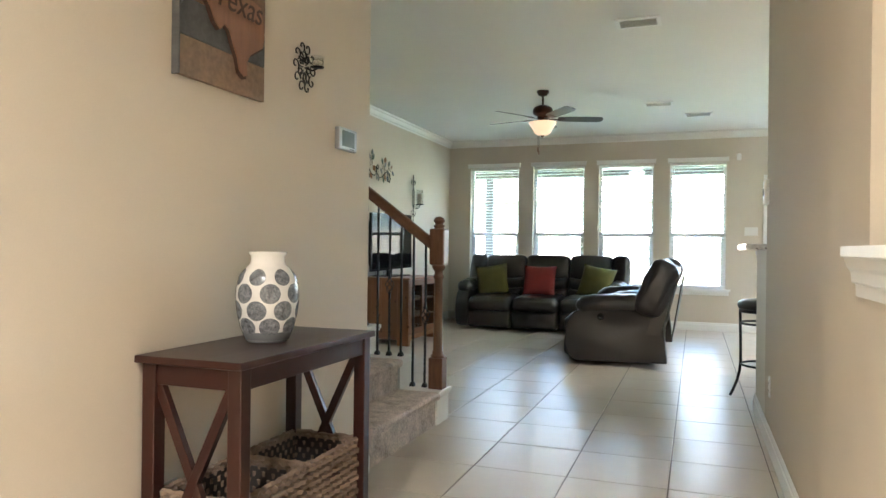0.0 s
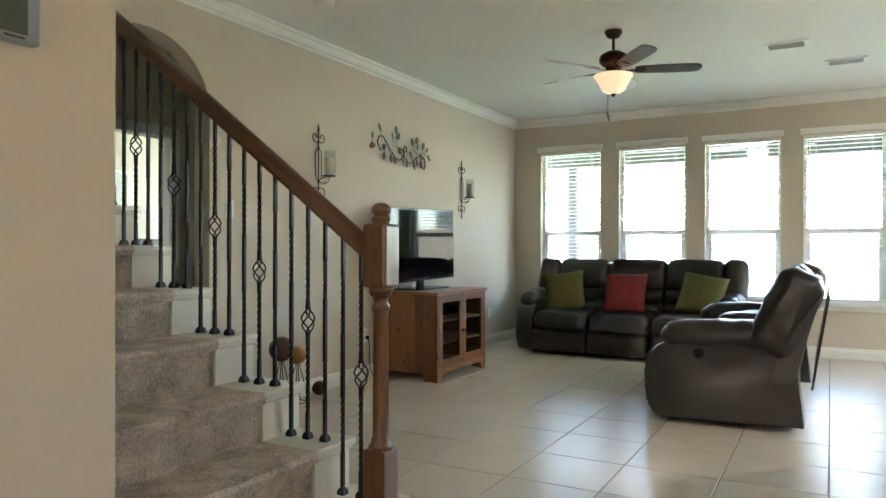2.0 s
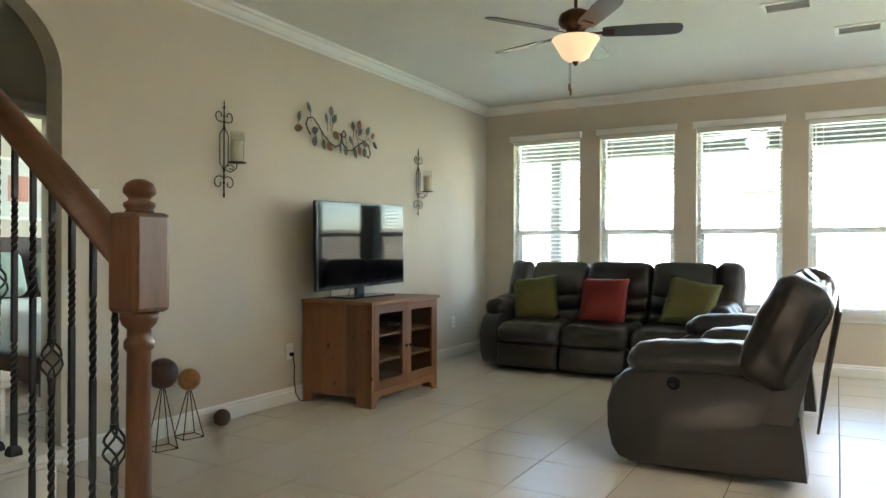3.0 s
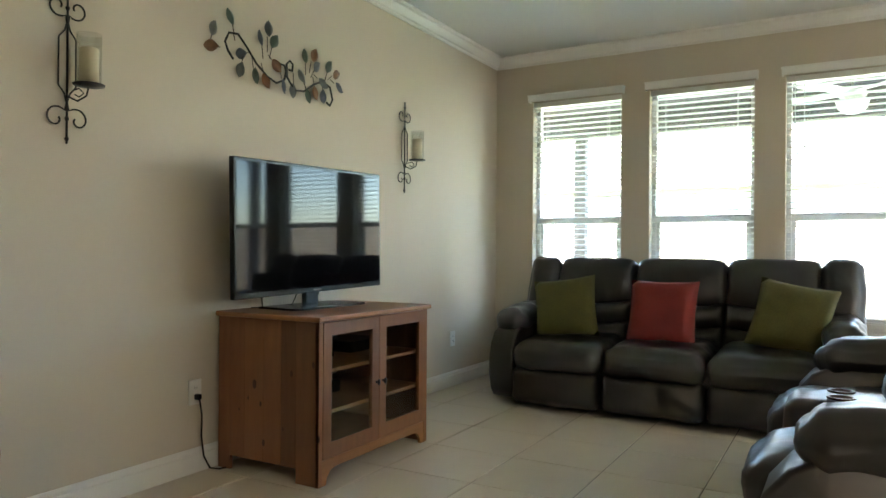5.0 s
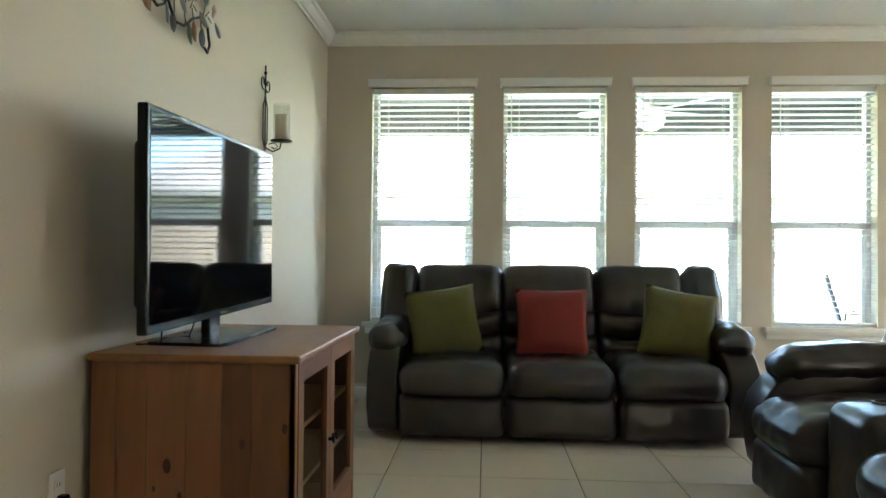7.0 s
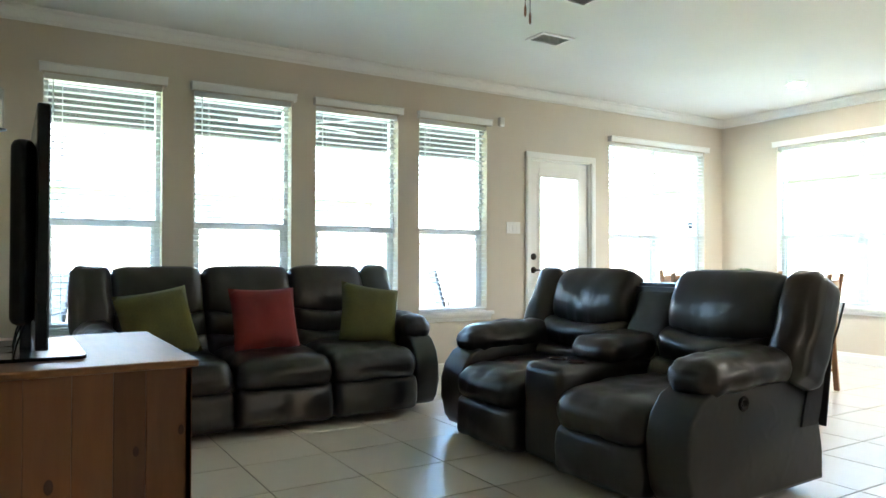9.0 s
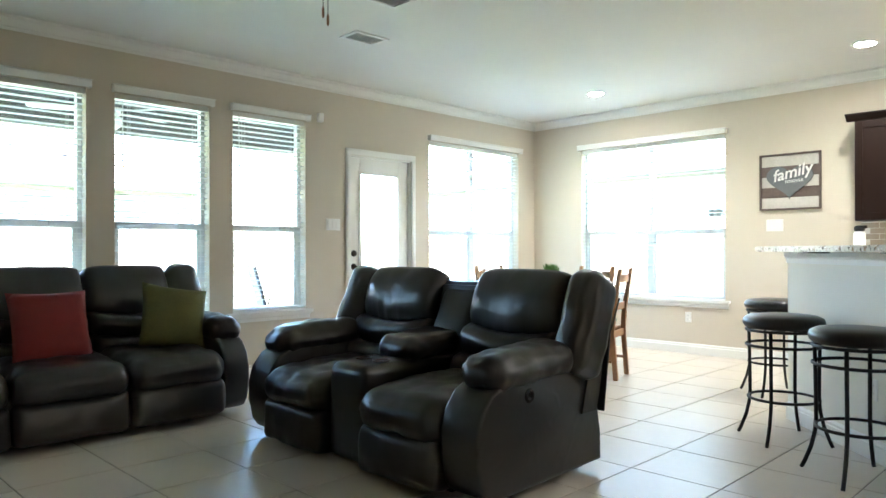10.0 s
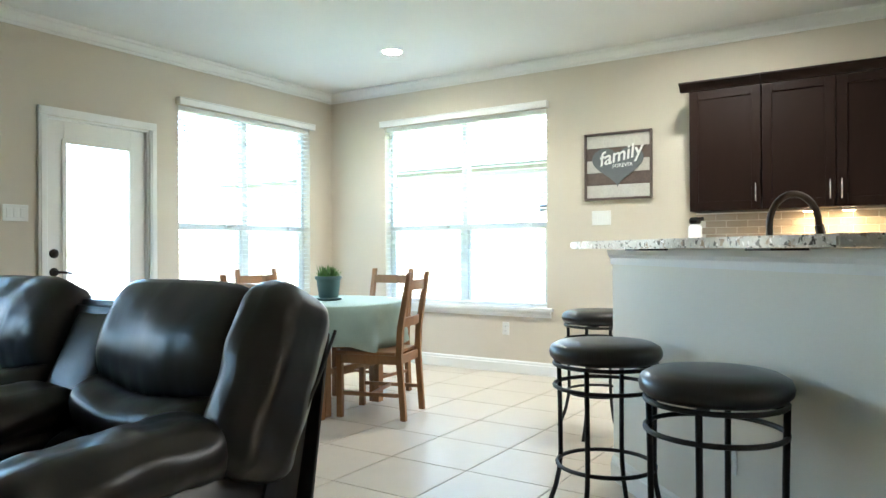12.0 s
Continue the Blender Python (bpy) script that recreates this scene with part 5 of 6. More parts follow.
# ---- vase ----
M_CERAMIC = mat("white_glaze", (0.76, 0.75, 0.72), 0.12, var=0.06, fine=40, coarse=8, bump=0.02, coat=0.3)
M_GREYGLAZE = mat("grey_glaze", (0.17, 0.18, 0.19), 0.2, var=0.1, fine=30, coarse=8, bump=0.02)
M_DISC = mat("disc_print", (0.17, 0.18, 0.195), 0.22, var=0.85, fine=190, coarse=60, bump=0.05)
vase = thing("vase", pose(-0.118, 2.88, 0.7905) @ Matrix.Diagonal((1.025, 1.025, 0.985, 1)), "white ceramic vase with grey patterned discs", "vase")
VP = [(0.062, 0.0), (0.069, 0.008), (0.083, 0.045), (0.094, 0.09), (0.100, 0.14), (0.0985, 0.18), (0.088, 0.222), (0.068, 0.248), (0.057, 0.258), (0.054, 0.268), (0.054, 0.285), (0.060, 0.292), (0.060, 0.300), (0.052, 0.300), (0.048, 0.27), (0.055, 0.255)]
bm = bmesh.new()
lathe(bm, VP, 40)
part("body", bm, M_CERAMIC, vase, "", True)


def vase_r(z):
    for (r0, z0), (r1, z1) in zip(VP, VP[1:]):
        if z0 <= z <= z1:
            return r0 + (r1 - r0) * (z - z0) / (z1 - z0)
    return 0.06


bm = bmesh.new()
rr = [[bm.verts.new(((vase_r(z) + 0.0007) * math.cos(2 * math.pi * k / 40), (vase_r(z) + 0.0007) * math.sin(2 * math.pi * k / 40), z)) for k in range(40)] for z in (0.002, 0.010, 0.036)]
for a, b in zip(rr, rr[1:]):
    for k in range(40):
        bm.faces.new((a[k], a[(k + 1) % 40], b[(k + 1) % 40], b[k]))
part("foot_band", bm, M_GREYGLAZE, vase, "grey glazed foot", True)
for row, z in enumerate((0.052, 0.108, 0.164, 0.217)):
    n = 7
    rad = 0.0325 if row < 3 else 0.027
    for k in range(n):
        a0 = 2 * math.pi * (k + 0.5 * (row % 2)) / n
        bm = bmesh.new()
        def dp(u, v):
            zz = max(0.029, z + v)
            r = vase_r(zz) + 0.0009
            a = a0 + u / vase_r(z)
            return (r * math.cos(a), r * math.sin(a), zz)
        cen = bm.verts.new(dp(0, 0))
        prev = None
        for q in (0.33, 0.66, 1.0):
            ring = [bm.verts.new(dp(rad * q * math.cos(t * math.pi / 10), rad * q * math.sin(t * math.pi / 10))) for t in range(20)]
            for t in range(20):
                if prev is None:
                    bm.faces.new((cen, ring[t], ring[(t + 1) % 20]))
                else:
                    bm.faces.new((prev[t], ring[t], ring[(t + 1) % 20], prev[(t + 1) % 20]))
            prev = ring
        part("disc", bm, M_DISC, vase, "dark grey lace-patterned disc" if row == 0 and k == 0 else "", True)

# ---- state sign ----
M_BOARD = [mat("board_" + n, c, 0.7, var=0.3, fine=10, coarse=3, stretch=(5, 0.7, 5), bump=0.15) for n, c in (("grey", (0.085, 0.085, 0.085)), ("tan", (0.21, 0.14, 0.09)), ("brown", (0.15, 0.085, 0.055)))]
M_STATE = mat("state_wood", (0.22, 0.105, 0.058), 0.55, var=0.25, fine=10, coarse=3, stretch=(5, 5, 0.7), bump=0.1)
M_BURN = mat("burnt_wood", (0.05, 0.02, 0.012), 0.6, var=0.2)
sg = thing("wooden_sign", pose(HALL_X, 2.842, 1.867, 0, 0, 90) @ Matrix.Diagonal((0.945, 1, 1, 1)), "rustic plank sign with a wooden state cutout", "sign")
zz = -0.24
for h, k in ((0.125, 1), (0.12, 0), (0.13, 2), (0.115, 0)):
    part("plank", boxes((-0.238, 0.238, -0.022, -0.004, zz, zz + h - 0.002), bevel=0.002), M_BOARD[k], sg)
    zz += h
part("edge_strip", boxes((-0.246, -0.239, -0.03, -0.001, -0.243, 0.25), bevel=0.002), M_BOARD[0], sg)
OUTLINE = [(-0.06, 0.23), (0.03, 0.23), (0.03, 0.12), (0.08, 0.10), (0.14, 0.095), (0.19, 0.085), (0.205, 0.03), (0.215, -0.02), (0.205, -0.06), (0.16, -0.085), (0.125, -0.105), (0.10, -0.14), (0.105, -0.185), (0.09, -0.19), (0.06, -0.175), (0.045, -0.13), (0.02, -0.09), (0.0, -0.05), (-0.03, -0.035), (-0.055, -0.06), (-0.085, -0.04), (-0.11, 0.0), (-0.155, 0.04), (-0.15, 0.06), (-0.06, 0.06)]
for grow, d0, d1, mt, nm in ((1.0, -0.034, -0.0225, M_BURN, "cutout_edge"), (0.955, -0.040, -0.0345, M_STATE, "state_cutout")):
    bm = bmesh.new()
    prism(bm, [(0.03 + (x - 0.03) * grow, (z - 0.02) * grow + 0.02) for x, z in OUTLINE], "y", d0, d1)
    part(nm, bm, mt, sg)
words("lettering", "Texas", 0.118, pose(0.045, -0.0408, 0.055, 90, 0, 0), M_BURN, sg, 0.001, "burnt-in lettering", 0.25)

# ---- scroll medallion with candle ----
md = thing("candle_medallion", pose(HALL_X, 3.362, 1.827, 0, 0, 90), "black scrolled iron medallion with a glass candle cup", "sconce")
for k in range(10):
    a = 2 * math.pi * k / 10
    bm = bmesh.new()
    cx, cz = 0.068 * math.cos(a), 0.085 * math.sin(a)
    wire(bm, [(0.012 * math.cos(a), 0.02 * math.sin(a)), (cx * 0.6, cz * 0.6)] + spiral(cx, cz, 0.026, 0.006, a + 2.4, a + 8.2, 14), 0.0032, -0.01, 5)
    part("scroll", bm, M_IRON, md, "", True)
    if k % 2 == 0:
        bm = bmesh.new()
        wire(bm, spiral(cx * 0.45, cz * 0.45, 0.02, 0.005, a, a - 6.5, 12), 0.003, -0.008, 5)
        part("inner_scroll", bm, M_IRON, md, "", True)
bm = bmesh.new()
tube(bm, [(0.0, -0.01, 0.0), (0.012, -0.04, -0.012), (0.016, -0.058, -0.004)], 0.0035, 6)
lathe(bm, [(0.01, -0.002), (0.026, 0.0), (0.027, 0.003), (0.01, 0.003)], 16, pose(0.016, -0.06, 0))
part("bracket", bm, M_IRON, md, "", True)
bm = bmesh.new()
lathe(bm, [(0.012, 0.004), (0.025, 0.004), (0.027, 0.045), (0.025, 0.045), (0.023, 0.007), (0.012, 0.007)], 20, pose(0.016, -0.06, 0))
part("glass_cup", bm, M_CLEAR, md, "small clear glass cup", True).visible_shadow = False
bm = bmesh.new()
lathe(bm, [(0.018, 0.0075), (0.018, 0.026), (0.002, 0.026)], 16, pose(0.016, -0.06, 0))
part("candle", bm, M_CANDLE, md, "", True)

# ---- thermostat, chime ----
M_SILVER = mat("silver_plastic", (0.32, 0.34, 0.36), 0.35, 0.3, var=0.04, bump=0.01)
M_LCD = mat("lcd", (0.10, 0.12, 0.11), 0.15, var=0.06, bump=0)
th = thing("thermostat", pose(HALL_X, 3.716, 1.588, 0, 0, 90), "silver wall thermostat with a grey display", "thermostat")
part("case", boxes((-0.083, 0.083, -0.028, -0.0005, -0.05, 0.05), bevel=0.006), M_SILVER, th)
part("display", boxes((-0.062, 0.055, -0.0293, -0.0282, -0.034, 0.036)), M_LCD, th, "grey display")
part("logo_bar", boxes((0.01, 0.05, -0.0293, -0.0282, -0.043, -0.039)), M_SLOT, th)
ch = thing("door_chime", pose(BAR_X, 5.45, 1.46, 0, 0, -90), "small white wall chime box on the hallway wall", "chime")
part("case", boxes((-0.05, 0.05, -0.03, -0.0005, -0.075, 0.075), bevel=0.012), M_PLATE, ch)
part("button", boxes((-0.02, 0.02, -0.033, -0.0302, -0.02, 0.02), bevel=0.001), M_SLOT, ch)

# ---- kitchen ----
M_ESPRESSO = mat("espresso_wood", (0.011, 0.0048, 0.0031), 0.45, var=0.15, fine=16, coarse=3, bump=0.05, stretch=(4, 4, 0.7), spec=0.16)
M_STEEL = mat("stainless", (0.42, 0.42, 0.42), 0.3, 1.0, var=0.06, fine=80, coarse=4, stretch=(1, 20, 1))
M_NICKEL = mat("nickel", (0.55, 0.54, 0.52), 0.25, 1.0, var=0.05)
M_SPLASH = mat("backsplash_tile", (0.42, 0.36, 0.29), 0.3, var=0.15, fine=20, coarse=8, piece=0.5)


def granite():
    m = mat("granite", (0.5, 0.47, 0.42), 0.1, var=0.2, fine=60, coarse=9, bump=0.01, coat=0.2)
    nt = m.node_tree
    n, l = nt.nodes, nt.links
    co = n.new("ShaderNodeTexCoord")
    prev = None
    b = n["Principled BSDF"]
    base = b.inputs["Base Color"].links[0].from_socket
    for sc_, lo, hi, col in ((45, 0.56, 0.62, (0.05, 0.045, 0.04, 1)), (22, 0.58, 0.66, (0.23, 0.16, 0.10, 1)), (70, 0.60, 0.66, (0.75, 0.73, 0.70, 1))):
        t = n.new("ShaderNodeTexNoise")
        t.inputs["Scale"].default_value, t.inputs["Detail"].default_value = sc_, 4
        l.new(co.outputs["Object"], t.inputs["Vector"])
        r = n.new("ShaderNodeMapRange")
        r.inputs["From Min"].default_value, r.inputs["From Max"].default_value = lo, hi
        l.new(t.outputs[0], r.inputs["Value"])
        x = n.new("ShaderNodeMix")
        x.data_type = "RGBA"
        l.new(r.outputs[0], x.inputs["Factor"])
        l.new(base, x.inputs["A"])
        x.inputs["B"].default_value = col
        base = x.outputs["Result"]
    l.new(base, b.inputs["Base Color"])
    return m


M_GRANITE = granite()


def bar_offset(o, ext):
    """The line of the bar's front moved out by o, from the hall side to ext past its end."""
    xh = BAR_X - 0.12 if o > 0 else BAR_X + 0.24
    p = A0 + nv * o
    s = (xh - p.x) / dv.x
    return p + dv * s, B0 + nv * o + dv * ext


of, oe = bar_offset(0.18, 0.10)
jf, je = bar_offset(-0.24, 0.10)
bm = bmesh.new()
prism(bm, [(BAR_X - 0.12, 5.565), tuple(of.xy), tuple(oe.xy), tuple(je.xy), tuple(jf.xy), (BAR_X + 0.24, 5.565)], "z", PONY + 0.001, PONY + 0.036)
bmesh.ops.bevel(bm, geom=list(bm.edges), offset=0.006, segments=2, affect="EDGES")
bt = tagged(link("granite_countertop", bm, M_GRANITE), "polished speckled granite breakfast bar top", "countertop")
for s in (0.35, 1.15):
    br = thing("bar_bracket", Matrix.Translation(A0 + dv * s + Vector((0, 0, PONY))), "flat dark steel bracket under the bar top", "bracket", "bar brackets")
    bm = bmesh.new()
    for q0, q1, w, z0, z1 in ((0.031, 0.16, 0.06, -0.008, -0.0005),):
        p = [dv * -w + nv * q0, dv * w + nv * q0, dv * w + nv * q1, dv * -w + nv * q1]
        prism(bm, [tuple(v.xy) for v in p], "z", z0, z1)
    part("arm", bm, M_IRON, br)

# sink counter behind the bar
sc1, sc2 = A0 - nv * 0.135 + dv * 0.35, B0 - nv * 0.135
bm = bmesh.new()
q = [sc1, sc2, sc2 - nv * 0.62, sc1 - nv * 0.62]
prism(bm, [tuple(v.xy) for v in q], "z", 0.0, 0.879)
tagged(link("sink_cabinet", bm, M_ESPRESSO), "dark wood sink cabinet behind the bar", "cabinet")
bm = bmesh.new()
prism(bm, [tuple(v.xy) for v in q], "z", 0.88, 0.918)
tagged(link("sink_counter", bm, M_GRANITE), "speckled granite sink counter behind the bar", "countertop")
fc = thing("kitchen_faucet", pose(2.44, 6.66, 0.918), "dark bronze gooseneck kitchen faucet", "faucet")
bm = bmesh.new()
lathe(bm, [(0.03, 0.0), (0.03, 0.012), (0.02, 0.03), (0.016, 0.06)], 18)
part("base", bm, M_BRONZE, fc, "", True)
gd = Vector((0.12, -0.19, 0)).normalized()
pts = [(0, 0, 0.05), (0, 0, 0.27)] + [tuple(gd * (0.095 - 0.095 * math.cos(a)) + Vector((0, 0, 0.29 + 0.12 * math.sin(a)))) for a in [math.pi * k / 12 for k in range(13)]]
part("spout", tube(bmesh.new(), pts, 0.013, 10), M_BRONZE, fc, "", True)
e = gd * 0.19
part("spray_head", tube(bmesh.new(), [(e.x, e.y, 0.29), (e.x * 1.12, e.y * 1.12, 0.20), (e.x * 1.2, e.y * 1.2, 0.16)], 0.018, 12), M_BRONZE, fc, "", True)
part("lever", tube(bmesh.new(), [(0.015, 0.01, 0.045), (0.05, 0.04, 0.06), (0.075, 0.06, 0.09)], 0.006, 8), M_BRONZE, fc, "", True)

# base cabinets and counter along the east wall
CB_Y0, CB_Y1 = 3.25, 7.58
for k in range(6):
    y0, y1 = CB_Y0 + (CB_Y1 - CB_Y0) * k / 6, CB_Y0 + (CB_Y1 - CB_Y0) * (k + 1) / 6
    c = thing("base_cabinet", pose(XE, y0, 0), "dark wood base cabinet under the kitchen counter", "cabinet", "base cabinets")
    part("body", boxes((-0.58, -0.003, 0.0008, y1 - y0 - 0.0008, 0.09, 0.879), (-0.51, -0.003, 0.0008, y1 - y0 - 0.0008, 0.0, 0.0899)), M_ESPRESSO, c)
    part("door", boxes((-0.6, -0.5805, 0.01, y1 - y0 - 0.01, 0.1, 0.7), bevel=0.003), M_ESPRESSO, c)
    part("drawer", boxes((-0.6, -0.5805, 0.01, y1 - y0 - 0.01, 0.715, 0.865), bevel=0.003), M_ESPRESSO, c)
tagged(link("kitchen_counter", boxes((XE - 0.62, XE - 0.003, CB_Y0, CB_Y1 + 0.02, 0.88, 0.918), bevel=0.004), M_GRANITE), "speckled granite counter along the kitchen wall", "countertop")

sp = thing("backsplash", pose(XE, 0, 0), "beige subway tile backsplash above the counter", "backsplash", "", "structure")
part("mortar", boxes((-0.006, -0.001, 3.3, 7.56, 0.919, 1.392)), M_TRIM, sp)
tm = None
for r in range(9):
    z = 0.945 + 0.0515 * r
    for k in range(15):
        y = 7.49 - 0.152 * k - (0.076 if r % 2 else 0)
        if tm is None:
            tl = part("tile", boxes((-0.012, -0.0062, -0.0745, 0.0745, -0.0243, 0.0243), bevel=0.002), M_SPLASH, sp)
            tm = tl.data
            tl.matrix_basis = pose(0, y, z)
        else:
            share("tile", tm, pose(0, y, z), sp)


def upper(y0, y1, z0, z1, depth, label, handle=1, doors=1):
    """A wall cabinet with shaker doors; y0 < y1."""
    c = thing("wall_cabinet", pose(XE, y0, 0), label, "cabinet", "kitchen wall cabinets")
    w = y1 - y0
    part("body", boxes((-depth + 0.02, -0.003, 0.0006, w - 0.0006, z0, z1)), M_ESPRESSO, c)
    n = doors
    for k in range(n):
        a, b = w * k / n + 0.004, w * (k + 1) / n - 0.004
        d0, d1, st_ = -depth, -depth + 0.0195, 0.062
        dr = part("door", boxes((d0, d1, a, a + st_, z0 + 0.004, z1 - 0.004), (d0, d1, b - st_, b, z0 + 0.004, z1 - 0.004), (d0, d1, a + st_ + 0.0001, b - st_ - 0.0001, z0 + 0.004, z0 + 0.066), (d0, d1, a + st_ + 0.0001, b - st_ - 0.0001, z1 - 0.066, z1 - 0.004), bevel=0.002), M_ESPRESSO, c)
        part("door_panel", boxes((d0 + 0.008, d1 - 0.001, a + st_ - 0.002, b - st_ + 0.002, z0 + 0.064, z1 - 0.064)), M_ESPRESSO, dr)
        hy = (a + 0.03) if handle == 1 or k == 1 else (b - 0.03)
        bm = bmesh.new()
        tube(bm, [(d0 - 0.028, hy, z0 + 0.055), (d0 - 0.028, hy, z0 + 0.185)], 0.0055, 8)
        for hz in (z0 + 0.075, z0 + 0.165):
            tube(bm, [(d0 - 0.028, hy, hz), (d0, hy, hz)], 0.004, 6)
        part("handle", bm, M_NICKEL, dr, "brushed nickel bar handle", True)
    return c


def crown(c, w, z, dp, end=False):
    bm = bmesh.new()
    prism(bm, [(-dp + 0.02, z + 0.0005), (-dp - 0.005, z + 0.0005), (-dp - 0.02, z + 0.02), (-dp - 0.05, z + 0.045), (-dp - 0.06, z + 0.05), (-dp - 0.06, z + 0.062), (-dp + 0.02, z + 0.062)], "y", 0.0008, w + (0.06 if end else -0.0008))
    if end:
        prism(bm, [(w - 0.02, z + 0.0008), (w + 0.005, z + 0.0008), (w + 0.02, z + 0.02), (w + 0.05, z + 0.045), (w + 0.058, z + 0.05), (w + 0.058, z + 0.0615), (w - 0.02, z + 0.0615)], "x", -dp + 0.021, -0.003)
    part("crown", bm, M_ESPRESSO, c)


crown(upper(7.042, 7.535, 1.393, 2.275, 0.33, "dark espresso wall cabinet with one shaker door", 1), 0.493, 2.275, 0.33, True)
crown(upper(6.126, 7.041, 1.393, 2.275, 0.33, "dark espresso wall cabinet with two shaker doors", 2, 2), 0.915, 2.275, 0.33)
crown(upper(5.375, 6.125, 1.865, 2.42, 0.38, "dark espresso cabinet above the microwave", 2, 2), 0.75, 2.42, 0.38)
crown(upper(4.45, 5.374, 1.393, 2.29, 0.33, "dark espresso wall cabinet with two shaker doors", 2, 2), 0.924, 2.29, 0.33)
mw = thing("microwave", pose(XE, 5.38, 1.46), "stainless over-range microwave under a dark cabinet", "microwave")
part("body", boxes((-0.38, -0.003, 0.0, 0.755, 0.0, 0.4), bevel=0.004), M_STEEL, mw)
part("door", boxes((-0.405, -0.3805, 0.19, 0.755, 0.002, 0.398), bevel=0.004), M_STEEL, mw)
part("door_window", boxes((-0.4075, -0.4052, 0.235, 0.70, 0.06, 0.335), bevel=0.001), M_BLACKPLASTIC, mw, "black glass window")
part("control_panel", boxes((-0.405, -0.3805, 0.0, 0.188, 0.002, 0.398), bevel=0.003), M_BLACKPLASTIC, mw)
part("handle", tube(bmesh.new(), [(-0.44, 0.205, 0.05), (-0.44, 0.205, 0.35)], 0.009, 8), M_STEEL, mw)
M_PUCK = glow("puck_lens", (1.0, 0.62, 0.27), 6.0)
for y in (6.52, 6.76):
    pk = thing("cabinet_light", pose(XE - 0.16, y, 1.392), "lit warm puck light under the wall cabinet", "light", "under-cabinet lights")
    bm = bmesh.new()
    lathe(bm, [(0.045, -0.0005), (0.045, -0.012), (0.036, -0.016)], 20)
    part("case", bm, M_IRON, pk, "", True)
    bm = bmesh.new()
    lathe(bm, [(0.034, -0.0165), (0.034, -0.02), (0.001, -0.02)], 20)
    part("lens", bm, M_PUCK, pk, "lit amber lens", True)
    lamp("puck_bulb", "AREA", pose(XE - 0.16, y, 1.365), 0.09, (1.0, 0.62, 0.28), 0.06)
mill = thing("soap_bottle", pose(4.72, 7.47, 0.918), "tall white bottle with a black pump top", "bottle")
bm = bmesh.new()
lathe(bm, [(0.045, 0.001), (0.048, 0.01), (0.048, 0.36), (0.03, 0.375)], 20)
part("body", bm, M_CERAMIC, mill, "", True)
bm = bmesh.new()
lathe(bm, [(0.03, 0.376), (0.042, 0.385), (0.042, 0.41), (0.03, 0.425), (0.004, 0.428)], 20)
tube(bm, [(0, 0, 0.41), (0.03, -0.05, 0.415)], 0.014, 8)
part("pump", bm, M_BLACKPLASTIC, mill, "", True)

# ---- framed sign ----
M_WHITEWASH = mat("whitewashed_wood", (0.52, 0.49, 0.44), 0.7, var=0.12, fine=12, coarse=3, stretch=(5, 0.7, 5), bump=0.1)
M_BROWNWASH = mat("brown_plank", (0.105, 0.075, 0.06), 0.7, var=0.25, fine=12, coarse=3, stretch=(5, 0.7, 5), bump=0.1)
M_HEART = mat("grey_paint", (0.12, 0.125, 0.13), 0.6, var=0.1)
M_WHITE = mat("white_letters", (0.8, 0.79, 0.76), 0.5, var=0.02, bump=0)
fs = thing("family_sign", pose(XE, 8.184, 1.809, 0, 0, -90), "framed plank sign with a grey heart and lettering", "sign")
part("frame", boxes((-0.286, -0.268, -0.03, -0.001, -0.28, 0.28), (0.268, 0.286, -0.03, -0.001, -0.28, 0.28), (-0.2679, 0.2679, -0.03, -0.001, 0.262, 0.28), (-0.2679, 0.2679, -0.03, -0.001, -0.28, -0.262), bevel=0.003), M_BROWNWASH, fs)
for k in range(5):
    z = -0.26 + 0.104 * k
    part("plank", boxes((-0.2675, 0.2675, -0.014, -0.003, z, z + 0.1025), bevel=0.0015), M_WHITEWASH if k % 2 == 0 else M_BROWNWASH, fs)
bm = bmesh.new()
hp = []
for k in range(40):
    a = 2 * math.pi * k / 40
    hp.append((0.0130 * 16 * math.sin(a) ** 3 * 1.05, 0.0118 * (13 * math.cos(a) - 5 * math.cos(2 * a) - 2 * math.cos(3 * a) - math.cos(4 * a)) * 0.95 + 0.015))
prism(bm, hp, "y", -0.024, -0.0145)
part("heart", bm, M_HEART, fs, "grey wooden heart")
words("lettering", "family", 0.16, pose(0.02, -0.0265, 0.085, 90, -12, 0), M_WHITE, fs, 0.002, "white lettering", 0.3, 0.002)
words("lettering", "FOREVER", 0.042, pose(0.045, -0.0255, 0.0, 90, -4, 0), M_WHITE, fs, 0.001)


# ---- bar stools ----
M_STOOL = mat("black_vinyl", (0.012, 0.011, 0.011), 0.3, var=0.2, fine=120, coarse=6, bump=0.08)


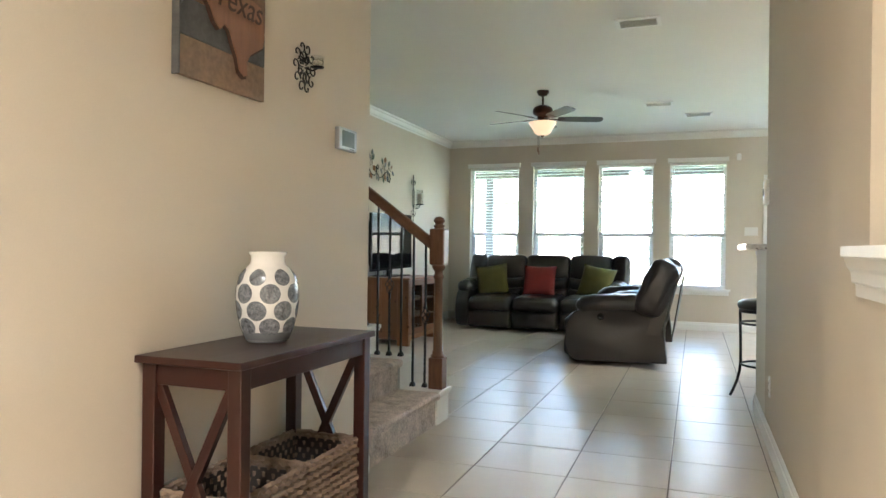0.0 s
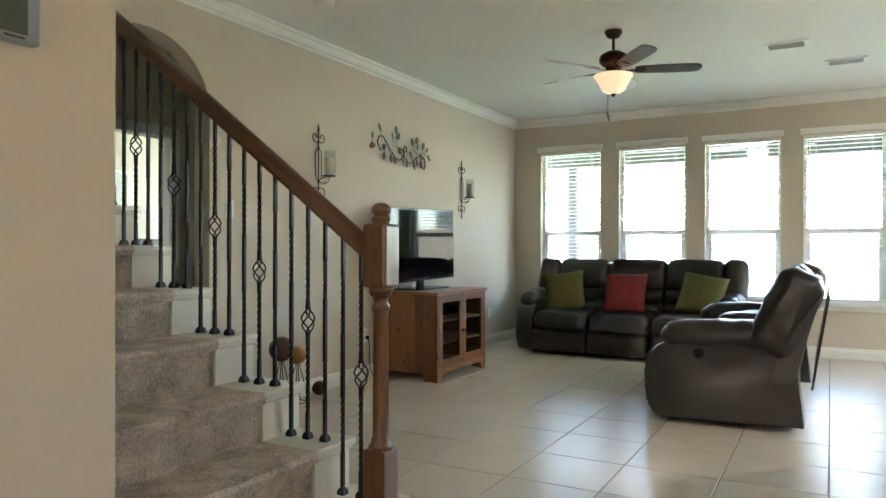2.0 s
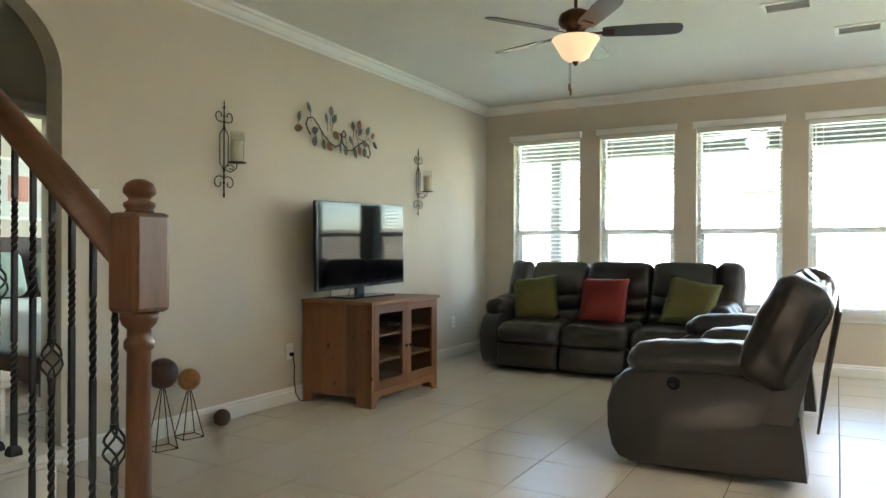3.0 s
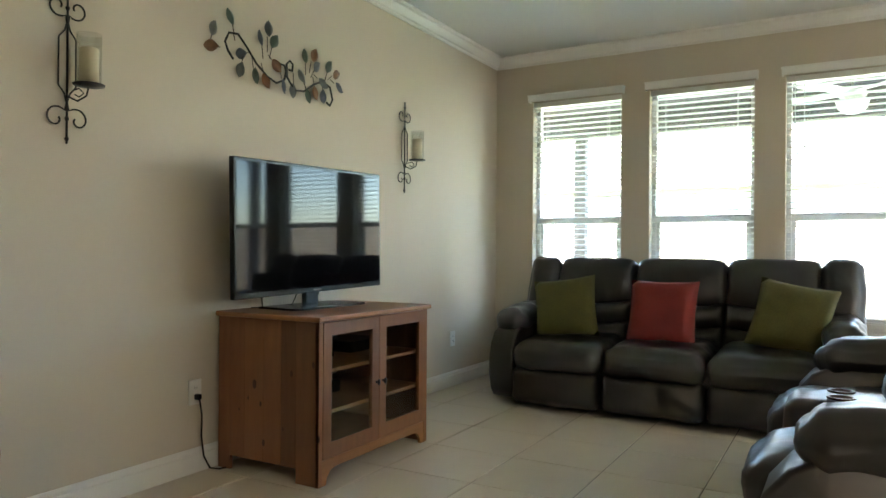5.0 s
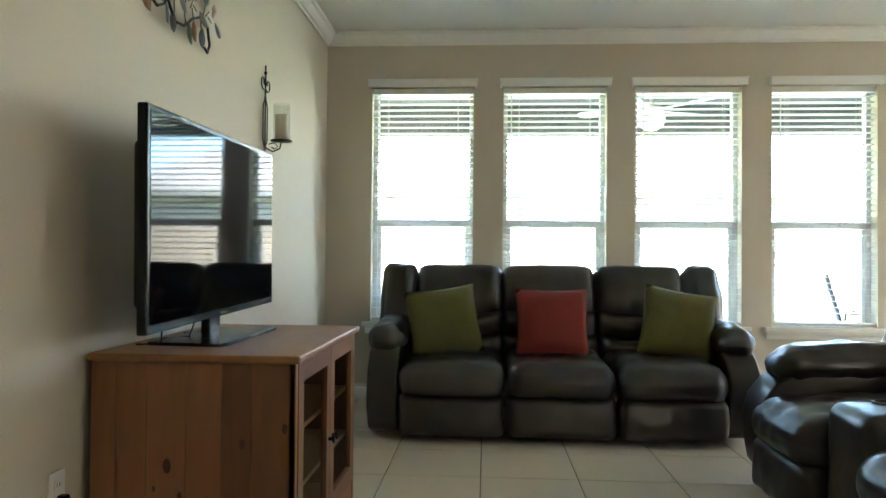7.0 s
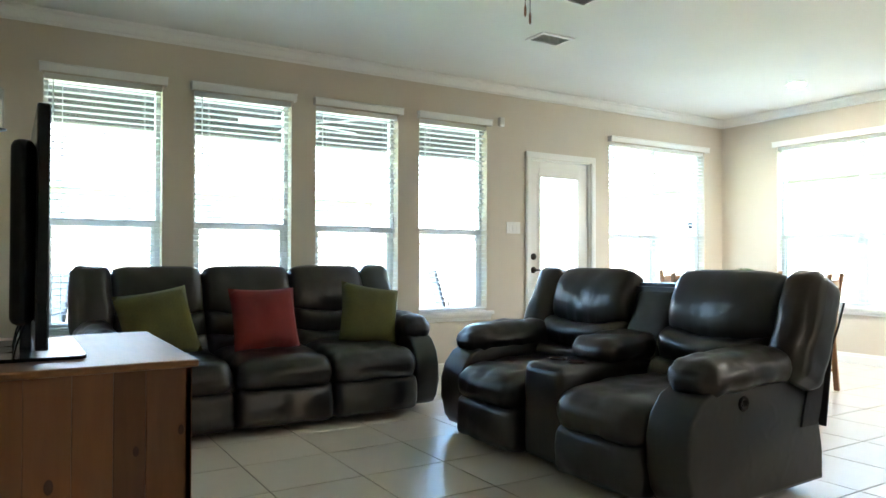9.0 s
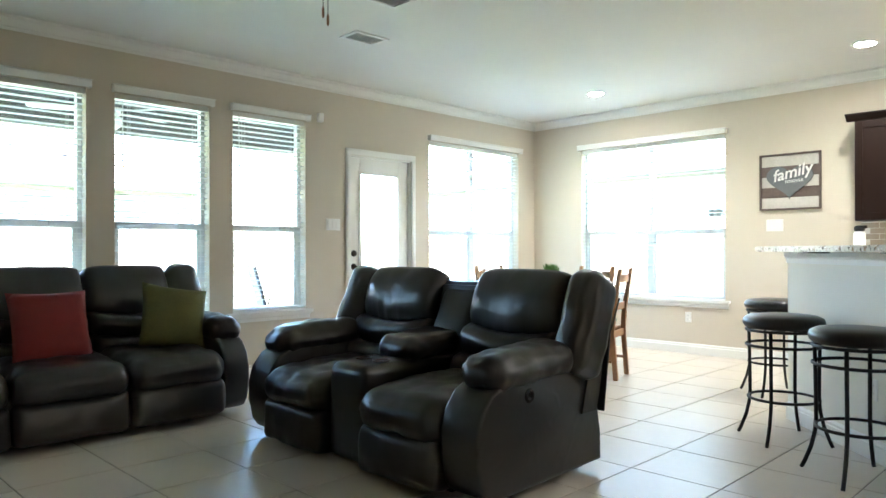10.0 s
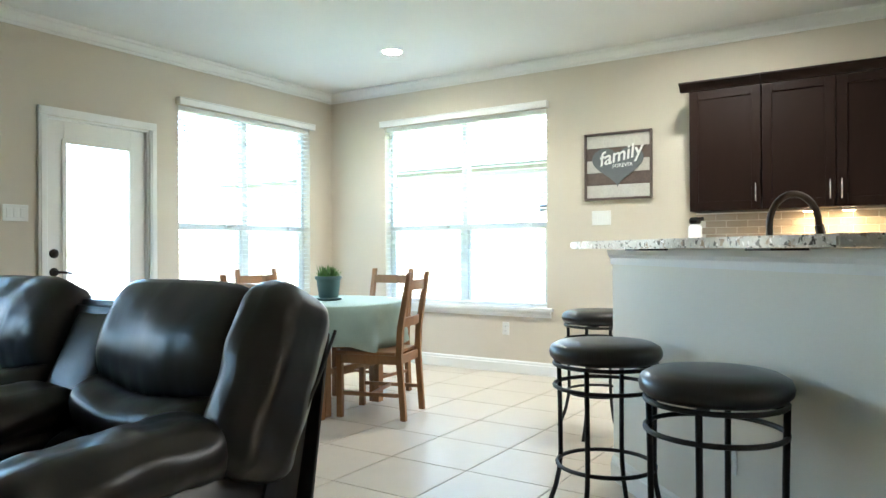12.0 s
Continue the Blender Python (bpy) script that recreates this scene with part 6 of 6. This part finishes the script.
def stool(m, label):
    s = thing("bar_stool", m, label, "stool", "bar stools")
    bm = bmesh.new()
    lathe(bm, [(0.17, 0.665), (0.205, 0.668), (0.222, 0.685), (0.226, 0.705), (0.218, 0.727), (0.19, 0.742), (0.12, 0.750), (0.002, 0.752)], 36)
    part("seat", bm, M_STOOL, s, "round black vinyl cushion", True)
    for z, r in ((0.655, 0.205), (0.565, 0.205), (0.25, 0.195)):
        bm = bmesh.new()
        tube(bm, [(r * math.cos(2 * math.pi * k / 32), r * math.sin(2 * math.pi * k / 32), z) for k in range(32)], 0.0085, 8, closed=True)
        part("ring", bm, M_IRON, s, "", True)
    for k in range(4):
        a = math.pi / 2 * k
        c, d = math.cos(a), math.sin(a)
        pts = [(0.203 * c, 0.203 * d, 0.66), (0.198 * c, 0.198 * d, 0.45), (0.196 * c, 0.196 * d, 0.27), (0.202 * c, 0.202 * d, 0.20), (0.22 * c, 0.22 * d, 0.12), (0.25 * c, 0.25 * d, 0.04), (0.268 * c, 0.268 * d, 0.002)]
        part("leg", tube(bmesh.new(), pts, 0.0105, 8), M_IRON, s, "", True)
    bm = boxes((-0.2, 0.2, -0.014, 0.014, 0.648, 0.660), (-0.014, 0.014, -0.2, 0.2, 0.6485, 0.6605), bevel=0.002)
    part("swivel_plate", bm, M_IRON, s)
    return s


s0 = stool(pose(1.745, 6.72, 0), "black iron bar stool with a round vinyl seat")
copy_thing(s0, pose(2.235, 7.245, 0))
copy_thing(s0, pose(3.60, 7.78, 0))

# ---- dining set ----
M_BIRCH = mat("honey_wood", (0.29, 0.145, 0.062), 0.42, var=0.25, fine=14, coarse=3, stretch=(4, 4, 0.7), bump=0.06)
M_CLOTH = mat("aqua_cloth", (0.36, 0.47, 0.44), 0.85, var=0.1, fine=140, coarse=4, bump=0.2)
M_SEATPAD = mat("grey_pad", (0.22, 0.20, 0.18), 0.9, var=0.15, fine=100, coarse=6, bump=0.3)


def chair(m, label):
    """A wooden chair that faces +y."""
    c = thing("dining_chair", m, label, "chair", "dining chairs")
    for sx in (-1, 1):
        part("front_leg", boxes((sx * 0.185 - 0.02, sx * 0.185 + 0.02, 0.20, 0.24, 0.0, 0.425), bevel=0.004), M_BIRCH, c)
        bm = bmesh.new()
        pr = [(-0.255, 0.0), (-0.215, 0.0), (-0.185, 0.42), (-0.195, 0.6), (-0.262, 0.97), (-0.292, 0.97), (-0.235, 0.6), (-0.225, 0.42)]
        prism(bm, pr, "x", sx * 0.185 - 0.018, sx * 0.185 + 0.018)
        bmesh.ops.bevel(bm, geom=list(bm.edges), offset=0.004, segments=1, affect="EDGES")
        part("back_leg", bm, M_BIRCH, c)
        part("side_rail", boxes((sx * 0.185 - 0.011, sx * 0.185 + 0.011, -0.188, 0.2, 0.365, 0.424), bevel=0.002), M_BIRCH, c)
        part("side_stretcher", boxes((sx * 0.185 - 0.009, sx * 0.185 + 0.009, -0.20, 0.2, 0.15, 0.175), bevel=0.002), M_BIRCH, c)
    part("front_rail", boxes((-0.164, 0.164, 0.21, 0.232, 0.365, 0.424), bevel=0.002), M_BIRCH, c)
    part("back_rail", boxes((-0.166, 0.166, -0.215, -0.195, 0.365, 0.424), bevel=0.002), M_BIRCH, c)
    part("cross_stretcher", boxes((-0.175, 0.175, -0.01, 0.01, 0.153, 0.173), bevel=0.002), M_BIRCH, c)
    part("seat", boxes((-0.205, 0.205, -0.18, 0.245, 0.4255, 0.447), bevel=0.006), M_BIRCH, c)
    for z, y, h in ((0.885, -0.262, 0.065), (0.64, -0.224, 0.06)):
        bm = bmesh.new()
        n = 8
        arc = [(0.33 * (k / n - 0.5), y - 0.016 * (1 - (2 * k / n - 1) ** 2)) for k in range(n + 1)]
        prism(bm, arc + [(a, b + 0.018) for a, b in arc[::-1]], "z", z - h / 2, z + h / 2)
        part("back_slat", bm, M_BIRCH, c)
    return c


ch0 = chair(pose(3.30, 9.235, 0, 0, 0, 16), "honey wood dining chair drawn up to the table")
copy_thing(ch0, pose(2.70, 9.62, 0, 0, 0, -88))
copy_thing(ch0, pose(3.46, 10.40, 0, 0, 0, 176))
copy_thing(ch0, pose(3.78, 9.70, 0, 0, 0, 90))
TC = (3.29, 9.76)
tbl = thing("dining_table", pose(TC[0], TC[1], 0), "round wooden dining table under an aqua cloth", "table")
bm = bmesh.new()
lathe(bm, [(0.57, 0.722), (0.575, 0.73), (0.575, 0.742), (0.57, 0.748), (0.001, 0.748)], 48)
part("tabletop", bm, M_BIRCH, tbl, "", True)
for k in range(4):
    a = math.pi / 4 + k * math.pi / 2
    part("leg", boxes((0.40 * math.cos(a) - 0.028, 0.40 * math.cos(a) + 0.028, 0.40 * math.sin(a) - 0.028, 0.40 * math.sin(a) + 0.028, 0.0, 0.7215), bevel=0.004), M_BIRCH, tbl)
for y in (-0.302, 0.275):
    part("stretcher", boxes((-0.25, 0.25, y, y + 0.027, 0.28, 0.32), bevel=0.003), M_BIRCH, tbl)
bm = bmesh.new()
N = 96
layers = []
for lift, grow in ((0.0025, 0.0025), (0.0, 0.0)):
    rings = []
    for rad, z, wv in ((0.002, 0.7505, 0), (0.25, 0.7505, 0), (0.45, 0.7505, 0), (0.575, 0.7505, 0), (0.590, 0.744, 0.0), (0.594, 0.70, 0.012), (0.60, 0.62, 0.028), (0.605, 0.55, 0.04), (0.61, 0.49, 0.05)):
        ring = []
        for k in range(N):
            a = 2 * math.pi * k / N
            wave = wv * (math.sin(a * 9 + 0.5) + 0.5 * math.sin(a * 14 + 2))
            drop = (z - 0.72) * 0.25 * max(0.0, math.cos(2 * a * 2 + 0.6)) if z < 0.72 else 0
            q = rad + wave + (grow if z < 0.75 else 0)
            ring.append(bm.verts.new((q * math.cos(a), q * math.sin(a), z + drop + (lift if z > 0.74 else 0))))
        rings.append(ring)
    layers.append(rings)
    bm.faces.new(rings[0])
    for a, b in zip(rings, rings[1:]):
        for k in range(N):
            bm.faces.new((a[k], b[k], b[(k + 1) % N], a[(k + 1) % N]))
for k in range(N):
    bm.faces.new((layers[0][-1][k], layers[1][-1][k], layers[1][-1][(k + 1) % N], layers[0][-1][(k + 1) % N]))
tc = link("tablecloth", bm, M_CLOTH, None, "", True)
tc.matrix_basis = pose(TC[0], TC[1], 0.002)
tagged(tc, "pale aqua cloth draped over the round table", "tablecloth")
M_POT = mat("teal_pot", (0.10, 0.16, 0.155), 0.35, var=0.08, fine=30, coarse=6)
M_SPROUT = mat("sprout", (0.09, 0.19, 0.035), 0.6, var=0.4, fine=30, coarse=8)
M_SOIL = mat("soil", (0.03, 0.022, 0.015), 0.95, var=0.3)
pot = thing("potted_plant", pose(3.33, 9.74, 0.7555), "small green plant in a teal pot and saucer", "plant")
bm = bmesh.new()
lathe(bm, [(0.075, 0.0), (0.092, 0.003), (0.097, 0.018), (0.09, 0.02)], 28)
part("saucer", bm, M_POT, pot, "", True)
bm = bmesh.new()
lathe(bm, [(0.07, 0.0205), (0.088, 0.15), (0.098, 0.152), (0.1, 0.175), (0.094, 0.176), (0.083, 0.15), (0.07, 0.14)], 28)
part("pot", bm, M_POT, pot, "", True)
bm = bmesh.new()
lathe(bm, [(0.08, 0.145), (0.082, 0.15), (0.001, 0.152)], 24)
part("soil", bm, M_SOIL, pot)
bm = bmesh.new()
rng = random.Random(5)
for k in range(170):
    a, r = rng.uniform(0, 6.283), 0.07 * math.sqrt(rng.random())
    x, y = r * math.cos(a), r * math.sin(a)
    h = rng.uniform(0.05, 0.115)
    lx, ly = rng.uniform(-0.025, 0.025) + x * 0.3, rng.uniform(-0.025, 0.025) + y * 0.3
    w = rng.uniform(0.003, 0.006)
    t = rng.uniform(0, 3.14)
    cx, cy = math.cos(t) * w, math.sin(t) * w
    v = [bm.verts.new(p) for p in ((x - cx, y - cy, 0.15), (x + cx, y + cy, 0.15), (x + lx * 0.5 + cx, y + ly * 0.5 + cy, 0.15 + h * 0.6), (x + lx * 0.5 - cx, y + ly * 0.5 - cy, 0.15 + h * 0.6), (x + lx, y + ly, 0.15 + h))]
    bm.faces.new(v[:4])
    bm.faces.new((v[3], v[2], v[4]))
tagged(part("leaves", bm, M_SPROUT, pot, "fresh green blades"), kind="stuff")

# ---- bedroom glimpsed through the arch ----
M_BEDDING = mat("bedding", (0.62, 0.62, 0.58), 0.9, var=0.08, fine=60, coarse=4, bump=0.2)
M_DARKWOOD = mat("dark_bed_wood", (0.045, 0.022, 0.015), 0.4, var=0.3)
M_SAGE = mat("sage_fabric", (0.30, 0.36, 0.28), 0.9, var=0.12)
casing("doorway_casing", 6.20, 6.96, 2.06, pose(-3.7, 0, 0, 0, 0, 90), "white casing round the bedroom doorway")
leaf = thing("door_2", pose(-3.78, 6.25, 0, 0, 0, 78), "white panel door standing open to the bedroom", "door", "", "structure")
part("door_slab", boxes((-0.04, 0.0, 0.0, 0.74, 0.015, 2.045), bevel=0.003), M_DOOR, leaf)
for z0, z1 in ((0.15, 0.85), (1.0, 1.9)):
    part("door_panel", boxes((0.0005, 0.006, 0.12, 0.62, z0, z1), bevel=0.003), M_DOOR, leaf)
part("door_handle", tube(bmesh.new(), [(0.0, 0.68, 0.96), (0.05, 0.68, 0.96), (0.055, 0.6, 0.955)], 0.009, 8), M_BRONZE, leaf)
bed = thing("bed", pose(-5.88, 7.9, 0), "made bed with a dark wooden headboard", "bed")
part("headboard", boxes((0.0, 0.06, -0.8, 0.8, 0.0, 1.25), bevel=0.01), M_DARKWOOD, bed)
part("frame", boxes((0.061, 1.75, -0.78, 0.78, 0.12, 0.32), bevel=0.01), M_DARKWOOD, bed)
for x in (0.1, 1.68):
    for y in (-0.74, 0.68):
        part("leg", boxes((x, x + 0.06, y, y + 0.06, 0.012, 0.1195)), M_DARKWOOD, bed)
part("mattress", puffy(bmesh.new(), (1.66, 1.54, 0.34), 0.06, pose(0.9, 0, 0.49), (0, 0, 0.02), 6), M_BEDDING, bed, "white bedding", True)
for y in (-0.38, 0.38):
    pl = link("bed_pillow", puffy(bmesh.new(), (0.16, 0.62, 0.42), 0.07, pose(0, 0, 0, 0, -20), (0.03, 0, 0), 6), M_SAGE, None, "", True)
    pl.matrix_basis = pose(-5.60, 7.9 + y, 0.90)
    tagged(pl, "pale sage pillow propped against the headboard", "pillow", "bed pillows")
pic = thing("framed_picture", pose(-5.9, 7.95, 1.72, 0, 0, 90), "white framed print on the bedroom wall", "picture")
part("frame", boxes((-0.26, -0.23, -0.025, -0.001, -0.3, 0.3), (0.23, 0.26, -0.025, -0.001, -0.3, 0.3), (-0.2299, 0.2299, -0.025, -0.001, 0.27, 0.3), (-0.2299, 0.2299, -0.025, -0.001, -0.3, -0.27), bevel=0.003), M_TRIM, pic)
part("print", boxes((-0.229, 0.229, -0.012, -0.002, -0.269, 0.269)), M_BEDDING, pic)
part("motif", boxes((-0.1, 0.1, -0.0135, -0.0122, -0.12, 0.13)), mat("print_pink", (0.5, 0.25, 0.2), 0.8), pic)

# ---- patio ----
for x in (-2.50, 3.45):
    p = thing("patio_post", pose(x, 13.8, -0.04), "dark square patio post", "post", "patio posts")
    part("shaft", boxes((-0.07, 0.07, -0.07, 0.07, 0.0, 2.479), bevel=0.006), M_PATIO_WOOD, p)
    part("base_trim", boxes((-0.085, 0.085, -0.085, 0.085, 0.0, 0.18), bevel=0.006), M_PATIO_WOOD, p)
pf = thing("patio_fan", pose(0.30, 12.7, -0.06), "white ceiling fan under the patio roof", "ceiling fan")
bm = bmesh.new()
lathe(bm, [(0.06, 2.798), (0.06, 2.75), (0.012, 2.68), (0.012, 2.58), (0.10, 2.56), (0.11, 2.50), (0.06, 2.47)], 20)
part("motor_housing", bm, M_PLATE, pf, "", True)
bm = bmesh.new()
lathe(bm, [(0.12, 2.468), (0.13, 2.45), (0.11, 2.39), (0.06, 2.35), (0.002, 2.34)], 24)
part("bowl_shade", bm, M_PLATE, pf, "", True)
for k in range(5):
    bm = bmesh.new()
    prism(bm, [(0.1, -0.04), (0.2, -0.06), (0.62, -0.075), (0.68, -0.04), (0.68, 0.04), (0.62, 0.075), (0.2, 0.06), (0.1, 0.04)], "z", -0.004, 0.004)
    part("blade", bm, M_PLATE, pf).matrix_basis = pose(0, 0, 2.53, 0, 0, 20 + 72 * k) @ pose(0, 0, 0, 10)


def patio_chair(m):
    c = thing("patio_chair", m, "dark patio chair outside the window", "chair", "patio chairs")
    bm = bmesh.new()
    for sx in (-0.26, 0.26):
        tube(bm, [(sx, -0.25, 0.0), (sx, -0.24, 0.6), (sx, 0.2, 0.62), (sx, 0.26, 0.0)], 0.014, 6)
        tube(bm, [(sx, 0.2, 0.4), (sx * 0.95, 0.36, 1.0)], 0.014, 6)
    part("frame", bm, M_IRON, c)
    part("seat", boxes((-0.25, 0.25, -0.24, 0.22, 0.40, 0.43), bevel=0.01), M_SEATPAD, c)
    part("backrest", boxes((-0.24, 0.24, -0.012, 0.012, 0.0, 0.58), bevel=0.008), M_SEATPAD, c).matrix_basis = pose(0, 0.22, 0.42, -15)
    return c


pc = patio_chair(pose(2.45, 13.1, -0.04, 0, 0, 70))
copy_thing(pc, pose(-2.2, 13.1, -0.04, 0, 0, -30))

# ---- fences and neighbours ----
def fence(p, q, label):
    p, q = Vector(p), Vector(q)
    d = (q - p)
    n = int(d.length / 0.145)
    ang = math.degrees(math.atan2(d.y, d.x))
    f = thing("fence", Matrix.Translation((p.x, p.y, -0.15)) @ pose(0, 0, 0, 0, 0, ang), label, "fence")
    me = None
    for k in range(n):
        if me is None:
            bm = bmesh.new()
            prism(bm, [(-0.068, 0.02), (0.068, 0.02), (0.068, 1.80), (0.04, 1.83), (-0.04, 1.83), (-0.068, 1.80)], "y", -0.009, 0.009)
            o = part("picket", bm, M_FENCE, f)
            me = o.data
        else:
            o = share("picket", me, pose(0, 0, 0), f)
        o.matrix_basis = pose(0.0725 + k * 0.145, 0, 0.012 * ((k * 7) % 5) / 4)
    for z in (0.35, 1.0, 1.6):
        part("rail", boxes((0, n * 0.145, 0.0095, 0.05, z, z + 0.09)), M_FENCE, f)


fence((-12.0, 19.5, 0), (9.0, 19.5, 0), "weathered wooden privacy fence behind the yard")
fence((9.0, 19.4, 0), (9.0, 4.0, 0), "weathered wooden privacy fence beside the house")


def house(name, m, w, d, h, rise, label):
    """A plain neighbouring house: walls, hipped roof and windows; origin at the middle of its base."""
    t = thing(name, m, label, "house", "neighbouring houses")
    part("wall", boxes((-w / 2, w / 2, -d / 2, d / 2, 0, h)), M_SIDING, t)
    bm = bmesh.new()
    o = 0.5
    b = [bm.verts.new(v) for v in ((-w / 2 - o, -d / 2 - o, h), (w / 2 + o, -d / 2 - o, h), (w / 2 + o, d / 2 + o, h), (-w / 2 - o, d / 2 + o, h))]
    e = [bm.verts.new((v.co.x, v.co.y, h + 0.18)) for v in b]
    k = min(w, d) / 2
    r = [bm.verts.new((-w / 2 + k, 0, h + rise)), bm.verts.new((w / 2 - k, 0, h + rise))] if w > d else [bm.verts.new((0, -d / 2 + k, h + rise)), bm.verts.new((0, d / 2 - k, h + rise))]
    bm.faces.new(b[::-1])
    for i in range(4):
        bm.faces.new((b[i], b[(i + 1) % 4], e[(i + 1) % 4], e[i]))
    if w > d:
        for q in ((e[0], e[1], r[1], r[0]), (e[1], e[2], r[1]), (e[2], e[3], r[0], r[1]), (e[3], e[0], r[0])):
            bm.faces.new(q)
    else:
        for q in ((e[0], e[1], r[0]), (e[1], e[2], r[1], r[0]), (e[2], e[3], r[1]), (e[3], e[0], r[0], r[1])):
            bm.faces.new(q)
    part("roof", bm, M_SHINGLE, t)
    for sx in (-0.3, 0.0, 0.3):
        for face in range(2):
            if w > d:
                x, y = sx * w, -d / 2
                wb = boxes((x - 0.5, x + 0.5, y - 0.03, y - 0.001, 0.9, 2.1))
                pb = boxes((x - 0.44, x + 0.44, y - 0.036, y - 0.0305, 0.96, 2.04))
            else:
                x, y = -w / 2, sx * d
                wb = boxes((x - 0.03, x - 0.001, y - 0.5, y + 0.5, 0.9, 2.1))
                pb = boxes((x - 0.036, x - 0.0305, y - 0.44, y + 0.44, 0.96, 2.04))
            if face:
                wb.free()
                pb.free()
                continue
            wo = part("window", wb, M_TRIM, t)
            part("pane", pb, M_SCREEN, wo)


house("neighbour_house", pose(15.6, 11.0, -0.15), 10, 16, 2.75, 3.2, "single-storey beige neighbouring house beside the yard")
house("neighbour_house", pose(-2, 30, -0.15), 18, 10, 2.9, 3.4, "single-storey beige house behind the fence")
